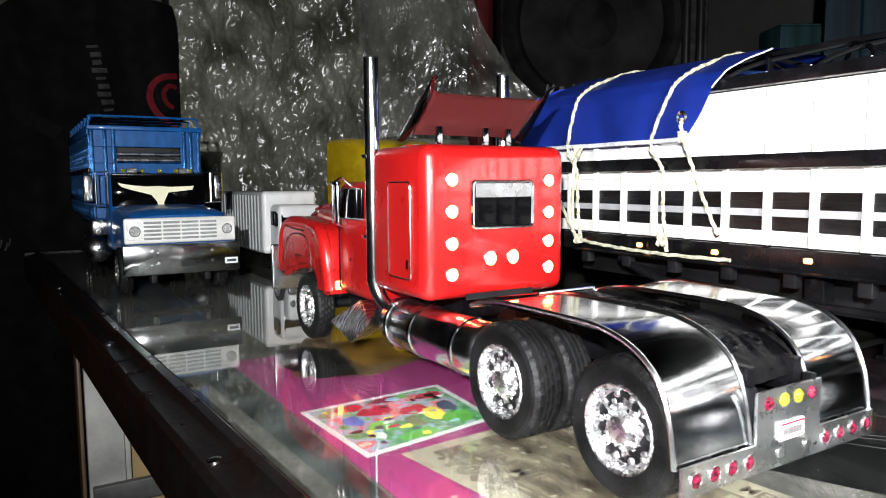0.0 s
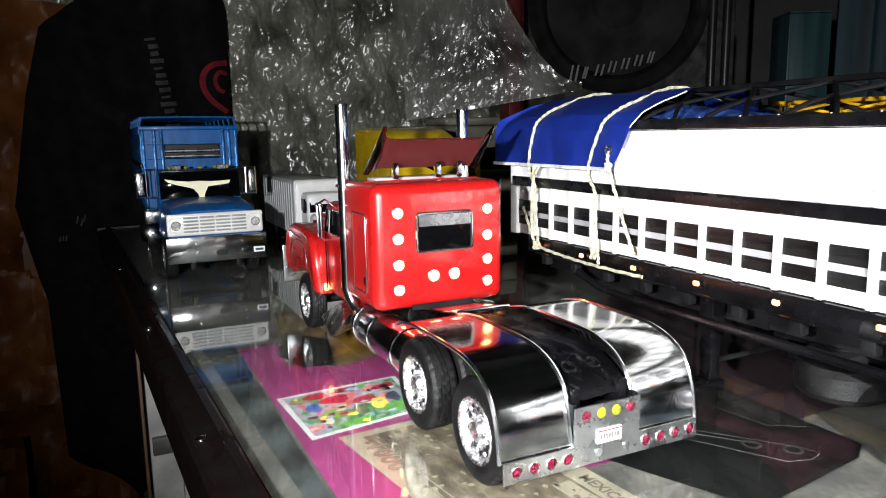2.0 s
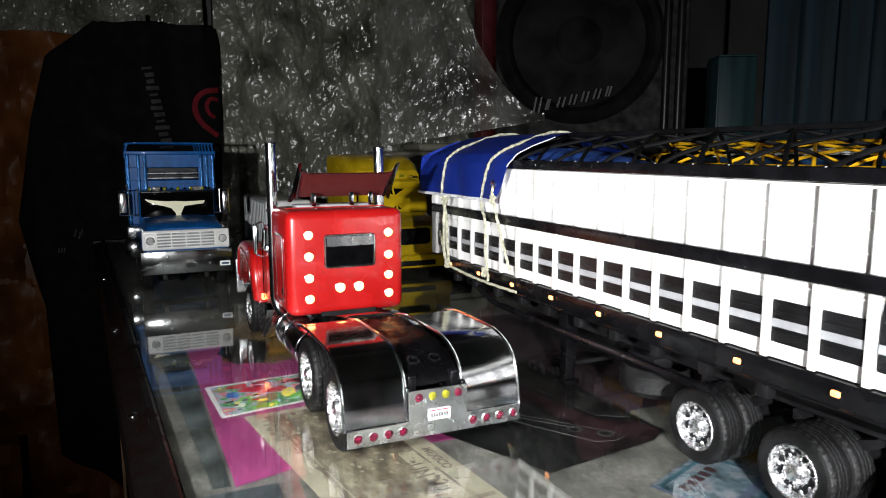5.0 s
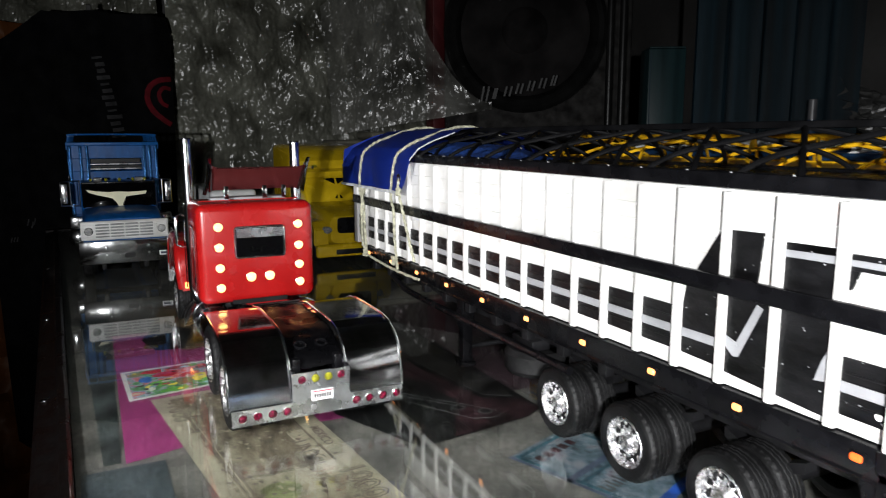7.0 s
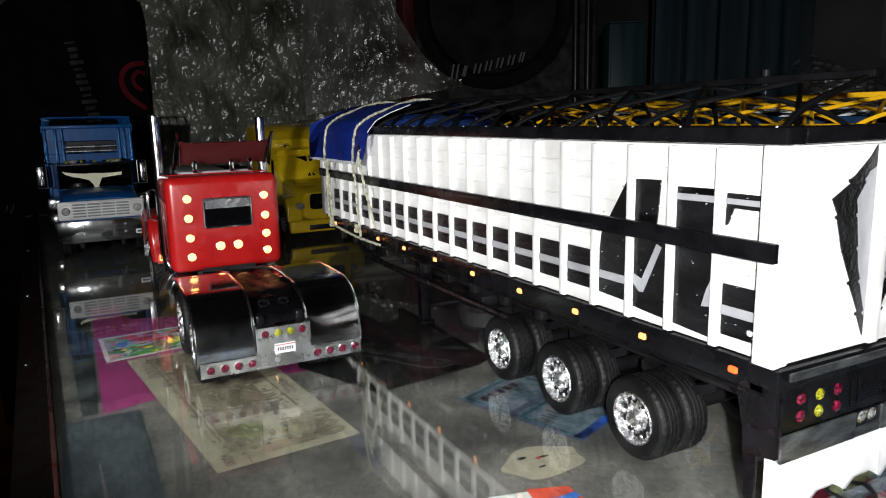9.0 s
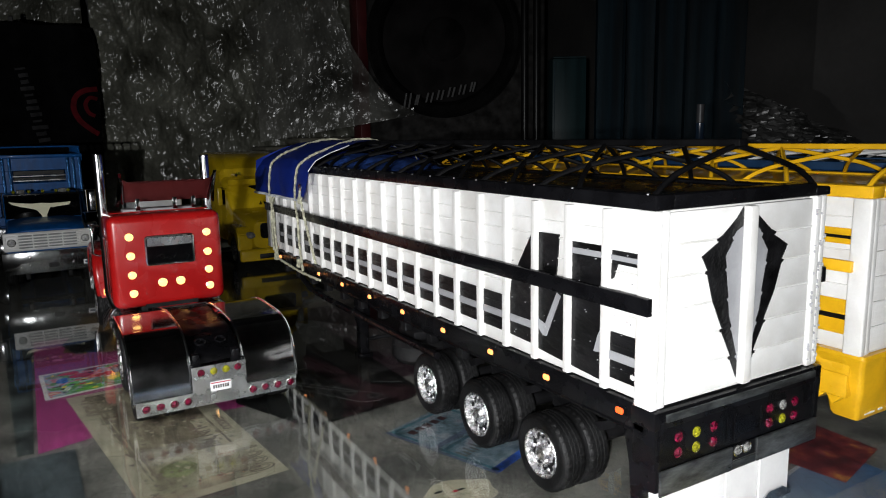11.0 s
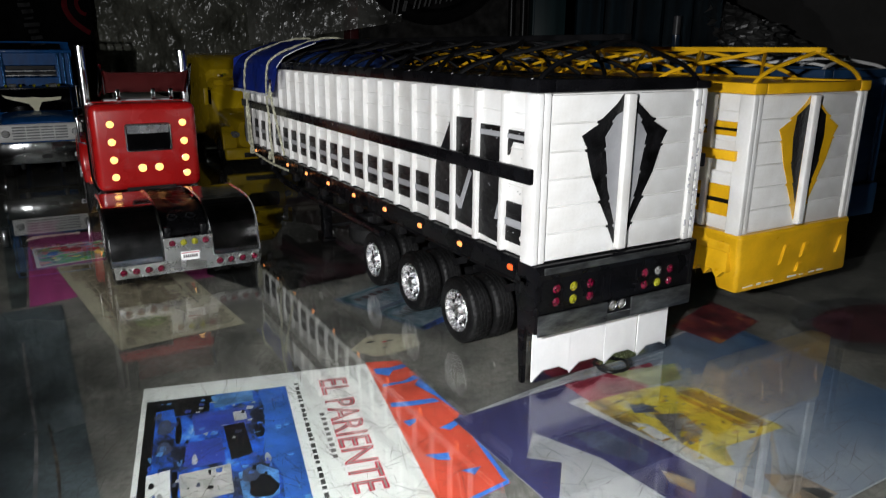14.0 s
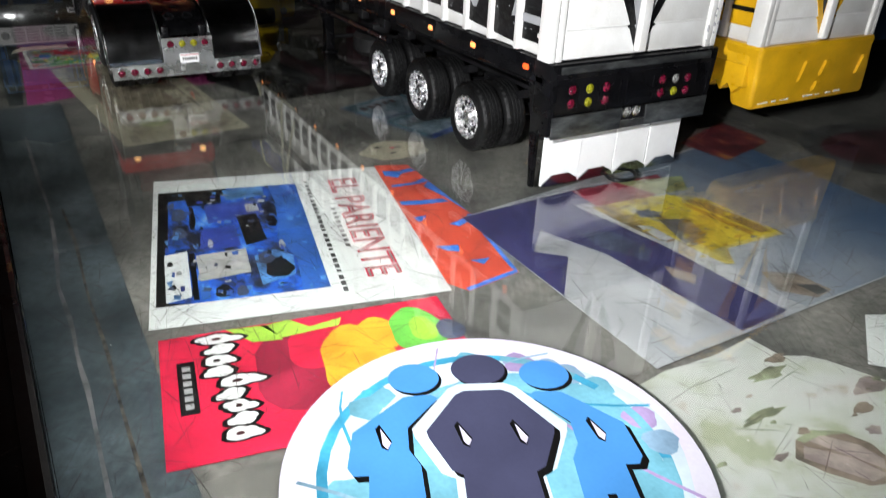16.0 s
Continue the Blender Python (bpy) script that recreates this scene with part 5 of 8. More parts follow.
MIDDLE_FIGURE = [(0.10, 0.53), (0.15, 0.50), (0.32, 0.24), (0.31, 0.19), (0.22, -0.02), (0.17, -0.05), (0.18, -0.50), (0.05, -0.50), (0.05, -0.20)]
MIDDLE_FIGURE = MIDDLE_FIGURE + [(-x, y) for x, y in reversed(MIDDLE_FIGURE)]
SIDE_FIGURE = [(0.24, 0.48), (0.28, 0.51), (0.42, 0.50), (0.68, 0.25), (0.70, 0.02), (0.67, -0.03), (0.60, -0.03), (0.60, -0.48), (0.51, -0.48), (0.50, -0.20), (0.46, -0.20), (0.45, -0.46), (0.34, -0.42), (0.36, 0.02), (0.41, 0.12), (0.41, 0.27)]
for side, c in ((-1, "badge_blue"), (1, "badge_blue"), (0, "badge_navy")):
    cu, cv, ru, rv = (0.0, 0.71, 0.150, 0.132) if side == 0 else (0.36 * side, 0.65, 0.138, 0.122)
    badge_part("dot_shadow", disc(cu + 0.014, cv - 0.022, ru, rv, 26), "black", 0.00097)
    badge_part("dot", disc(cu, cv, ru, rv, 26), c, 0.00100, "plain round dot")
    fig = MIDDLE_FIGURE if side == 0 else [(side * x, y) for x, y in SIDE_FIGURE]
    low = 0.00104 if side == 0 else 0.00096
    if side == 0:
        badge_part("figure_outline", [(1.22 * x, 0.10 + 1.13 * (y - 0.10)) for x, y in fig], "wash_pale", low)
    badge_part("figure_shadow", [(x + 0.022, y - 0.035) for x, y in fig], "black", low + 0.00003)
    badge_part("figure", fig, c, low + 0.00007, "plain angular figure")
    for e in ((-0.14, 0.14) if side == 0 else (0.53 * side,)):
        badge_part("cut_out_shadow", [(e - 0.04, 0.27), (e - 0.02, 0.30), (e + 0.04, 0.18), (e + 0.02, 0.12), (e - 0.01, 0.14)], "black", low + 0.00009)
        badge_part("cut_out", [(e - 0.015, 0.27), (e + 0.035, 0.17), (e + 0.018, 0.13), (e - 0.005, 0.16)], "lilac", low + 0.00011)

# ---- wheels, shared by all the trucks ----
def tyre_bm(R, w):
    rows = [(0.60, 0.12), (0.64, 0.03), (0.72, 0.005), (0.80, 0.0), (0.88, 0.01), (0.94, 0.05), (0.985, 0.12), (1, 0.17), (1, 0.30), (0.965, 0.32), (0.965, 0.36), (1, 0.38), (1, 0.48), (0.97, 0.495), (0.97, 0.515), (1, 0.53), (1, 0.62), (0.965, 0.64), (0.965, 0.68), (1, 0.70), (1, 0.83), (0.985, 0.88), (0.94, 0.95), (0.80, 1.0), (0.64, 0.97), (0.60, 0.88), (0.60, 0.12)]
    tread = {i for i, (r, h) in enumerate(rows) if r >= 0.985}
    return lathe([(r * R, h * w) for r, h in rows], 96, "x", wobble=lambda row, k: 0.976 if row in tread and (k + row // 4) % 3 == 0 else 1.0)


def rim_bm(R, w):
    dish = [(0.60, 0.30), (0.635, 0.02), (0.62, -0.015), (0.595, 0.0), (0.575, 0.06), (0.545, 0.22), (0.52, 0.30), (0.46, 0.30), (0.33, 0.24), (0.31, 0.22), (0.205, 0.20), (0.195, 0.08), (0.175, 0.0), (0.12, -0.03), (0, -0.04)]
    bowl = lathe([(r * R, h * w) for r, h in dish], 40, "x")
    rng = random.Random(7)
    for v in bowl.verts:
        if 0.2 * R < math.hypot(v.co.y, v.co.z) < 0.59 * R:
            v.co += Vector((rng.uniform(-1, 1), rng.uniform(-0.6, 0.6), rng.uniform(-0.6, 0.6))) * 0.050 * R
    bms = [(bowl, 0)]
    for k in range(10):
        a = 2 * math.pi * k / 10
        c, s = math.cos(a), math.sin(a)
        bead = lathe([(0, -0.062 * R), (0.034 * R, -0.052 * R), (0.056 * R, -0.020 * R), (0.062 * R, 0.03 * R), (0, 0.03 * R)], 10, "x", (0.265 * w, 0.455 * R * c, 0.455 * R * s))
        bms.append((bead, 0))
        a += math.pi / 10
        c, s = math.cos(a), math.sin(a)
        hole = lathe([(0, 0.0), (0.040 * R, 0.0), (0.046 * R, 0.0004), (0.046 * R, 0.0012), (0, 0.0012)], 10, "x", (0.225 * w, 0.455 * R * c, 0.455 * R * s))
        bms.append((hole, 1))
        nut = lathe([(0, -0.060 * R), (0.026 * R, -0.048 * R), (0.042 * R, -0.010 * R), (0.046 * R, 0.06 * R), (0, 0.06 * R)], 8, "x", (0.19 * w, 0.275 * R * c, 0.275 * R * s))
        bms.append((nut, 0))
    return join(*bms)


def wheel_set(R, w):
    return {"tyre": mesh_of(tyre_bm(R, w), RUBBER, 16), "rim": mesh_of(rim_bm(R, w), [RIM, BLACKM], 32), "hub": mesh_of(lathe([(0, 0.25 * w), (0.5 * R, 0.25 * w), (0.55 * R, 0.5 * w), (0.55 * R, 0.9 * w), (0, 0.9 * w)], 20, "x"), BLACKM), "w": w}


WHEEL_T = wheel_set(0.0176, 0.0125)
WHEEL_R = wheel_set(0.0205, 0.0130)
WHEEL_F = wheel_set(0.0190, 0.0110)
FLIP = Matrix.Rotation(math.pi, 4, "Z")


def wheel(parent, kit, x, y, z, right=False, dual=True):
    """A wheel whose outer face is at x; dual: with a second tyre inside."""
    turn = FLIP if right else Matrix()
    hub = piece("wheel", kit["hub"], parent, (x, y, z), turn)
    for k in range(2 if dual else 1):
        t = new("tyre", kit["tyre"])
        t.parent, t.location = hub, (k * (kit["w"] + 0.0012), 0, 0)
    r = new("rim", kit["rim"])
    r.parent = hub
    tagged(r, "chrome rim with ten holes")
    return hub


def lens(parent, name, material, at, r, axis="y", sign=-1, ring=True, label=""):
    """A small round lamp with a domed lens, on a chrome ring."""
    dome = [(0, 0.55 * r), (0.45 * r, 0.48 * r), (0.8 * r, 0.3 * r), (r, 0.08 * r), (r, -0.1 * r), (0, -0.1 * r)]
    m = Matrix.Translation(at) @ {"y": Matrix.Rotation(radians(90 if sign < 0 else -90), 4, "X"), "x": Matrix.Rotation(radians(-90 if sign < 0 else 90), 4, "Y")}[axis]
    lamp = part(name, turned(lathe(dome, 18), m), material, parent, label)
    if ring:
        part("ring", turned(lathe([(r, -0.1 * r), (1.22 * r, -0.1 * r), (1.22 * r, 0.12 * r), (1.08 * r, 0.2 * r), (r, 0.1 * r), (r, -0.1 * r)], 18), m), CHROME, lamp)
    return lamp


# ---- box trailers ----
RIB = 0.0215
ZF, ZT, ZR = 0.0605, 0.1305, 0.1364


def trailer_body(t, x0, x1, y0, y1, body, rail, lattice, ridge_end=0.022, first=0.026, far_drop=0.0, zr=0.1495):
    """Hollow body with posts, ribs, rear planks, top frame and an open lattice roof."""
    xm = (x0 + x1) / 2
    part("side_wall", bx(x0 + 0.004, x0 + 0.0065, y0 + 0.003, y1 - 0.001, ZF, ZT, 0.0003, 1), body, t, "brush-painted side wall")
    part("side_wall", bx(x1 - 0.0065, x1 - 0.004, y0 + 0.003, y1 - 0.001, ZF, ZT, 0.0003, 1), body, t)
    part("front_wall", bx(x0 + 0.0066, x1 - 0.0066, y1 - 0.004, y1 - 0.001, ZF, ZT, 0.0003, 1), body, t)
    part("rear_wall", bx(x0 + 0.0066, x1 - 0.0066, y0 + 0.003, y0 + 0.005, ZF, ZT, 0.0003, 1), body, t)
    part("floor", bx(x0 + 0.0067, x1 - 0.0067, y0 + 0.006, y1 - 0.005, ZF, ZF + 0.002, 0), body, t)
    for z in (0.0905, 0.1065, 0.1150, 0.1215):
        for xa, xb in ((x0 + 0.0032, x0 + 0.0041), (x1 - 0.0041, x1 - 0.0032)):
            part("panel_crease", bx(xa, xb, y0 + 0.006, y1 - 0.004, z, z + 0.0007, 0.0002, 1), body, t)
    for x, y in ((x0, y0), (x1 - 0.0075, y0), (x0 + 0.001, y1 - 0.006), (x1 - 0.0085, y1 - 0.006)):
        part("corner_post", join(bx(x, x + 0.0036, y, y + 0.0085, ZF - 0.0005, ZT + 0.0003, 0.0007, 3), bx(x + 0.0040, x + 0.0075, y + 0.0004, y + 0.0085, ZF - 0.0005, ZT + 0.0003, 0.0007, 3)), body, t)
    n = int((y1 - y0 - first - 0.008) / RIB)
    rib = mesh_of(bx(-0.0012, 0.0022, -0.0017, 0.0017, 0, ZT - ZF - 0.001, 0.0005, 2), body)
    for k in range(n + 1):
        y = y0 + first + RIB * k
        piece("rib", rib, t, (x0 + 0.0024, y, ZF + 0.0002))
        piece("rib", rib, t, (x1 - 0.0024, y, ZF + 0.0002))
    h = (ZT - ZF - 0.001) / 6
    plank = mesh_of(bx(0, x1 - x0 - 0.0158, 0, 0.003, 0.0001, h - 0.0001, 0.0006, 2), body)
    for k in range(6):
        piece("plank", plank, t, (x0 + 0.0079, y0 + 0.0012, ZF + 0.0005 + h * k))
        part("seam", bx(x0 + 0.0079, x1 - 0.0079, y0 + 0.0008, y0 + 0.0014, ZF + 0.0002 + h * k, ZF + 0.0010 + h * k, 0.0003, 1), body, t)
    part("centre_post", join(bx(xm - 0.0026, xm + 0.0026, y0 - 0.0022, y0 + 0.0012, ZF + 0.001, ZT - 0.0006, 0.0008, 3)), body, t)
    for name, b in (("top_rail", bx(x0 - 0.0008, x0 + 0.0085, y0 - 0.0004, y1 + 0.0005, ZT + 0.0004, ZR, 0.0008)), ("top_rail", bx(x1 - 0.0085, x1 + 0.0008, y0 - 0.0004, y1 + 0.0005, ZT + 0.0004, ZR - far_drop, 0.0008)), ("top_rail", bx(x0 + 0.0086, x1 - 0.0086, y0 - 0.0004, y0 + 0.0075, ZT + 0.0004, ZR - 0.0002, 0.0008)), ("top_rail", bx(x0 + 0.0086, x1 - 0.0086, y1 - 0.0075, y1 + 0.0005, ZT + 0.0004, ZR - 0.0002, 0.0008))):
        part(name, b, rail, t)
    part("ridge_bar", bx(xm - 0.0026, xm + 0.0026, y0 + ridge_end, y1 - 0.02, zr - 0.0012, zr + 0.0016, 0.0006), lattice, t)
    part("roof_sheet", bx(x0 + 0.0087, x1 - 0.0087, y0 + 0.0077, y1 - 0.0077, ZR - 0.0026 - far_drop, ZR - 0.0010 - far_drop, 0.0002, 1), rail, t, "painted flat roof sheet under the bars")
    step = 0.044
    nodes = [y0 + ridge_end + 0.003] + [y0 + 0.0325 + step * k for k in range(int((y1 - y0 - 0.05) / step) + 1)]
    for k, y in enumerate(nodes):
        for side, xs in ((-1, x0 + 0.003), (1, x1 - 0.003)):
            for d in (-1, 1):
                ye = y + d * 0.034 if k else y0 + 0.004
                if ye > y1 - 0.004 or ye < y0 + 0.003 or (k == 0 and d > 0):
                    continue
                foot = ZR - 0.0008 - (far_drop if side > 0 else 0)
                path = curve_points([(xm + f * (xs - xm), y + f * (ye - y), zr - 0.0006 - (zr - 0.0006 - foot) * (0.70 * f + 0.30 * f ** 7)) for f in (0.0, 0.35, 0.7, 0.85, 0.93, 0.97, 1.0)], 3)
                part("lattice_bar", tube(path, 0.00112, 7), lattice, t)
                # Small grey spots paint in the glints at the near bar feet.
                if side < 0 and lattice is LATTICE:
                    part("chip_glint_spot", bx(xs - 0.0035, xs - 0.0029, ye - 0.0004, ye + 0.0003, ZR - 0.0003, ZR + 0.0003, 0.0001, 1), GREY, t, "pale spot painted in for a glint")
    return xm


def diamond(t, xm, y, outer, inner, heart):
    """The kite painted on the rear planks, in four halves."""
    for s in (-1, 1):
        o = [(xm + s * x, z) for x, z in ((0.0028, 0.1296), (0.0060, 0.1258), (0.0135, 0.1200), (0.0246, 0.1130), (0.0222, 0.1090), (0.0178, 0.0955), (0.0028, 0.0640))]
        i = [(xm + s * x, z) for x, z in heart]
        h = (ZT - ZF - 0.001) / 6
        for pts, step, m, lift in ((o, 0.0011, outer, 0.0), (i, 0.0007, inner, 0.0002)):
            jag = [pts[0]]
            for p, q in zip(pts, pts[1:]):
                cuts = [ZF + 0.0005 + h * k for k in range(6, -1, -1) if min(p[1], q[1]) + 0.001 < ZF + 0.0005 + h * k < max(p[1], q[1]) - 0.001]
                for z in cuts:
                    x = p[0] + (q[0] - p[0]) * (z - p[1]) / (q[1] - p[1])
                    jag += [(x - s * step * 0.3, z + 0.0006), (x + s * step, z + 0.0002), (x + s * step * 0.6, z - 0.0007), (x - s * step * 0.2, z - 0.0009)]
                jag.append(q)
            part("painted_kite", prism(jag, y - lift, y + 0.0004 - lift, "xz"), m, t, smooth=0)


def side_panel(t, x, ya, yb, za, zb, face, stripe, sa, sb, louvres=True):
    """A painted opening between two ribs: louvred dark panel with a paler stripe."""
    bms = [(bx(x, x + 0.0007, ya, yb, za, zb, 0.0002, 1), 0)]
    if louvres:
        for k in range(1, 4):
            z = za + (zb - za) * k / 4
            bms.append((bx(x - 0.0004, x + 0.0002, ya + 0.001, yb - 0.001, z - 0.0004, z + 0.0002, 0.0001, 1), 0))
    if stripe:
        bms.append((bx(x - 0.00045, x + 0.0003, ya, yb, sa, sb, 0.0001, 1), 1))
    part("panel", join(*bms), [face, stripe or face], t)


white = thing("dump_trailer", (0.349, 0.086, 0), "white model dump trailer with black markings and black lattice roof", "model trailer")
WX0, WX1, WY0, WY1 = 0.300, 0.3975, -0.1415, 0.318
wxm = trailer_body(white, WX0, WX1, WY0, WY1, WHITE, BLACK, LATTICE, 0.004, far_drop=0.0020, zr=0.1525)
diamond(white, wxm, WY0 + 0.0005, STRIPEBLACK, GREY, ((0.0029, 0.1225), (0.0065, 0.1208), (0.0120, 0.1120), (0.0085, 0.0890), (0.0028, 0.0700)))
# Grey flecks stand for the glitter of dents on the worn corner post.
dents = random.Random(61)
part("worn_edge_glints", join(*[bx(x, x + w, WY0 - 0.0006, WY0 + 0.0004, z, z + h, 0.0002, 1) for x, z, w, h in ((WX1 - 0.0080 + dents.choice((0.0002, 0.0036, 0.0060)) + dents.uniform(0, 0.0008), dents.uniform(ZF + 0.002, ZT - 0.003), dents.uniform(0.0002, 0.0006), dents.uniform(0.0004, 0.0018)) for k in range(46))]), GREY, white, "grey flecks for the glints of the dented, worn edge", smooth=0)
PX = WX0 + 0.0030
for k in range(3, 20):
    ya, yb = WY0 + 0.026 + RIB * k + 0.0020, WY0 + 0.026 + RIB * (k + 1) - 0.0020
    if yb < WY1 - 0.004:
        side_panel(white, PX, ya, yb, 0.0672, 0.0843, STRIPEBLACK, GREY, 0.0735, 0.0768)
side_panel(white, PX, -0.1360, -0.1176, 0.0655, 0.0836, STRIPEBLACK, GREY, 0.0728, 0.0762)
side_panel(white, PX, -0.1360, -0.1176, 0.1096, 0.1146, STRIPEBLACK, GREY, 0.1110, 0.1129, False)
for pts in ([(-0.0708, 0.1180), (-0.0690, 0.1150), (-0.0545, 0.0925), (-0.0535, 0.0860), (-0.0535, 0.0672), (-0.0708, 0.0665)],
            [(-0.0742, 0.1165), (-0.0872, 0.1168), (-0.0858, 0.1010), (-0.0845, 0.0960), (-0.0922, 0.0955), (-0.0922, 0.0642), (-0.0742, 0.0655)],
            [(-0.0957, 0.1152), (-0.1137, 0.1155), (-0.1137, 0.0628), (-0.0957, 0.0640)],
            [(-0.1176, 0.1096), (-0.1206, 0.1096), (-0.1185, 0.1040), (-0.1176, 0.1035)]):
    part("marking", prism(pts, PX, PX + 0.0007, "yz"), STRIPEBLACK, white, smooth=0)
for pts in ([(-0.0708, 0.0768), (-0.0535, 0.0768), (-0.0535, 0.0735), (-0.0708, 0.0735)], [(-0.0742, 0.0752), (-0.0778, 0.0722), (-0.0800, 0.0725), (-0.0890, 0.0915), (-0.0865, 0.0925), (-0.0790, 0.0775), (-0.0742, 0.0790)], [(-0.0957, 0.1128), (-0.1137, 0.1131), (-0.1137, 0.1108), (-0.0957, 0.1105)], [(-0.1137, 0.0855), (-0.1137, 0.0742), (-0.1090, 0.0735), (-0.1110, 0.0800)]):
    part("marking", prism(pts, PX - 0.0003, PX + 0.0003, "yz"), GREY, white, smooth=0)
specks = random.Random(77)
part("paint_specks", join(*[bx(PX - 0.0006, PX - 0.0001, y, y + w, z, z + h, 0.0001, 1) for y, z, w, h in ((specks.uniform(-0.1360, -0.0550), specks.uniform(0.066, 0.114), specks.uniform(0.0002, 0.0007), specks.uniform(0.0002, 0.0005)) for k in range(60)) if (y + 0.1360) % 0.0215 < 0.0170]), GREY, white, "pale specks of worn paint", smooth=0)
part("spot", prism(disc(-0.1300, 0.0690, 0.0012, n=14), PX - 0.0004, PX, "yz"), WHITE, white, smooth=0)
part("belt", bx(WX0 - 0.0028, WX0 - 0.0002, -0.1412, 0.312, 0.0946, 0.1010, 0.0005), BLACK, white, "long black side belt")
part("belt", bx(WX1 + 0.0002, WX1 + 0.0028, -0.1412, 0.312, 0.0946, 0.1010, 0.0005), BLACK, white)
# underframe
part("side_sill", bx(WX0 + 0.0015, WX0 + 0.012, WY0 + 0.004, WY1 - 0.02, 0.0500, 0.0600, 0.0006), BLACK, white)
part("side_sill", bx(WX1 - 0.012, WX1 - 0.0015, WY0 + 0.004, WY1 - 0.02, 0.0500, 0.0600, 0.0006), BLACK, white)
part("side_bead", tube([(WX0 + 0.0016, WY0 + 0.01, 0.0498), (WX0 + 0.0016, WY1 - 0.03, 0.0498)], 0.0008, 6), BLACK, white)
for x in (wxm - 0.022, wxm + 0.016):
    part("frame_rail", bx(x, x + 0.006, WY0 + 0.006, WY1 - 0.01, 0.034, 0.0600, 0.0006), BLACKM, white)
for k in range(10):
    part("cross_member", bx(WX0 + 0.0125, WX1 - 0.0125, -0.12 + 0.045 * k, -0.115 + 0.045 * k, 0.052, 0.0600, 0.0004), BLACKM, white)
    part("bracket", bx(WX0 + 0.0035, WX0 + 0.0085, -0.010 + 0.032 * k, -0.004 + 0.032 * k, 0.0425, 0.0500, 0.0005), BLACKM, white)
part("gooseneck", prism([(0.12, 0.050), (0.31, 0.050), (0.31, 0.046), (0.245, 0.040), (0.20, 0.034), (0.12, 0.034)], wxm - 0.024, wxm + 0.024, "yz"), BLACKM, white)
part("side_rail", tube(curve_points([(WX0 + 0.006, 0.255, 0.047), (WX0 + 0.006, 0.235, 0.040), (WX0 + 0.006, 0.20, 0.036), (WX0 + 0.006, 0.02, 0.036)]), 0.0022, 8), BLACK, white)
for x in (0.3125, 0.379):
    part("landing_leg", join(bx(x, x + 0.007, 0.143, 0.150, 0.003, 0.050, 0.0006), bx(x - 0.0015, x + 0.0085, 0.1405, 0.1525, 0.0, 0.003, 0.0006), bx(x - 0.001, x + 0.008, 0.142, 0.151, 0.026, 0.050, 0.0006)), BLACK, white)
part("brace", tube([(0.3195, 0.1465, 0.012), (0.379, 0.1465, 0.012)], 0.0015, 8), BLACKM, white)
part("spare_wheel", lathe([(0.008, 0.0), (0.017, 0.0), (0.0195, 0.003), (0.0195, 0.0115), (0.017, 0.0145), (0.008, 0.0145), (0.008, 0.0)], 36, "z", (0.331, 0.085, 0.013), wobble=lambda row, k: 0.98 if row in (2, 3) and k % 2 else 1), RUBBER, white, "black spare tyre hung flat")
part("spare_carrier", join(bx(0.320, 0.342, 0.074, 0.096, 0.028, 0.034, 0.001), cyl((0.331, 0.085, 0.0145), 0.0078, 0.02, "z", 20)), BLACKM, white)
part("air_tank", lathe([(0, 0), (0.007, 0.001), (0.009, 0.004), (0.009, 0.036), (0.007, 0.039), (0, 0.04)], 20, "x", (0.335, 0.118, 0.030)), BLACK, white)
for y in (-0.0755, -0.0235, 0.0280):
    part("axle", cyl((WX0 + 0.012, y, 0.0176), 0.0035, WX1 - WX0 - 0.024, "x", 14), BLACKM, white)
    for x in (wxm - 0.024, wxm + 0.016):
        part("spring", prism([(y - 0.018, 0.030), (y, 0.022), (y + 0.018, 0.030), (y + 0.018, 0.034), (y, 0.027), (y - 0.018, 0.034)], x, x + 0.006, "yz"), BLACKM, white)
    wheel(white, WHEEL_T, WX0 + 0.0030, y, 0.0176)
    wheel(white, WHEEL_T, WX1 - 0.0030, y, 0.0176, True)
for k, y in enumerate((-0.126, -0.083, -0.041, 0.0035, 0.0505, 0.097, 0.143, 0.189, 0.236, 0.283)):
    lamp = part("marker_lamp", bx(WX0 - 0.0004, WX0 + 0.0016, y - 0.0019, y + 0.0019, 0.0543, 0.0568, 0.0008, 3), LAMP_ORANGE if k == 0 else LAMP_AMBERW, white, "lit amber marker lamp")
    part("bezel", bx(WX0 + 0.0006, WX0 + 0.0014, y - 0.0026, y + 0.0026, 0.0536, 0.0575, 0.0004), BLACK, lamp)
# rear end
part("rear_beam", join(bx(WX0 + 0.0015, WX1 - 0.0002, WY0 - 0.0008, WY0 + 0.010, 0.0372, 0.0570, 0.0008), bx(WX0 + 0.0005, WX1 + 0.0010, WY0 - 0.0016, WY0 + 0.010, 0.0530, 0.0598, 0.0006)), BLACK, white, "black rear beam")
part("beam_lip", bx(WX0 + 0.006, WX1 - 0.004, WY0 - 0.0024, WY0 - 0.0012, 0.0555, 0.0585, 0.0004), SCUFFED, white, "worn grey lip")
part("rear_bracket", prism([(WY0 - 0.0020, 0.0560), (WY0 + 0.018, 0.0560), (WY0 + 0.013, 0.036), (WY0 + 0.010, 0.002), (WY0 + 0.0072, 0.002), (WY0 + 0.0072, 0.0272), (WY0 - 0.0006, 0.0285)], WX0 + 0.0030, WX0 + 0.0052, "yz", 0.0004), BLACK, white)
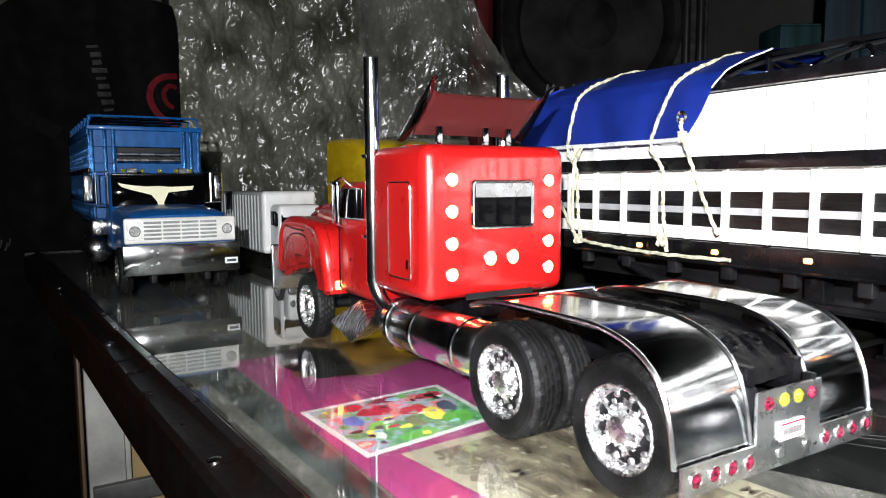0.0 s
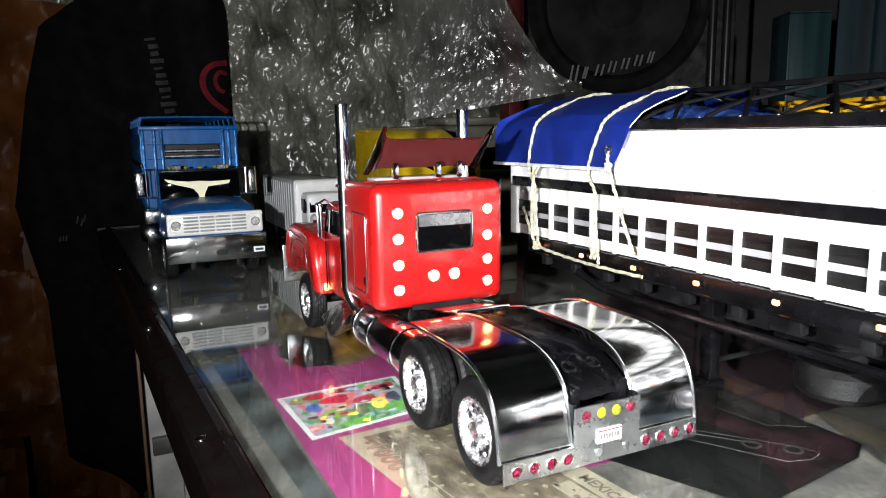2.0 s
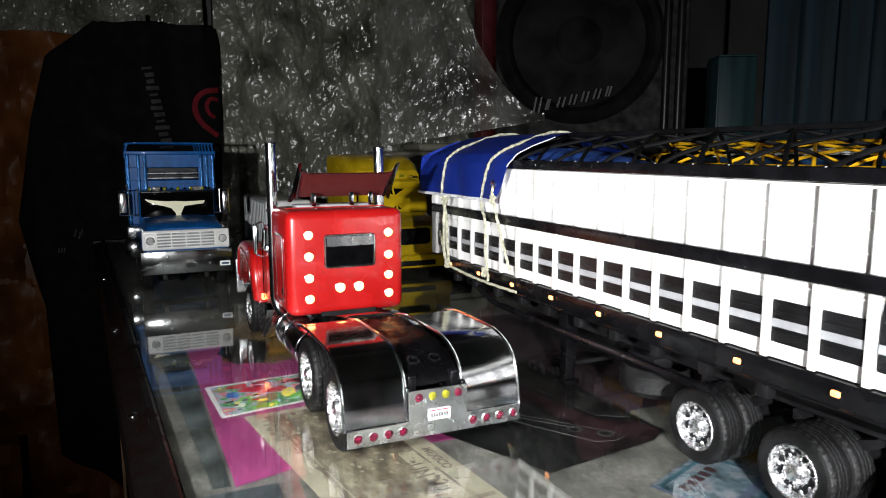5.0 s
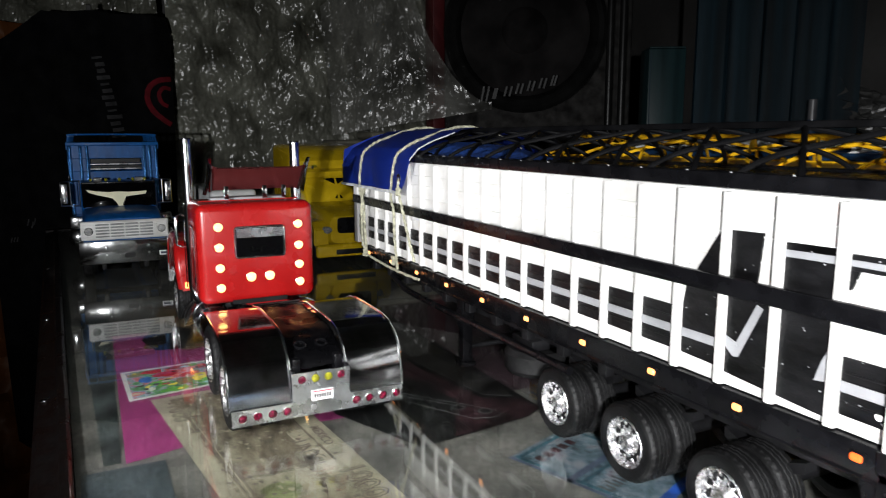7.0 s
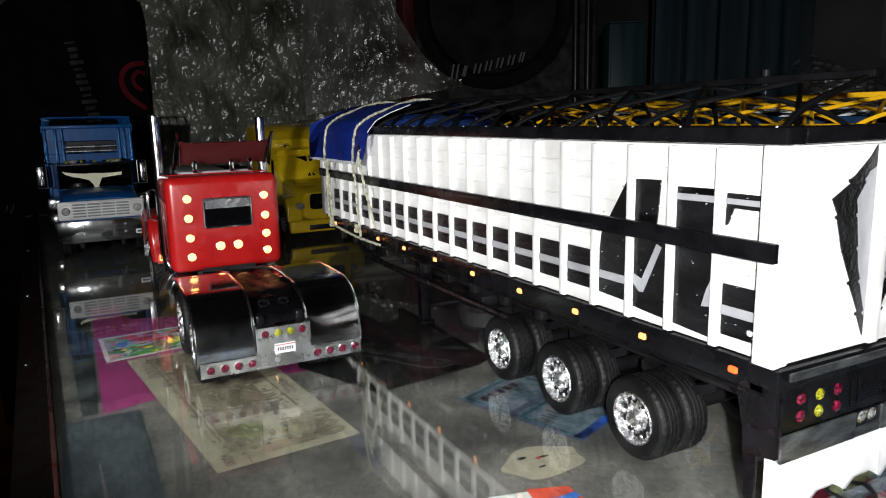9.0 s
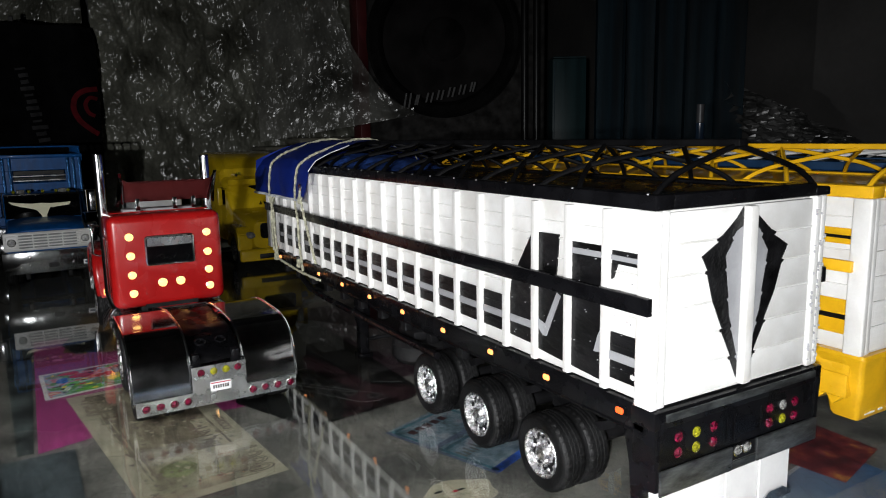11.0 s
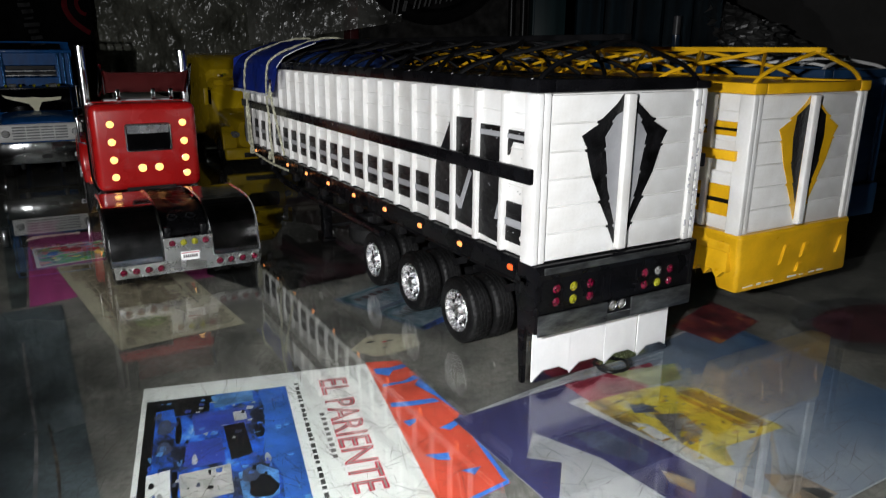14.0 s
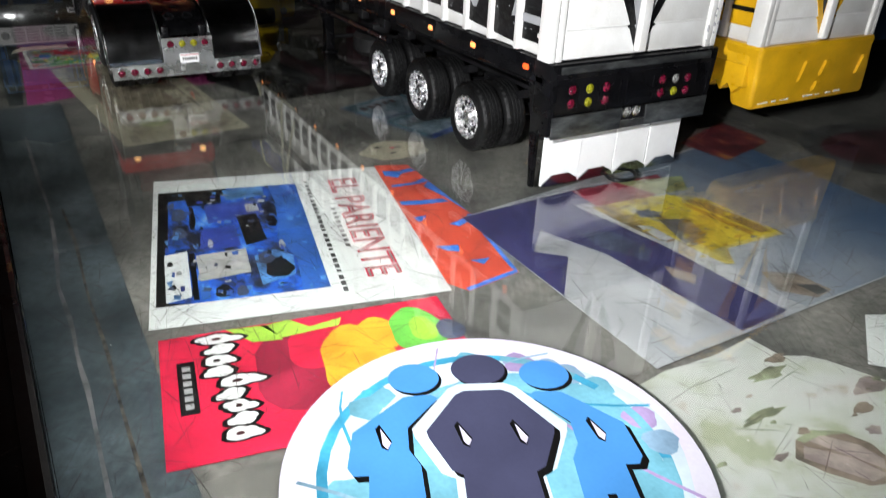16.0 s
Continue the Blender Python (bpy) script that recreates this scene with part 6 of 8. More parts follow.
part("rear_bracket", prism([(WY0 - 0.0020, 0.0560), (WY0 + 0.018, 0.0560), (WY0 + 0.012, 0.036), (WY0 + 0.004, 0.026), (WY0 - 0.0008, 0.026)], WX1 - 0.0030, WX1 + 0.0006, "yz", 0.0006), BLACK, white)
for xa, xb in ((0.3040, 0.3432), (0.3580, 0.3970)):
    part("bright_plate", bx(xa, xb, WY0 - 0.0020, WY0 - 0.0009, 0.0275, 0.0371, 0.0003), SCUFFED, white, "scuffed bright metal plate")
for x in (0.3400, 0.3440, 0.3600):
    part("beam_strap", bx(x, x + 0.0012, WY0 - 0.0014, WY0 - 0.0008, 0.0395, 0.0500, 0.0003), BLACK, white)
part("lamp_panel", bx(0.3434, 0.3578, WY0 - 0.0014, WY0 - 0.0008, 0.0310, 0.0371, 0.0003), BLACK, white)
part("plate_sliver", bx(0.3436, 0.3576, WY0 - 0.0018, WY0 - 0.0009, 0.0275, 0.0308, 0.0003), SCUFFED, white)
part("hanger", bx(WX0 + 0.006, WX1 - 0.003, WY0 + 0.0072, WY0 + 0.0100, 0.024, 0.0372, 0.0006), BLACKM, white)
for k in range(4):
    xa = 0.3069 + 0.02145 * k
    z0, z1 = 0.0026 - 0.0004 * k, 0.0290
    flap = part("mud_flap", turned(bx(0, 0.0211, -0.0004, 0.0004, 0, z1 - z0, 0.0001, 1), Matrix.Translation((xa, WY0 + 0.0058, z0)) @ Matrix.Rotation(radians(1.5 * (k - 1)), 4, "Z")), WHITE_CLEAN, white, "white mud flap with a metal weight")
    part("weight", prism([(xa + 0.0006, z0 + 0.0002), (xa + 0.0205, z0 + 0.0002), (xa + 0.0205, z0 + 0.0016), (xa + 0.0150, z0 + 0.0048), (xa + 0.0057, z0 + 0.0048), (xa + 0.0006, z0 + 0.0012)], WY0 + 0.0043, WY0 + 0.0050, "xz"), SHEET, flap, "bright metal weight")
lamp_pairs = ((0.3138, LENS_RED, LENS_RED), (0.3233, LENS_YEL, LENS_YEL), (0.3328, LENS_RED, LENS_RED), (0.3662, LENS_RED, LENS_RED), (0.3745, LENS_CLR, LENS_YEL), (0.3822, LENS_RED, LENS_RED))
for k, (x, c1, c2) in enumerate(lamp_pairs):
    lens(white, "tail_lamp", c1, (x, WY0 - 0.0009, 0.0480 - 0.0002 * k), 0.0021, ring=False)
    lens(white, "tail_lamp", c2, (x, WY0 - 0.0009, 0.0421 - 0.0002 * k), 0.0021, ring=False)
for x in (0.3463, 0.3519):
    lens(white, "plate_lamp", LENS_CLR, (x, WY0 - 0.0015, 0.0350), 0.0021)

solid("cable", tube(curve_points([(0.372, -0.118, 0.0011), (0.360, -0.128, 0.0010), (0.350, -0.133, 0.0010), (0.3465, -0.138, 0.0010), (0.349, -0.1435, 0.0010), (0.358, -0.1440, 0.0010), (0.3635, -0.1365, 0.0010), (0.3600, -0.1300, 0.0022)]), 0.0009, 8), BLACKM, "thin black cable lying in a loop on the glass", "cable")

# ---- tarpaulin and ropes over the front of the white trailer ----
def tarp_point(u, v):
    sec = [(WX0 - 0.0032, 0.1080), (WX0 - 0.0036, 0.1200), (WX0 - 0.0034, 0.1330), (WX0 + 0.001, 0.1400), (WX0 + 0.012, 0.1455), (wxm - 0.020, 0.1520), (wxm, 0.1545), (wxm + 0.020, 0.1520), (WX1 - 0.012, 0.1455), (WX1 - 0.001, 0.1400), (WX1 + 0.0034, 0.1330), (WX1 + 0.0036, 0.1200), (WX1 + 0.0032, 0.1080)]
    f = u * (len(sec) - 1)
    i = min(int(f), len(sec) - 2)
    k = f - i
    x, z = sec[i][0] * (1 - k) + sec[i + 1][0] * k, sec[i][1] * (1 - k) + sec[i + 1][1] * k
    top = min(1.0, max(0.0, (z - 0.108) / 0.04))
    back = 0.196 + 0.010 * (1 - top) ** 4 - 0.016 * top ** 2 * (1 if abs(x - wxm) > 0.02 else 0.6)
    y = back + v * (0.3335 - back)
    out = 0.0012 * math.sin(y * 160) * (1 - top) + 0.0010 * noise.noise(Vector((x * 60, y * 40, z * 60)))
    if v > 0.85:
        s = (v - 0.85) / 0.15
        z -= 0.012 * s * s * top
    return (x + (-out if x < wxm else out), y, z)


tarp_bm = sheet(48, 40, tarp_point)
bmesh.ops.solidify(tarp_bm, geom=list(tarp_bm.faces), thickness=0.0007)
tarp = solid("tarpaulin", tarp_bm, TARP, "blue tarpaulin with white hem tied over the trailer front", "tarpaulin")
part("front_flap", join(sheet(24, 16, lambda u, v: (WX0 - 0.002 + (WX1 - WX0 + 0.004) * u, 0.3335 + 0.003 * math.sin(math.pi * v) + 0.0012 * math.sin(u * 25), 0.1085 + v * (0.0290 + 0.0145 * math.sin(math.pi * u))))), TARP, tarp)
part("hem", tube([tuple(Vector(tarp_point(0.0, v)) + Vector((-0.0010, 0, 0.0012))) for v in (k / 24 for k in range(25))], 0.0012, 6), HEM, tarp, "white stitched hem")
part("hem", tube([tuple(Vector(tarp_point(u, 0.0)) + Vector((-0.0006, -0.0003, 0.0003))) for u in (0.16 + 0.24 * k / 14 for k in range(15))], 0.0004, 6), HEM, tarp, "white stitched hem")
part("eyelet", turned(lathe([(0.0015, 0.0), (0.0031, 0.0), (0.0031, 0.0006), (0.0023, 0.0011), (0.0015, 0.0006), (0.0015, 0.0)], 20), Matrix.Translation((WX0 - 0.0046, 0.2060, 0.1200)) @ Matrix.Rotation(radians(-90), 4, "Y")), CHROME, tarp, "chrome eyelet")
part("inner_cloth", sheet(14, 16, lambda u, v: (WX0 + 0.012 + (WX1 - WX0 - 0.024) * u, 0.098 + 0.10 * v, 0.1290 + 0.0095 * v + 0.0022 * noise.noise(Vector((u * 5, v * 5, 2))) + 0.006 * v * math.sin(math.pi * u))), TARP_IN, tarp, "woven blue underside")


def rope(name, pts, label="pale twisted cord tied round the tarpaulin", r=0.00085):
    return solid(name, tube(curve_points(pts, 44), r, 9, 0.42), ROPE, label, "rope")


def knot(parent, at, r):
    a = Vector(at)
    part("knot", tube([a + Vector((0.5 * r * math.sin(2 * t), r * math.sin(t), r * 1.2 * math.cos(1.5 * t + 0.4))) for t in (k * 0.35 for k in range(27))], 0.00105, 8, 0.9), ROPE, parent)


for y, ye in ((0.2835, 0.2790), (0.2185, 0.2165)):
    over = [Vector(tarp_point(u, (y - 0.196) / 0.1375)) + Vector((-0.001 if u < 0.2 else 0, 0, 0.0008 if u > 0.2 else 0)) for u in (0.0, 0.16, 0.24, 0.34, 0.5, 0.66, 0.80, 0.95)]
    r = rope("rope", [(WX0 - 0.0034, ye - 0.002, 0.0540), (WX0 - 0.0044, ye, 0.075), (WX0 - 0.0046, ye + 0.001, 0.095)] + over)
    knot(r, (WX0 - 0.0050, ye, 0.106 if y > 0.25 else 0.0600), 0.0021)
    if y > 0.25:
        part("rope_end", tube(curve_points([(WX0 - 0.0052, ye + 0.001, 0.106), (WX0 - 0.0056, ye + 0.0035, 0.085), (WX0 - 0.0050, ye + 0.003, 0.062)]), 0.0010, 8, 0.9), ROPE, r)
low = rope("rope", [(WX0 - 0.0010, 0.300, 0.080), (WX0 - 0.0034, 0.285, 0.062), (WX0 - 0.0036, 0.277, 0.0560), (WX0 - 0.0032, 0.25, 0.0535), (WX0 - 0.0034, 0.2165, 0.0525), (WX0 - 0.0030, 0.178, 0.0528)])
knot(low, (WX0 - 0.0042, 0.2790, 0.0565), 0.0017)
eyerope = rope("rope", [(WX0 - 0.0046, 0.2060, 0.1195), (WX0 - 0.0060, 0.2050, 0.1130), (WX0 - 0.0050, 0.1985, 0.095), (WX0 - 0.0040, 0.1915, 0.078), (WX0 - 0.0030, 0.1850, 0.0640)])
knot(eyerope, (WX0 - 0.0060, 0.2045, 0.1105), 0.0016)

# ---- yellow-roofed trailer beside it ----
yel = thing("dump_trailer", (0.484, 0.06, 0), "white model dump trailer with yellow apron, stripes and lattice roof", "model trailer")
YX0, YX1, YY0, YY1 = 0.4310, 0.5260, -0.1410, 0.270
yxm = trailer_body(yel, YX0, YX1, YY0, YY1, WHITE, YELLOW, YELLOW, -0.001, zr=0.1518)
diamond(yel, yxm, YY0 + 0.0005, YELLOW, STRIPEBLACK, ((0.0029, 0.1255), (0.0120, 0.1195), (0.0130, 0.1080), (0.0110, 0.0930), (0.0036, 0.0735)))
for k in range(-1, 17):
    ya, yb = YY0 + 0.026 + RIB * k + 0.0020, YY0 + 0.026 + RIB * (k + 1) - 0.0020
    side_panel(yel, YX0 + 0.0030, ya, yb, 0.0680, 0.0842, YELLOW, STRIPEBLACK, 0.0750, 0.0772, False)
    side_panel(yel, YX0 + 0.0030, ya, yb, 0.1096, 0.1168, YELLOW, STRIPEBLACK, 0.1122, 0.1136, False)
part("belt", bx(YX0 - 0.0022, YX0 + 0.0002, YY0 + 0.006, YY1 - 0.006, 0.0978, 0.1030, 0.0005), YELLOW, yel, "yellow side belt")
def apron_ring(z, xa, xb, y, deep, r):
    return [(x, yy, z) for x, yy in rounded(xa, xb, y, y + deep, r, 3)]


part("apron", loft([apron_ring(0.0262, 0.4415, 0.5385, YY0 + 0.0050, 0.012, 0.0015), apron_ring(0.0280, 0.4400, 0.5387, YY0 + 0.0040, 0.014, 0.0025), apron_ring(0.0420, 0.4360, 0.5325, YY0 + 0.0010, 0.018, 0.0025), apron_ring(0.0550, 0.4318, 0.5265, YY0 - 0.0012, 0.022, 0.0025), apron_ring(0.0590, 0.4305, 0.5250, YY0 - 0.0025, 0.024, 0.0025), apron_ring(0.0606, 0.4312, 0.5242, YY0 - 0.0016, 0.022, 0.0015)]), YELLOW, yel, "thick yellow rear apron")
for x, lean, z0, z1 in ((0.4688, -0.001, 0.0390, 0.0510), (0.4850, -0.002, 0.0410, 0.0500), (0.4850, -0.002, 0.0320, 0.0380), (0.5180, -0.002, 0.0390, 0.0500)):
    front = [YY0 + 0.0010 + (0.0420 - z) * (0.21 if z < 0.042 else 0.17) for z in (z0, z1)]
    part("apron_boss", turned(prism([(front[0] - 0.0011, z0), (front[1] - 0.0011, z1), (front[1] + 0.003, z1), (front[0] + 0.003, z0)], x - 0.0004, x + 0.0048, "yz", 0.0007), Matrix.Translation((-lean, 0, 0))), YELLOW, yel, "raised rib of the apron")
flakes = random.Random(3)
for k in range(12):
    x, w = flakes.uniform(YX0 + 0.007, YX1 - 0.006), flakes.uniform(0.0012, 0.0048)
    part("chip_glint_spot", bx(x + 0.006, x + w + 0.006, YY0 + 0.0034, YY0 + 0.0060, 0.0288, 0.0288 + flakes.uniform(0.0004, 0.0012), 0.0001, 1), WHITE, yel, "chipped pale patch")
part("side_sill", bx(YX0 + 0.0008, YX0 + 0.010, YY0 + 0.005, YY1 - 0.01, 0.0500, 0.0600, 0.0006), YELLOW, yel)
part("side_sill", bx(YX1 - 0.010, YX1 - 0.0008, YY0 + 0.005, YY1 - 0.01, 0.0500, 0.0600, 0.0006), YELLOW, yel)
part("step_block", bx(YX0 + 0.0015, YX0 + 0.010, YY0 + 0.006, YY0 + 0.042, 0.0385, 0.0499, 0.0010), YELLOW, yel)
for k in range(4):
    part("step_tooth", prism([(YY0 + 0.008 + 0.008 * k, 0.0386), (YY0 + 0.0155 + 0.008 * k, 0.0386), (YY0 + 0.012 + 0.008 * k, 0.0345)], YX0 + 0.002, YX0 + 0.009, "yz"), YELLOW, yel)
for x in (yxm - 0.022, yxm + 0.016):
    part("frame_rail", bx(x, x + 0.006, YY0 + 0.01, YY1 - 0.01, 0.034, 0.0600, 0.0006), BLACKM, yel)
for y in (-0.040, 0.010, 0.060):
    part("axle", cyl((YX0 + 0.012, y, 0.023), 0.0035, YX1 - YX0 - 0.024, "x", 14), BLACKM, yel)
    part("axle_hanger", bx(yxm - 0.022, yxm + 0.022, y - 0.004, y + 0.004, 0.020, 0.036, 0.0006), BLACKM, yel)
    wheel(yel, WHEEL_T, YX0 + 0.010, y, 0.0216)
    wheel(yel, WHEEL_T, YX1 - 0.010, y, 0.0216, True)
yel.location.z -= 0.0040

# ---- dark blue trailer on the far side ----
nav = thing("dump_trailer", (0.605, 0.10, 0), "dark blue model dump trailer with a white lattice roof", "model trailer")
NX0, NX1, NY0, NY1 = 0.5560, 0.6320, -0.095, 0.300
nxm = trailer_body(nav, NX0, NX1, NY0, NY1, NAVY, NAVY, WHITE, 0.01, zr=0.1430)
part("rear_beam", bx(NX0 + 0.001, NX1 - 0.001, NY0 - 0.003, NY0 + 0.008, 0.038, 0.0598, 0.0008), NAVY, nav)
for x in (nxm - 0.022, nxm + 0.016):
    part("frame_rail", bx(x, x + 0.006, NY0 + 0.006, NY1 - 0.01, 0.034, 0.0600, 0.0006), BLACKM, nav)
for y in (0.00, 0.05):
    part("axle_hanger", bx(nxm - 0.022, nxm + 0.022, y - 0.004, y + 0.004, 0.016, 0.036, 0.0006), BLACKM, nav)
    part("axle", cyl((NX0 + 0.012, y, 0.019), 0.0035, NX1 - NX0 - 0.024, "x", 14), BLACKM, nav)
    wheel(nav, WHEEL_T, NX0 + 0.004, y, 0.0176)
    wheel(nav, WHEEL_T, NX1 - 0.004, y, 0.0176, True)

# ---- red tractor ----
red = thing("tractor_unit", (0.2015, 0.26, 0), "red model tractor unit with chrome stacks and lit marker lamps", "model truck")
XM = 0.2015


def both(x0, x1):
    """A span of x on the near side and its mirror on the other."""
    return ((x0, x1), (2 * XM - x1, 2 * XM - x0))


part("sleeper", bx(0.1618, 0.2388, 0.2205, 0.2715, 0.0388, 0.1055, 0.0058, 5), RED, red, "glossy red sleeper cab")
win = part("rear_window", prism(rounded(0.1854, 0.2178, 0.0695, 0.0896, 0.0018), 0.2196, 0.2204, "xz"), DARKGLASS, red, "dark rear window")
fr = [(x, 0.2196, z) for x, z in rounded(0.1854, 0.2178, 0.0695, 0.0896, 0.0018)]
part("frame", tube(fr + [fr[0]], 0.0008, 6), CHROME, win, "chrome window frame")
part("blind", prism([(0.1864, 0.0828), (0.2168, 0.0828), (0.2168, 0.0888), (0.1864, 0.0888)], 0.2188, 0.2194, "xz"), ALU, win, "bright strip")
for x, rows in ((0.1752, (0.0905, 0.0770, 0.0633, 0.0500)), (0.2278, (0.0900, 0.0755, 0.0622, 0.0500))):
    for z in rows:
        lens(red, "marker_lamp", LAMP_WHITE, (x, 0.2204, z), 0.0026, label="lit round marker lamp")
part("frame_tunnel", bx(0.1822, 0.2186, 0.2200, 0.2206, 0.0384, 0.0412, 0.0001, 1), BLACKM, red, "dark notch under the sleeper")
for x in (0.1950, 0.2073):
    lens(red, "marker_lamp", LAMP_WHITE, (x, 0.2204, 0.0560), 0.0029, label="lit round marker lamp")
for x, s in ((0.1616, -1), (0.2390, 1)):
    door = part("locker_door", prism(rounded(0.2315, 0.2520, 0.0475, 0.0895, 0.0020), min(x, x + s * 0.0004), max(x, x + s * 0.0004), "yz"), RED, red)
    fr = [(x + s * 0.0004, y, z) for y, z in rounded(0.2315, 0.2520, 0.0475, 0.0895, 0.0020)]
    part("trim", tube(fr + [fr[0]], 0.00045, 6), CHROME, door, "thin chrome trim")
    part("latch", bx(x + s * 0.0005 - 0.0004, x + s * 0.0005 + 0.0004, 0.2335, 0.2352, 0.0520, 0.0560, 0.0002, 1), BLACK, door)
part("roof_seam", tube([(0.1665, 0.2440, 0.1056), (0.2340, 0.2440, 0.1056)], 0.0004, 6), RED, red)
part("roof_panel", bx(0.176, 0.228, 0.254, 0.268, 0.1050, 0.1068, 0.0008), GREY, red, "pale roof panel")
# day cab and bonnet
part("cab", bx(0.1640, 0.2385, 0.2720, 0.3190, 0.0300, 0.0900, 0.0065, 4), RED, red)
for x, s in ((0.1638, -1), (0.2387, 1)):
    side = part("side_window", prism([(0.2830, 0.0715), (0.3130, 0.0715), (0.3070, 0.0860), (0.2830, 0.0860)], min(x, x + s * 0.0005), max(x, x + s * 0.0005), "yz"), DARKGLASS, red)
    part("trim", tube([(x + s * 0.0006, y, z) for y, z in ((0.2830, 0.0712), (0.3135, 0.0712), (0.3070, 0.0863), (0.2830, 0.0863))], 0.0005, 6), CHROME, side, "thin chrome trim")
    part("quarter_bar", tube([(x + s * 0.0010, 0.3035, 0.0716), (x + s * 0.0010, 0.2990, 0.0862)], 0.0006, 6), CHROME, side)
    part("door_handle", bx(x - 0.0008, x + 0.0008, 0.279, 0.284, 0.062, 0.064, 0.0003), CHROME, red)
    part("door_seam", tube([(x + s * 0.0002, 0.3140, 0.034), (x + s * 0.0002, 0.3140, 0.070)], 0.0004, 5), BLACK, red)
    for y, z in ((0.279, 0.056), (0.300, 0.050), (0.307, 0.042)):
        part("rivet", cyl((x - 0.0004 if s < 0 else x, y, z), 0.0008, 0.0005, "x", 10), CHROME, red)
part("windscreen", turned(bx(0.1700, 0.2330, -0.0004, 0.0004, 0, 0.0150, 0.0003, 1), Matrix.Translation((0, 0.3200, 0.0725)) @ Matrix.Rotation(radians(6), 4, "X")), DARKGLASS, red)


def bonnet_ring(y, half, top, low):
    return [(XM + x, y, z) for x, z in [(-half, low), (-half, top - 0.010), (-half * 0.95, top - 0.004), (-half * 0.8, top - 0.001), (-half * 0.3, top), (half * 0.3, top), (half * 0.8, top - 0.001), (half * 0.95, top - 0.004), (half, top - 0.010), (half, low)]]


part("bonnet", loft([bonnet_ring(0.3192, 0.0345, 0.0775, 0.030), bonnet_ring(0.340, 0.0330, 0.0770, 0.030), bonnet_ring(0.370, 0.0290, 0.0755, 0.030), bonnet_ring(0.390, 0.0260, 0.0735, 0.030), bonnet_ring(0.397, 0.0240, 0.0690, 0.030)]), RED, red, "sloping red bonnet")
part("bonnet_ridge", tube(curve_points([(XM - 0.0290, 0.3215, 0.0772), (XM - 0.0262, 0.345, 0.0767), (XM - 0.0225, 0.372, 0.0752), (XM - 0.0200, 0.392, 0.0725)]), 0.0011, 8), RED, red)
part("cowl", loft([[(XM + x * w, y, z) for x, z in ((-1, 0.0755), (-0.9, top), (0.9, top), (1, 0.0755))] for y, w, top in ((0.3195, 0.0340, 0.0805), (0.3300, 0.0335, 0.0800), (0.3440, 0.0300, 0.0772))]), RED, red)
fender_line = [(0.3185, 0.0300), (0.3180, 0.0420), (0.3190, 0.0530), (0.3215, 0.0600), (0.3260, 0.0645), (0.3330, 0.0672), (0.3450, 0.0685), (0.3700, 0.0695), (0.3850, 0.0690), (0.3940, 0.0655), (0.3985, 0.0570), (0.4005, 0.0430), (0.3990, 0.0310), (0.3900, 0.0322), (0.3700, 0.0385), (0.3490, 0.0412), (0.3400, 0.0400), (0.3365, 0.0350), (0.3345, 0.0285), (0.3260, 0.0280)]
trim_line = curve_points([(0.3890, 0.0405, 0), (0.3850, 0.0480, 0), (0.3790, 0.0560, 0), (0.3700, 0.0595, 0), (0.3560, 0.0600, 0), (0.3470, 0.0578, 0), (0.3432, 0.0500, 0), (0.3420, 0.0415, 0)], 4)
for x0, x1 in both(0.1580, 0.1755):
    xs = x0 if x0 < XM else x1
    out = -1 if x0 < XM else 1
    f = part("fender", prism(fender_line, x0, x1, "yz", 0.0030), RED, red, "rounded red front mudguard")
    part("fender_bulge", tube(curve_points([(xs - out * 0.0035, 0.3225, 0.0315), (xs - out * 0.0022, 0.3225, 0.0450), (xs - out * 0.0022, 0.3265, 0.0570), (xs - out * 0.0030, 0.3370, 0.0640), (xs - out * 0.0034, 0.3600, 0.0658), (xs - out * 0.0034, 0.3820, 0.0652), (xs - out * 0.0030, 0.3925, 0.0580), (xs - out * 0.0030, 0.3955, 0.0400)], 5), 0.0040, 12), RED, f, "swept red mudguard lip")
    part("trim", tube([(xs + out * 0.0002, p.x, p.y) for p in trim_line], 0.0005, 6), CHROME, f, "bright wheel-arch trim")
    part("trim", tube([(xs + out * 0.0004, y, z) for y, z in ((0.3830, 0.0640), (0.3700, 0.0628), (0.3500, 0.0622))], 0.0004, 6), CHROME, f, "bright edge trim")
    part("badge", bx(xs - 0.0003, xs + 0.0003, 0.3560, 0.3680, 0.0470, 0.0478, 0.0001, 1), CHROME, f)
for x in (0.1640, 0.2390):
    part("side_lamp", bx(x - 0.0016, x + 0.0016, 0.3166, 0.3186, 0.0320, 0.0370, 0.0012, 3), LAMP_AMBERW, red, "small lit amber lamp")
part("bumper", bx(0.1575, 0.2455, 0.4110, 0.4135, 0.0205, 0.0500, 0.0012, 3), CHROME, red, "chrome front bumper")
part("bumper_bracket", bx(0.1850, 0.2180, 0.3975, 0.4109, 0.0260, 0.0340, 0.0008), BLACKM, red)
part("grille", join(*[bx(0.1830, 0.2200, 0.3972, 0.4000, 0.035 + 0.0036 * k, 0.0375 + 0.0036 * k, 0.0004) for k in range(8)]), CHROME, red)
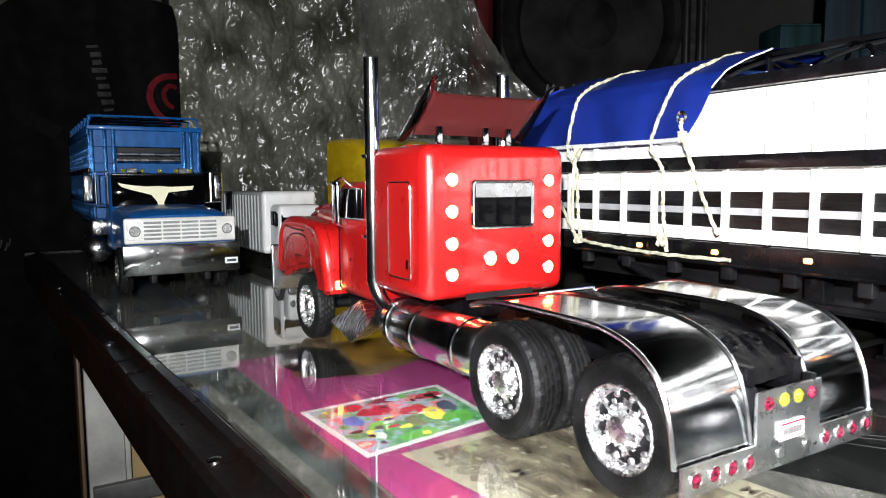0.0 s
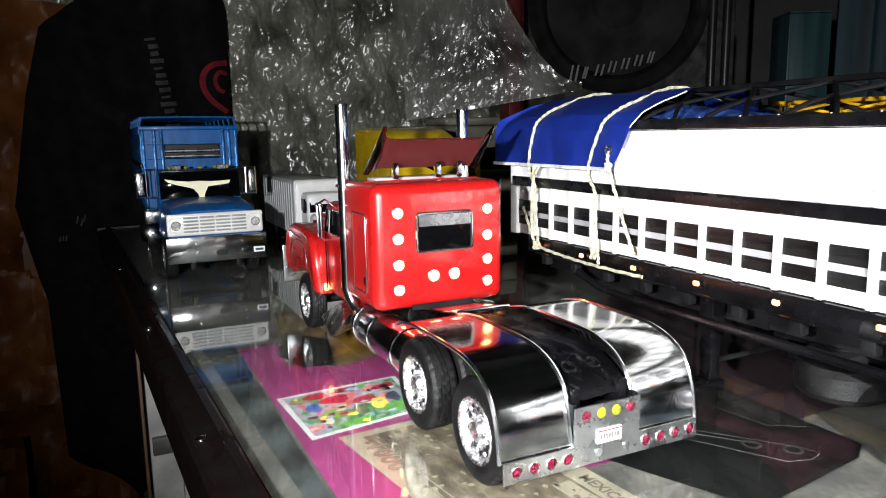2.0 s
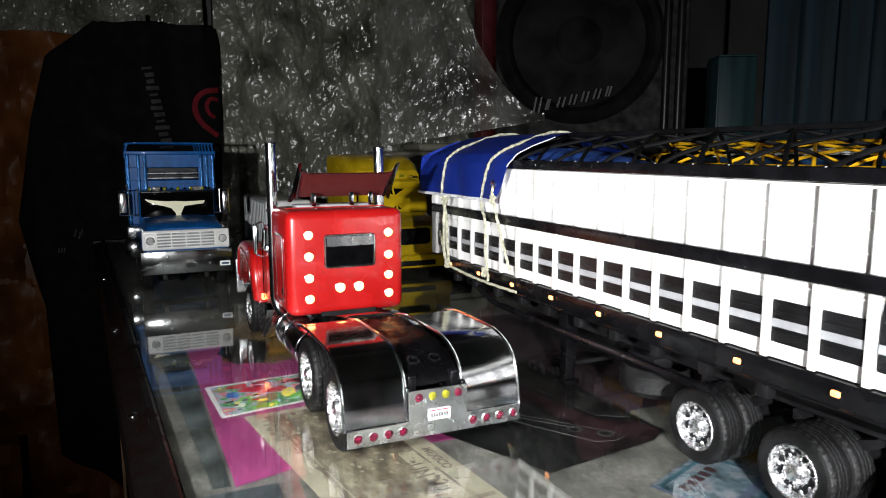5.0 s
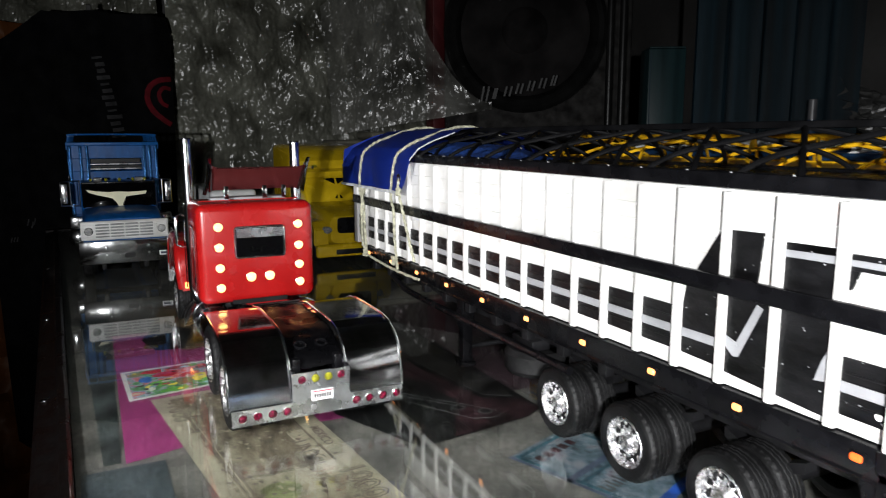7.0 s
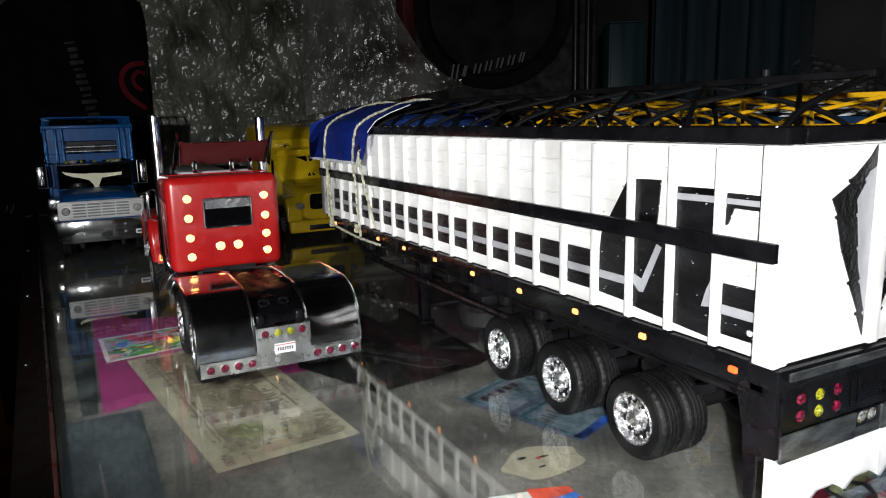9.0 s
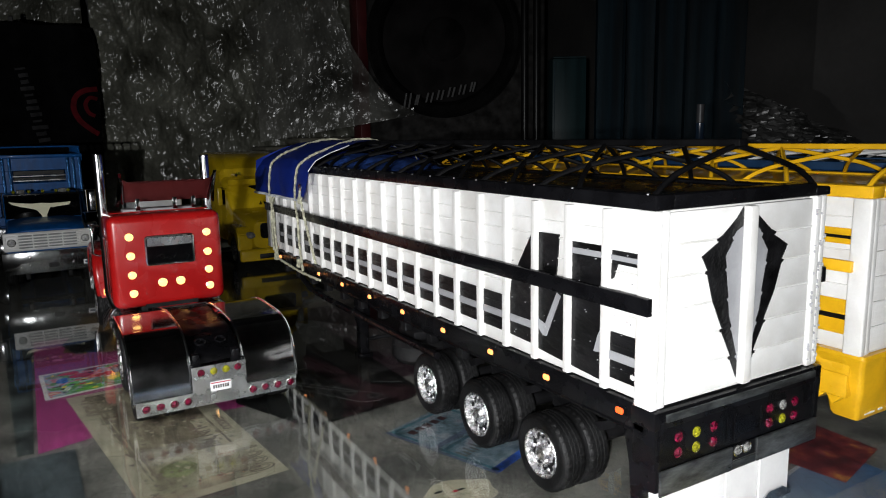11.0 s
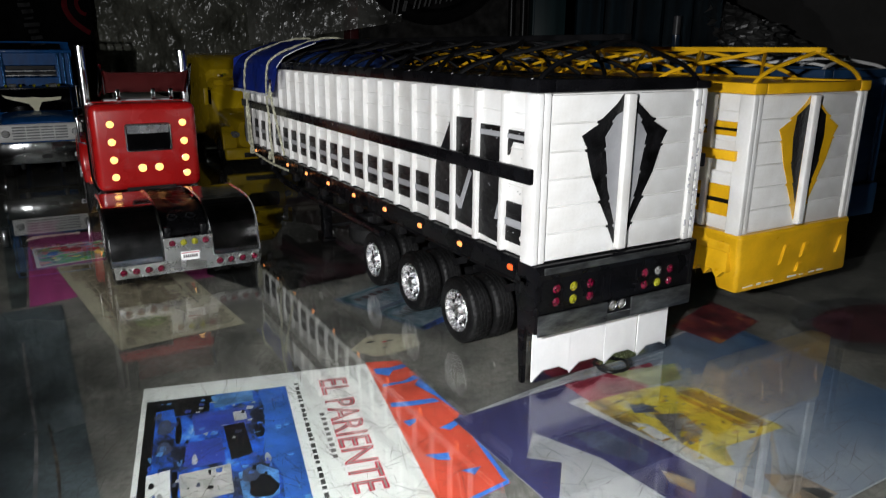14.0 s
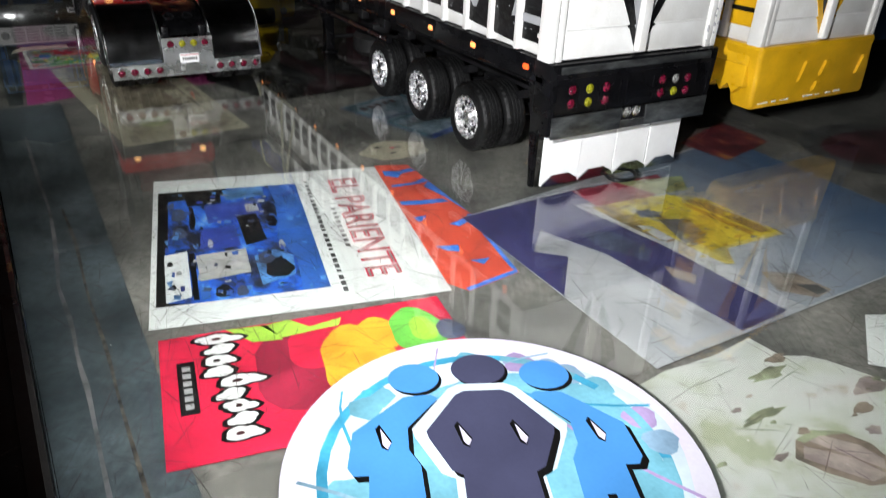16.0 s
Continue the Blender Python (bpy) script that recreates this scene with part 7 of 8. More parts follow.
for x, s in ((0.1570, -1), (0.2460, 1)):
    part("mirror", join(bx(x - 0.0010, x + 0.0010, 0.2985, 0.3022, 0.0690, 0.0895, 0.0010, 3), bx(x - 0.0010, x + 0.0010, 0.3045, 0.3060, 0.0690, 0.0895, 0.0006, 2), bx(x - 0.0014, x + 0.0014, 0.2980, 0.3070, 0.0880, 0.0902, 0.0006, 2), tube([(x, 0.303, 0.090), (x - s * 0.004, 0.3035, 0.092), (x - s * 0.009, 0.304, 0.088)], 0.0007), tube([(x, 0.303, 0.069), (x - s * 0.004, 0.3035, 0.067), (x - s * 0.008, 0.304, 0.0675)], 0.0007)), CHROME, red, "chrome mirror on a bracket")
# stacks, tanks and steps
for x, top in ((0.1640, 0.1472), (0.2405, 0.1445)):
    s = 1 if x < XM else -1
    path = [(x, 0.2735, top), (x, 0.2735, 0.120), (x, 0.2735, 0.080), (x, 0.2735, 0.042)] + [(x + s * 0.006 * k / 5, 0.2735 - 0.012 * (1 - math.cos(k * math.pi / 10)), 0.042 - 0.014 * math.sin(k * math.pi / 10)) for k in range(1, 6)]
    st = part("exhaust_pipe", tube(path, 0.0035, 18), CHROME, red, "tall chrome exhaust stack")
    part("stack_mouth", lathe([(0.0030, 0), (0.0036, 0), (0.0036, 0.0008), (0.0029, 0.0008), (0.0027, -0.004), (0.0030, 0)], 18, "z", (x, 0.2735, top)), BLACKM, st)
    part("stack_clamp", bx(x - 0.0036, x + 0.0036, 0.2725, 0.2785, 0.1010, 0.1028, 0.0005), CHROME, st)
    cx = x + s * 0.0080
    tank = part("fuel_tank", lathe([(0, 0), (0.006, 0.0005), (0.0095, 0.0025), (0.0115, 0.006), (0.0115, 0.078), (0.0095, 0.0815), (0.005, 0.083), (0, 0.083)], 36, "y", (cx, 0.1835, 0.0235)), CHROME, red, "round chrome fuel tank")
    for y in (0.198, 0.232, 0.254):
        part("tank_band", lathe([(0.0115, 0), (0.0121, 0.0003), (0.0121, 0.0021), (0.0115, 0.0024), (0.0115, 0)], 36, "y", (cx, y, 0.0235)), SHEET, tank)
def hull(points, b=0.0006):
    """The convex solid round a few points, its edges eased."""
    bm = bmesh.new()
    for p in points:
        bm.verts.new(p)
    bmesh.ops.convex_hull(bm, input=bm.verts)
    bmesh.ops.dissolve_limit(bm, angle_limit=0.02, verts=bm.verts, edges=bm.edges)
    bmesh.ops.bevel(bm, geom=list(bm.edges), offset=b, segments=2, affect="EDGES")
    return bm


for side in (-1, 1):
    corners = [(0.0335, 0.2985, 0.0290), (0.0415, 0.3215, 0.0150), (0.0445, 0.2870, 0.0095), (0.0410, 0.2735, 0.0215), (0.0210, 0.2980, 0.0120), (0.0210, 0.2980, 0.0290)]
    step_box = part("step_box", hull([(XM + side * dx, y, z) for dx, y, z in corners]), ALU, red, "bright tread-plate step")
    a, b, c = (Vector((XM + side * dx, y, z)) for dx, y, z in (corners[0], corners[3], corners[2]))
    out = (b - a).cross(c - a).normalized() * (1 if ((b - a).cross(c - a)).x * side > 0 else -1)
    basis = Matrix((((b - a).normalized()), out.cross((b - a).normalized()), out)).transposed().to_4x4()
    for i in range(1, 7):
        for j in range(1, 7 - i):
            at = a + (b - a) * i / 7 + (c - a) * j / 7 + out * 0.0001
            part("tread_stud", turned(bx(-0.0009, 0.0009, -0.0003, 0.0003, -0.0001, 0.0003, 0.0001, 1), Matrix.Translation(at) @ basis @ Matrix.Rotation(radians(45 if (i + j) % 2 else -45), 4, "Z")), SHEET, step_box)
# roof wing
def wing_point(u, v):
    e = abs(2 * u - 1)
    curl = max(0.0, (e - 0.82) / 0.18) ** 2
    return (XM + 0.0065 - 0.0012 * v + (2 * u - 1) * (0.0310 + 0.0006 * v), 0.2600 - 0.0240 * v + 0.003 * math.sin(math.pi * v), 0.1118 + 0.0165 * v - 0.0020 * math.sin(math.pi * v) + 0.0014 * curl * (0.3 + v) - 0.0010 * curl * (1 - v))


wing_bm = sheet(36, 10, wing_point)
bmesh.ops.solidify(wing_bm, geom=list(wing_bm.faces), thickness=0.0009)
wing = part("roof_wing", wing_bm, RED_DARK, red, "upswept metal roof wing")
for u in (0.0, 1.0):
    part("wing_lip", tube([wing_point(u, k / 10) for k in range(11)], 0.0011, 8), SHEET, wing, "bright rolled end")
for u, s in ((0.0, -1), (1.0, 1)):
    a, b = Vector(wing_point(u, 0.0)), Vector(wing_point(u, 1.0))

    def fin(p, v):
        spine = a.lerp(b, -0.12 + 1.36 * v)
        wide = 0.0072 * math.sin(math.pi * min(1.0, 0.06 + 0.94 * v ** 0.72)) ** 0.8 + 0.0004
        lean = 0.0030 * (1 - v) ** 1.5
        return tuple(spine + Vector((s * (lean + 0.0022 * math.sin(math.pi * p)), wide * 0.80 * (p - 0.35), wide * 0.62 * (p - 0.55))))

    end_bm = sheet(8, 18, fin)
    bmesh.ops.solidify(end_bm, geom=list(end_bm.faces), thickness=0.0006)
    part("wing_end", end_bm, SHEET, wing, "bright leaf-shaped end plate")
for x in (0.1860, 0.2120, 0.2255):
    part("wing_post", bx(x - 0.0016, x + 0.0016, 0.2478, 0.2492, 0.1062, 0.1150, 0.0002), SHEET, wing)
# chassis and rear
for x0, x1 in both(0.1885, 0.1925):
    part("chassis_rail", bx(x0, x1, 0.0880, 0.3350, 0.0270, 0.0375, 0.0005), BLACK, red)
part("deck_plate", prism([(0.2225, 0.0384), (0.1790, 0.0462), (0.1765, 0.0455), (0.2225, 0.0370)], 0.1880, 0.2150, "yz", 0.0004), SHEET, red, "bright sloping deck plate")
part("deck_lip", tube([(0.1872, 0.1775, 0.0466), (0.2158, 0.1775, 0.0466)], 0.0008, 8), CHROME, red, "bright rolled edge")
part("engine_block", bx(0.1845, 0.2185, 0.2720, 0.3950, 0.0150, 0.0298, 0.001), BLACKM, red)
deck_line = [Vector(p) for p in curve_points([(y, z, 0) for y, z in ((0.1770, 0.0456), (0.1540, 0.0460), (0.1200, 0.0456), (0.1080, 0.0438), (0.0980, 0.0404), (0.0915, 0.0364), (0.0890, 0.0322))], 6)]


def deck_point(u, v):
    p = deck_line[round(v * (len(deck_line) - 1))]
    x = 0.1874 + 0.0282 * u
    return (x, p.x, p.y + 0.0007 * math.sin(math.pi * u) * (noise.noise(Vector((x * 130, p.x * 130, 4))) + noise.noise(Vector((x * 320, p.x * 320, 9)))))


deck_bm = sheet(24, len(deck_line) - 1, deck_point)
bmesh.ops.solidify(deck_bm, geom=list(deck_bm.faces), thickness=0.0010)
part("deck_cover", deck_bm, BLACK, red, "black lumpy deck cover between the mudguards")
for x in (0.1955, 0.2070):
    part("deck_cap", turned(lathe([(0.0022, 0), (0.0034, 0), (0.0034, 0.0007), (0.0028, 0.0011), (0.0022, 0.0007), (0.0022, 0)], 18), Matrix.Translation((x, 0.1000, 0.0411)) @ Matrix.Rotation(radians(22), 4, "X")), BLACK, red)
line = [(0.1770, 0.0452), (0.1720, 0.0468), (0.1640, 0.0484), (0.1540, 0.0492), (0.1200, 0.0492), (0.1080, 0.0480), (0.0980, 0.0445), (0.0910, 0.0385), (0.0872, 0.0300), (0.0856, 0.0220), (0.0850, 0.0165)]
line = [tuple(p)[:2] for p in curve_points([(y, z, 0) for y, z in line], 4)]


def guard_bm(x0, x1):
    bm = sheet(4, len(line) - 1, lambda u, v: (x0 + (x1 - x0) * u, *line[round(v * (len(line) - 1))]))
    bmesh.ops.recalc_face_normals(bm, faces=bm.faces)
    bmesh.ops.solidify(bm, geom=list(bm.faces), thickness=0.0008)
    return bm


for x0, x1 in both(0.1560, 0.1868):
    gd = part("mudguard", guard_bm(x0, x1), SHEET, red, "polished metal full mudguard")
    for xe in (x0, x1):
        part("bead", tube([(xe, y, z) for y, z in line], 0.0008, 6), CHROME, gd, "bright rolled edge")
plate_line = [(0.1570, 0.0092), (0.2460, 0.0092), (0.2460, 0.0172), (0.2168, 0.0172), (0.2168, 0.0318), (0.1868, 0.0318), (0.1868, 0.0172), (0.1570, 0.0172)]
tail = part("tail_plate", prism(plate_line, 0.0832, 0.0842, "xz"), ALU, red, "brushed metal tail plate")
for x in (0.1620, 0.1693, 0.1766, 0.1838, 0.2200, 0.2273, 0.2348, 0.2424):
    lens(red, "tail_lamp", LENS_RED, (x, 0.0831, 0.0133), 0.00195, label="red jewel tail lamp")
for x, m in ((0.1918, LENS_RED), (0.1987, LENS_YEL), (0.2055, LENS_YEL), (0.2122, LENS_RED)):
    lens(red, "tail_lamp", m, (x, 0.0831, 0.0283), 0.00205, ring=False, label="round jewel tail lamp")
plate = part("number_plate", bx(0.1962, 0.2078, 0.0824, 0.0831, 0.0166, 0.0222, 0.0003, 1), WHITE_CLEAN, red, "small white plate with plain bars")
for k in range(7):
    part("plate_bar", bx(0.1976 + 0.0013 * k, 0.1985 + 0.0013 * k, 0.0822, 0.0825, 0.0182, 0.0202, 0), INK["line_grey"], plate)
part("plate_edge", bx(0.1966, 0.2074, 0.0822, 0.0825, 0.0212, 0.0217, 0), INK["red"], plate)
for x in (0.1975, 0.2105):
    part("tow_hook", cyl((x, 0.0826, 0.0132), 0.0016, 0.0012, "y", 14), ALU, red)
for x0 in (0.1865, 0.2145):
    part("light_bar_post", bx(x0, x0 + 0.0022, 0.0846, 0.0880, 0.0120, 0.0330, 0.0005), BLACK, red)
for y in (0.1065, 0.1625):
    part("axle", cyl((0.170, y, 0.0205), 0.0035, 0.063, "x", 14), BLACKM, red)
    wheel(red, WHEEL_R, 0.1575, y, 0.0205)
    wheel(red, WHEEL_R, 0.2455, y, 0.0205, True)
wheel(red, WHEEL_F, 0.1580, 0.3510, 0.0190, False, False)
wheel(red, WHEEL_F, 0.2450, 0.3510, 0.0190, True, False)
part("axle", cyl((0.168, 0.351, 0.019), 0.003, 0.067, "x", 12), BLACKM, red)
red.location.y += 0.0040

# ---- blue stake truck ----
blu = thing("stake_truck", (0.128, 0.75, 0), "metallic blue model stake truck with white grille and chrome bumper", "model truck")
BM = 0.1285
bumper = part("bumper", bx(0.0850, 0.1725, 0.5450, 0.5480, 0.0195, 0.0428, 0.0006), PLATE, blu, "plain chrome bumper plate")
for u in (0.29, 0.75):
    for z in (0.0285, 0.0365):
        part("bolt", turned(lathe([(0, -0.0009), (0.0010, -0.0007), (0.0014, 0.0), (0, 0.0004)], 12), Matrix.Translation((0.0850 + 0.0875 * u, 0.5449, z)) @ Matrix.Rotation(radians(-90), 4, "X")), CHROME, bumper, "bright bolt head")
part("tow_slot", prism(rounded(0.1272, 0.1372, 0.0248, 0.0296, 0.0018), 0.5445, 0.5449, "xz"), BLACKM, bumper)
plate = part("number_plate", bx(0.1605, 0.1705, 0.5441, 0.5449, 0.0252, 0.0300, 0.0002, 1), WHITE_CLEAN, blu)
part("plate_bar", bx(0.1618, 0.1692, 0.5438, 0.5442, 0.0265, 0.0287, 0), INK["slate"], plate)
SLOT = mat("slot_grey", (0.30, 0.31, 0.31), 0.5, 0, 0.15, 80, 0.2)
grille = part("grille", bx(0.0875, 0.1715, 0.5520, 0.5565, 0.0432, 0.0630, 0.0016, 3), WHITE, blu, "white painted grille with slots")
for r in range(5):
    for c in range(4):
        xa = 0.1015 + 0.0140 * c
        part("slot", bx(xa, xa + 0.0128, 0.5513, 0.5522, 0.0462 + 0.0031 * r, 0.0478 + 0.0031 * r, 0.0003, 1), SLOT, grille)
    part("grille_bar", bx(0.1005, 0.1590, 0.5508, 0.5521, 0.0478 + 0.0031 * r, 0.0492 + 0.0031 * r, 0.0004, 2), WHITE, grille)
for x in (0.0950, 0.1645):
    part("lamp_frame", join(*[tube([(px, 0.5516, pz) for px, pz in rounded(x - 0.0052, x + 0.0052, 0.0470, 0.0595, 0.0018)] + [(x + 0.0052, 0.5516, 0.0577)], 0.0006, 6)]), WHITE, grille, "raised lamp surround")
    lamp = lens(blu, "headlamp", mat("headlamp_glass", (0.66, 0.66, 0.64), 0.14, 0, 0.3, 700, 1.2, 900, coat=0.6) if x < 0.1 else bpy.data.materials["headlamp_glass"], (x, 0.5516, 0.0530), 0.0034, label="round clear headlamp")
    part("bulb", cyl((x, 0.5490, 0.0530), 0.0012, 0.0008, "y", 12), GREY, lamp)
part("bonnet", loft([[(BM + 0.0005 + x * w, y, z + top) for x, z in ((-1, 0.034 - top), (-1, -0.006), (-0.93, -0.0018), (-0.5, 0.0006), (0.5, 0.0006), (0.93, -0.0018), (1, -0.006), (1, 0.034 - top))] for y, w, top in ((0.5566, 0.0385, 0.0640), (0.5620, 0.0385, 0.0672), (0.5950, 0.0390, 0.0694), (0.6390, 0.0400, 0.0706))]), BLUE, blu, "blue bonnet")
part("cab", bx(BM - 0.0400, BM + 0.0400, 0.6405, 0.6830, 0.0300, 0.0985, 0.0060, 4), BLUE, blu)
part("windscreen", turned(bx(-0.0385, 0.0385, -0.0004, 0.0004, 0, 0.0272, 0.0010, 2), Matrix.Translation((BM, 0.6385, 0.0700)) @ Matrix.Rotation(radians(-4), 4, "X")), DARKGLASS, blu, "black windscreen")
part("roof_visor", bx(BM - 0.0385, BM + 0.0385, 0.6360, 0.6404, 0.0962, 0.0985, 0.0008), BLACK, blu, "black roof visor")
horns = [(-0.0325, 0.0902), (-0.022, 0.0882), (-0.010, 0.0870), (0.0, 0.0874), (0.010, 0.0866), (0.021, 0.0868), (0.0305, 0.0874), (0.0290, 0.0838), (0.018, 0.0826), (0.0085, 0.0815), (0.0062, 0.0765), (0.0045, 0.0728), (0.0050, 0.0695), (-0.0005, 0.0695), (-0.0010, 0.0735), (-0.0055, 0.0795), (-0.012, 0.0815), (-0.021, 0.0838), (-0.0295, 0.0868)]
part("sticker", prism([(0.1268 + x, z) for x, z in horns], 0.6340, 0.6348, "xz"), mat("reflective_sticker", (0.97, 0.94, 0.66), 0.35, 0, 0.02, 100, 0.1), blu, "pale reflective long-horned sticker", smooth=0)
part("wiper_base", bx(BM - 0.030, BM + 0.030, 0.6352, 0.6382, 0.0690, 0.0702, 0.0004, 1), BLACKM, blu)
for k, x in enumerate((-0.0285, -0.0130, 0.0010, 0.0150, 0.0275)):
    lens(blu, "roof_lamp", LENS_YEL, (BM + x, 0.6400, 0.1008), 0.0016)
    part("lamp_foot", bx(BM + x - 0.0012, BM + x + 0.0012, 0.6402, 0.6440, 0.0980, 0.1008, 0.0003, 1), BLACKM, blu)
for x in (-0.0215, 0.0215):
    lamp = part("roof_lamp", bx(BM + x - 0.0042, BM + x + 0.0042, 0.6392, 0.6410, 0.0985, 0.1030, 0.0010, 3), LENS_CLR, blu, "square clear roof lamp")
    part("lamp_body", bx(BM + x - 0.0040, BM + x + 0.0040, 0.6411, 0.6450, 0.0982, 0.1032, 0.0006), BLACKM, lamp)
for xa, xb in ((0.0690, 0.0880), (0.1655, 0.1845)):
    inner, outer = (xb, xa) if xa < BM else (xa, xb)
    frame_line = [(inner, 0.650, 0.0715), (outer, 0.644, 0.0725), (outer, 0.644, 0.0990), (inner, 0.650, 0.1000)]
    m = part("mirror_frame", tube(frame_line + [frame_line[0]], 0.0009, 6), CHROME, blu, "chrome mirror frame")
    part("mirror_glass", bx(min(outer, outer + (inner - outer) * 0.36), max(outer, outer + (inner - outer) * 0.36), 0.6425, 0.6450, 0.0745, 0.0970, 0.0010), CHROME, m, "tall chrome mirror")
    part("mirror_strut", tube([((inner + outer) / 2, 0.647, 0.0718), ((inner + outer) / 2, 0.647, 0.0995)], 0.0006, 6), CHROME, m)
CX0, CX1, CY0, CY1 = 0.0785, 0.1745, 0.6860, 0.9300
part("bed", bx(CX0 + 0.003, CX1 - 0.003, CY0, CY1, 0.0520, 0.0580, 0.0006), BLUE, blu)
part("headboard", join(bx(CX0 + 0.002, CX1 - 0.002, CY0 - 0.0015, CY0 + 0.0015, 0.0581, 0.1085, 0.0004, 1), bx(CX0 + 0.002, CX1 - 0.002, CY0 - 0.0015, CY0 + 0.0015, 0.1235, 0.1385, 0.0004, 1), bx(CX0 + 0.002, CX0 + 0.022, CY0 - 0.0015, CY0 + 0.0015, 0.1086, 0.1234, 0.0002, 1), bx(CX1 - 0.018, CX1 - 0.002, CY0 - 0.0015, CY0 + 0.0015, 0.1086, 0.1234, 0.0002, 1)), BLUE, blu)
part("headboard_slot", bx(CX0 + 0.023, CX1 - 0.019, CY0 - 0.0006, CY0 + 0.0006, 0.1090, 0.1230, 0.0002, 1), BLACKM, blu)
for z in (0.1165, 0.1110):
    part("slot_bar", tube([(CX0 + 0.022, CY0 - 0.0022, z), (CX1 - 0.018, CY0 - 0.0022, z)], 0.0018, 10), ALU, blu, "chrome bar")
for x in (CX0, CX0 + 0.011, CX0 + 0.018, CX1 - 0.016, CX1 - 0.010, CX1 - 0.003):
    part("stake", bx(x, x + 0.0032, CY0 - 0.0044, CY0 - 0.0016, 0.0581, 0.1390, 0.0008), GLINT, blu)
slat = mesh_of(bx(-0.0022, 0.0016, -0.0030, 0.0030, 0, 0.0800, 0.0010), GLINT)
for k in range(20):
    for x in (CX0 + 0.0010, CX1 - 0.0010):
        piece("slat", slat, blu, (x, CY0 + 0.0065 + 0.0122 * k, 0.0582))
for z in (0.0720, 0.0990, 0.1340):
    for x in (CX0 - 0.0012, CX1 + 0.0012):
        part("side_board", bx(x - 0.0009, x + 0.0009, CY0 - 0.001, CY1, z, z + 0.005, 0.0004), BLACK if z == 0.0990 else BLUE, blu)
part("tailboard", bx(CX0 + 0.002, CX1 - 0.002, CY1 - 0.003, CY1, 0.0581, 0.1385, 0.0004, 1), BLUE, blu)
part("top_frame", join(bx(CX0 - 0.002, CX1 + 0.002, CY0 - 0.0045, CY0 + 0.002, 0.1386, 0.1425, 0.0006), bx(CX0 - 0.002, CX0 + 0.002, CY0 + 0.0021, CY1, 0.1386, 0.1425, 0.0006), bx(CX1 - 0.002, CX1 + 0.002, CY0 + 0.0021, CY1, 0.1386, 0.1425, 0.0006)), BLUE, blu)
for k in range(7):
    y = CY0 + 0.003 + 0.037 * k
    part("hoop", tube(curve_points([(CX0, y, 0.1425), (CX0 + 0.0015, y, 0.1490), (CX0 + 0.008, y, 0.1515), (CX1 - 0.008, y, 0.1515), (CX1 - 0.0015, y, 0.1490), (CX1, y, 0.1425)], 5), 0.0010, 6), BLUE, blu)
for x in (CX0 + 0.010, (CX0 + CX1) / 2, CX1 - 0.010):
    part("roof_bar", tube([(x, CY0 + 0.002, 0.1518), (x, CY1 - 0.004, 0.1518)], 0.0010, 6), BLUE, blu)
for x0, x1 in ((0.0790, 0.0900), (0.1700, 0.1810)):
    part("fuel_tank", lathe([(0, 0), (0.008, 0.001), (0.0115, 0.004), (0.0115, 0.051), (0.008, 0.054), (0, 0.055)], 28, "y", ((x0 + x1) / 2 + (-0.002 if x0 < BM else 0.002), 0.690, 0.0290)), CRINKLED, blu, "chrome side tank")
    part("bright_panel", bx(x0 - (0.004 if x0 < BM else 0), x1 + (0.004 if x0 > BM else 0), 0.664, 0.686, 0.0440, 0.0580, 0.002), CRINKLED, blu)
    part("front_fender", bx(x0 + (0.0105 if x0 < BM else 0), x1 - (0 if x0 < BM else 0.0105), 0.5570, 0.6390, 0.0400, 0.0560, 0.002), BLUE, blu)
for x0, x1 in ((0.1050, 0.1095), (0.1450, 0.1495)):
    part("chassis_rail", bx(x0, x1, 0.5600, 0.925, 0.0200, 0.0515, 0.0006), BLUE, blu)
    part("tow_bracket", bx(x0, x1, 0.5485, 0.5620, 0.0130, 0.0260, 0.0006), BLACKM, blu)
for y, d in ((0.5950, False), (0.8350, True), (0.8800, True)):
    part("axle", cyl((0.096, y, 0.019), 0.003, 0.070, "x", 12), BLACKM, blu)
    wheel(blu, WHEEL_F, 0.0860, y, 0.0190, False, d)
    wheel(blu, WHEEL_F, 0.1715, y, 0.0190, True, d)

# ---- white box truck ----
van = thing("box_truck", (0.262, 0.80, 0), "white model box truck with a ribbed grey box body", "model truck")
part("box_body", bx(0.2262, 0.2978, 0.7300, 0.9200, 0.0180, 0.0850, 0.0030, 3), mat("pale_grey_plastic", (0.50, 0.52, 0.52), 0.45, 0, 0.08, 60, 0.1), van, "ribbed grey box body")
for k in range(14):
    part("rib", bx(0.2246, 0.2264, 0.7370 + 0.013 * k, 0.7430 + 0.013 * k, 0.0200, 0.0815, 0.0006), bpy.data.materials["pale_grey_plastic"], van)
part("roof_fairing", bx(0.2250, 0.2990, 0.7180, 0.7310, 0.0180, 0.0862, 0.0050, 4), WHITE_CLEAN, van, "white rounded front frame")
part("cab", join(bx(0.2330, 0.2910, 0.6820, 0.7178, 0.0180, 0.0720, 0.0060, 4), bx(0.2350, 0.2890, 0.6600, 0.6830, 0.0150, 0.0480, 0.0050, 4)), WHITE_CLEAN, van, "white cab and bonnet")
part("windscreen", turned(bx(-0.0255, 0.0255, -0.0005, 0.0005, 0, 0.0180, 0.0004, 1), Matrix.Translation((0.2620, 0.6815, 0.0495)) @ Matrix.Rotation(radians(-6), 4, "X")), DARKGLASS, van)
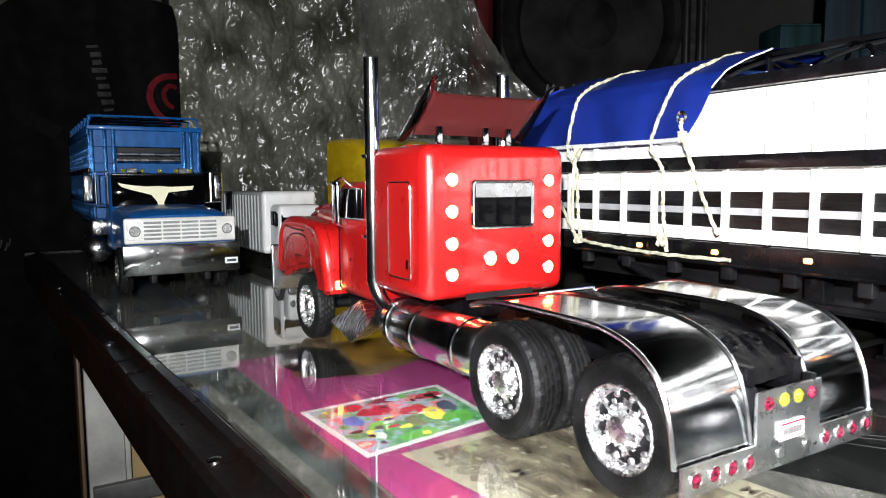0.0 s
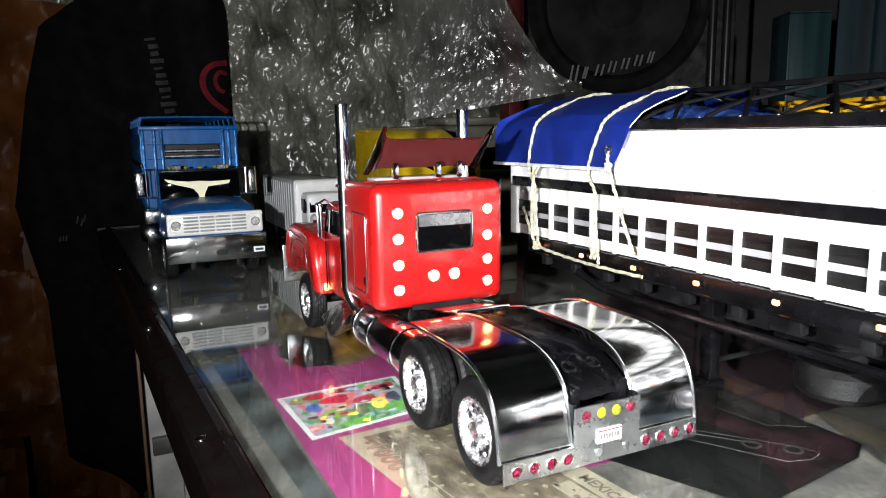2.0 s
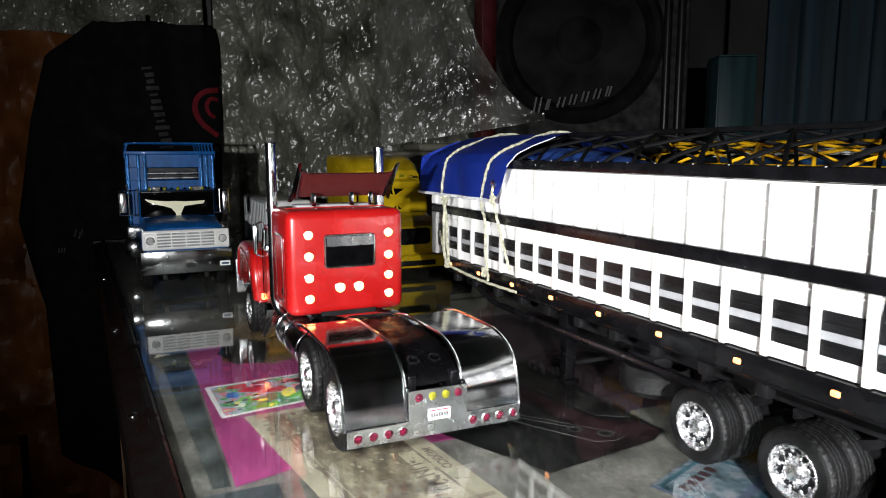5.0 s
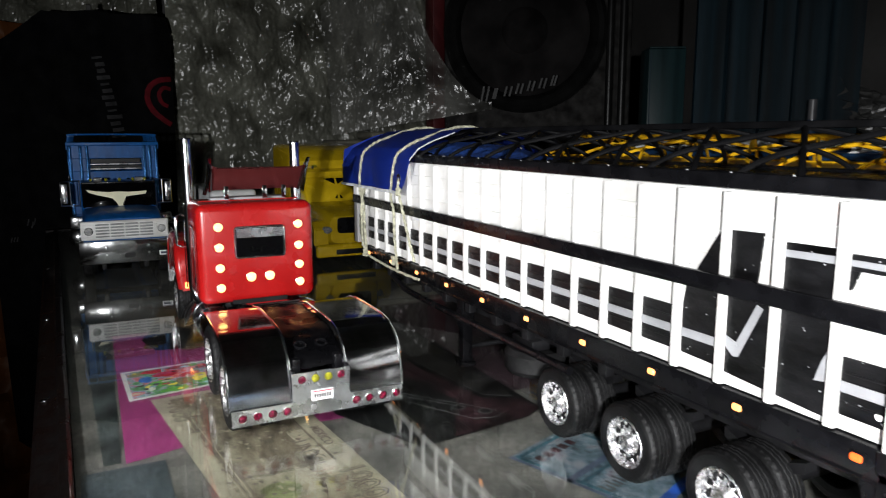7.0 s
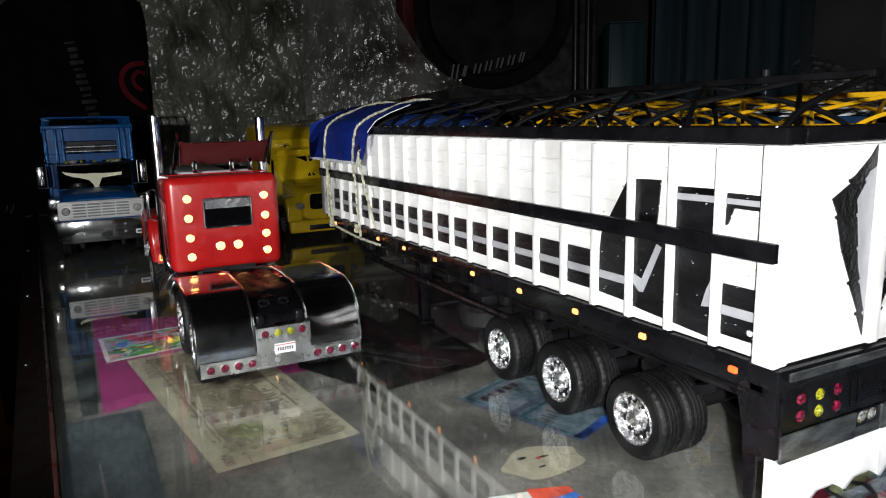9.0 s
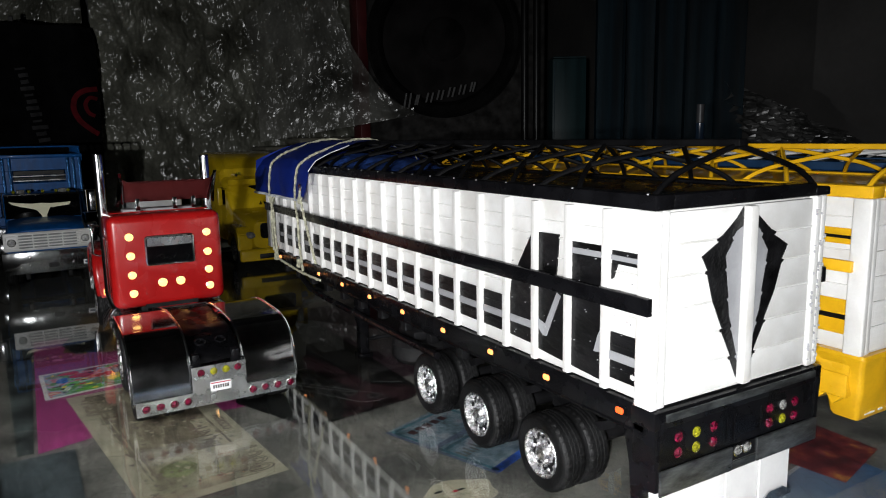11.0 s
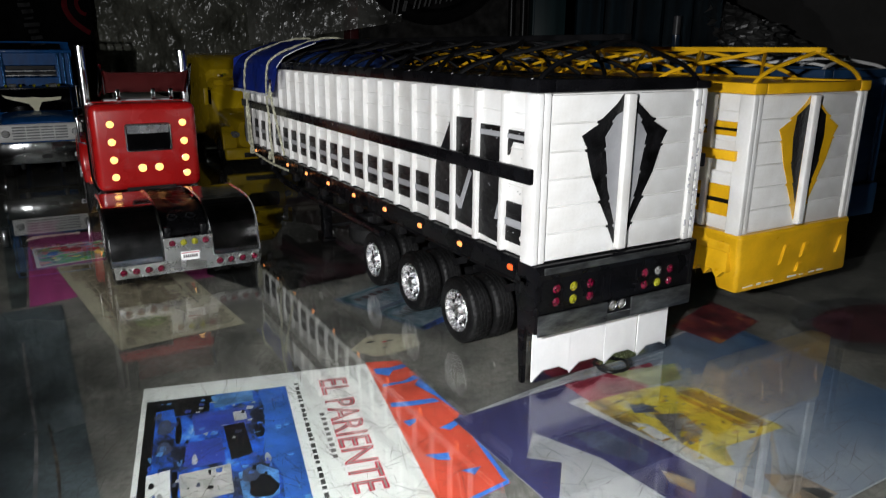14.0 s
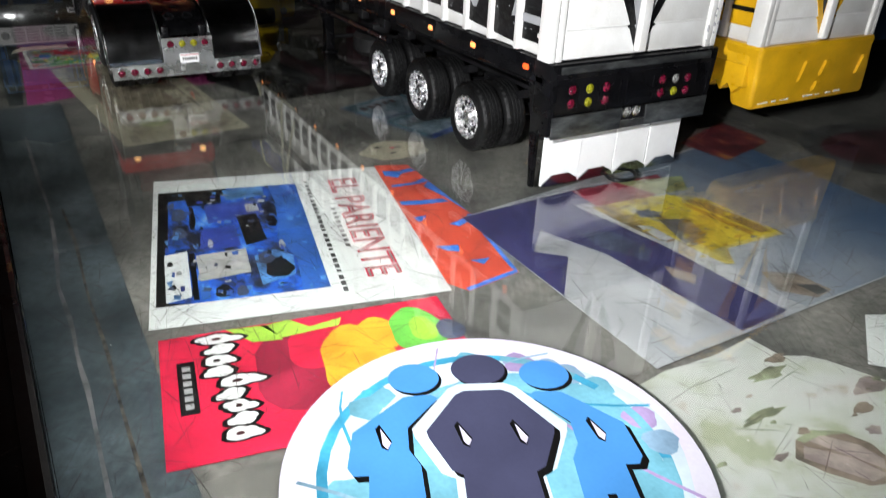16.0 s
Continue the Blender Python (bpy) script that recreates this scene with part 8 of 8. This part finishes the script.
part("side_window", bx(0.2322, 0.2331, 0.690, 0.710, 0.0500, 0.0650, 0.0003, 1), DARKGLASS, van)
for x in (0.2280, 0.2960):
    part("mirror", join(bx(x - 0.0022, x + 0.0022, 0.6780, 0.6800, 0.0500, 0.0640, 0.0006), tube([(x, 0.679, 0.062), (0.262 + 0.030 * (1 if x > 0.262 else -1), 0.684, 0.062)], 0.0006)), BLACK, van)
part("bumper", bx(0.2340, 0.2900, 0.6550, 0.6598, 0.0100, 0.0200, 0.001), CHROME, van)
part("grille", bx(0.2450, 0.2790, 0.6590, 0.6604, 0.0220, 0.0400, 0.0004), GREY, van)
for x in (0.2400, 0.2840):
    lens(van, "headlamp", LENS_CLR, (x, 0.6600, 0.0300), 0.003)
for y in (0.6880, 0.8600):
    part("axle", cyl((0.240, y, 0.0150), 0.003, 0.044, "x", 12), BLACKM, van)
SMALL = wheel_set(0.0150, 0.0100)
for y in (0.6880, 0.8600):
    wheel(van, SMALL, 0.2305, y, 0.0150, False, False)
    wheel(van, SMALL, 0.2935, y, 0.0150, True, False)
part("chassis", bx(0.250, 0.274, 0.665, 0.915, 0.0120, 0.0179, 0.0006), BLACKM, van)
van.scale = (0.78, 0.86, 0.94)
van.location.y -= 0.0520

# ---- yellow aerodynamic tractor ----
sem = thing("tractor_unit", (0.366, 0.64, 0), "yellow model tractor unit with a rounded roof fairing", "model truck")
SM = 0.3750


def cab_ring(y, half, top, low, r):
    return [(SM + x, y, z) for x, z in rounded(-half, half, low, top, r, 4)]


part("sleeper", loft([cab_ring(0.6300, 0.0440, 0.1180, 0.022, 0.008), cab_ring(0.6420, 0.0460, 0.1285, 0.022, 0.010), cab_ring(0.6600, 0.0470, 0.1355, 0.022, 0.012), cab_ring(0.7000, 0.0475, 0.1385, 0.022, 0.010), cab_ring(0.7350, 0.0475, 0.1385, 0.022, 0.008)]), CABYELLOW, sem, "tall yellow sleeper with a rounded roof")
part("cab", loft([cab_ring(0.5900, 0.0400, 0.0700, 0.022, 0.006), cab_ring(0.6000, 0.0425, 0.0860, 0.022, 0.007), cab_ring(0.6120, 0.0435, 0.1010, 0.022, 0.008), cab_ring(0.6302, 0.0440, 0.1080, 0.022, 0.008)]), CABYELLOW, sem)
part("bonnet", loft([cab_ring(0.5400, 0.0280, 0.0560, 0.024, 0.008), cab_ring(0.5480, 0.0330, 0.0610, 0.022, 0.008), cab_ring(0.5700, 0.0380, 0.0660, 0.022, 0.008), cab_ring(0.5910, 0.0400, 0.0695, 0.022, 0.006)]), CABYELLOW, sem, "sloping yellow bonnet")
for s in (-1, 1):
    glassx = SM + s * 0.0195
    part("windscreen", turned(bx(-0.0185, 0.0185, -0.0006, 0.0006, 0, 0.0300, 0.0006, 1), Matrix.Translation((glassx, 0.5925, 0.0715)) @ Matrix.Rotation(radians(-34), 4, "X") @ Matrix.Rotation(radians(s * 3), 4, "Z")), DARKGLASS, sem, "dark windscreen half")
    part("side_window", bx(SM + s * 0.0438 - 0.0006, SM + s * 0.0438 + 0.0006, 0.6100, 0.6280, 0.0740, 0.0950, 0.0004, 1), DARKGLASS, sem)
    part("headlamp", turned(lathe([(0, 0.002), (0.004, 0.0016), (0.0058, 0.0), (0, -0.001)], 20), Matrix.Translation((SM + s * 0.0330, 0.5410, 0.0405)) @ Matrix.Rotation(radians(90), 4, "X") @ Matrix.Rotation(radians(s * 25), 4, "Y") @ Matrix.Diagonal((1.2, 0.75, 1, 1))), LENS_CLR, sem, "clear headlamp")
    part("fender", prism([(0.5405, 0.0200), (0.5405, 0.0420), (0.5480, 0.0500), (0.5750, 0.0520), (0.5930, 0.0450), (0.5960, 0.0250), (0.5900, 0.0220)] + [(0.568 + 0.0215 * math.cos(radians(a)), 0.019 + 0.0215 * math.sin(radians(a))) for a in range(15, 166, 15)], SM + s * 0.0390 - 0.0085, SM + s * 0.0390 + 0.0085, "yz", 0.0015), CABYELLOW, sem)
    part("mirror", join(bx(SM + s * 0.0520 - 0.0028, SM + s * 0.0520 + 0.0028, 0.5980, 0.6020, 0.0740, 0.0960, 0.0012), tube([(SM + s * 0.0520, 0.600, 0.094), (SM + s * 0.043, 0.606, 0.094)], 0.0008)), CABYELLOW, sem)
    part("roof_lamp", bx(SM + s * 0.0200 - 0.003, SM + s * 0.0200 + 0.003, 0.6280, 0.6310, 0.1100, 0.1130, 0.0006), LENS_YEL, sem)
    part("air_horn", lathe([(0, 0), (0.0016, 0), (0.001, 0.008), (0.0024, 0.016), (0, 0.016)], 14, "y", (SM + s * 0.028, 0.608, 0.1105)), CHROME, sem)
part("grille", prism(rounded(SM - 0.0200, SM + 0.0200, 0.0360, 0.0545, 0.004), 0.5385, 0.5402, "xz"), BLACK, sem, "black grille")
part("bumper", bx(SM - 0.0470, SM + 0.0470, 0.5330, 0.5420, 0.0090, 0.0240, 0.0030, 3), CABYELLOW, sem, "yellow bumper")
part("bumper_gap", bx(SM - 0.0240, SM + 0.0240, 0.5322, 0.5332, 0.0120, 0.0180, 0.0005), BLACKM, sem)
part("roof_badge", bx(SM - 0.0020, SM + 0.0240, 0.6395, 0.6420, 0.1195, 0.1225, 0.0008), BLACKM, sem)
part("sun_visor", turned(bx(-0.0400, 0.0400, -0.0008, 0.0008, 0, 0.0080, 0.0006), Matrix.Translation((SM, 0.6080, 0.0985)) @ Matrix.Rotation(radians(30), 4, "X")), CABYELLOW, sem)
part("chassis", bx(SM - 0.015, SM + 0.015, 0.550, 0.86, 0.0190, 0.0300, 0.0008), BLACKM, sem)
for y, d in ((0.5680, False), (0.7900, True), (0.8350, True)):
    part("axle", cyl((SM - 0.035, y, 0.019), 0.003, 0.070, "x", 12), BLACKM, sem)
    wheel(sem, WHEEL_F, SM - 0.0465, y, 0.0190, False, d)
    wheel(sem, WHEEL_F, SM + 0.0465, y, 0.0190, True, d)
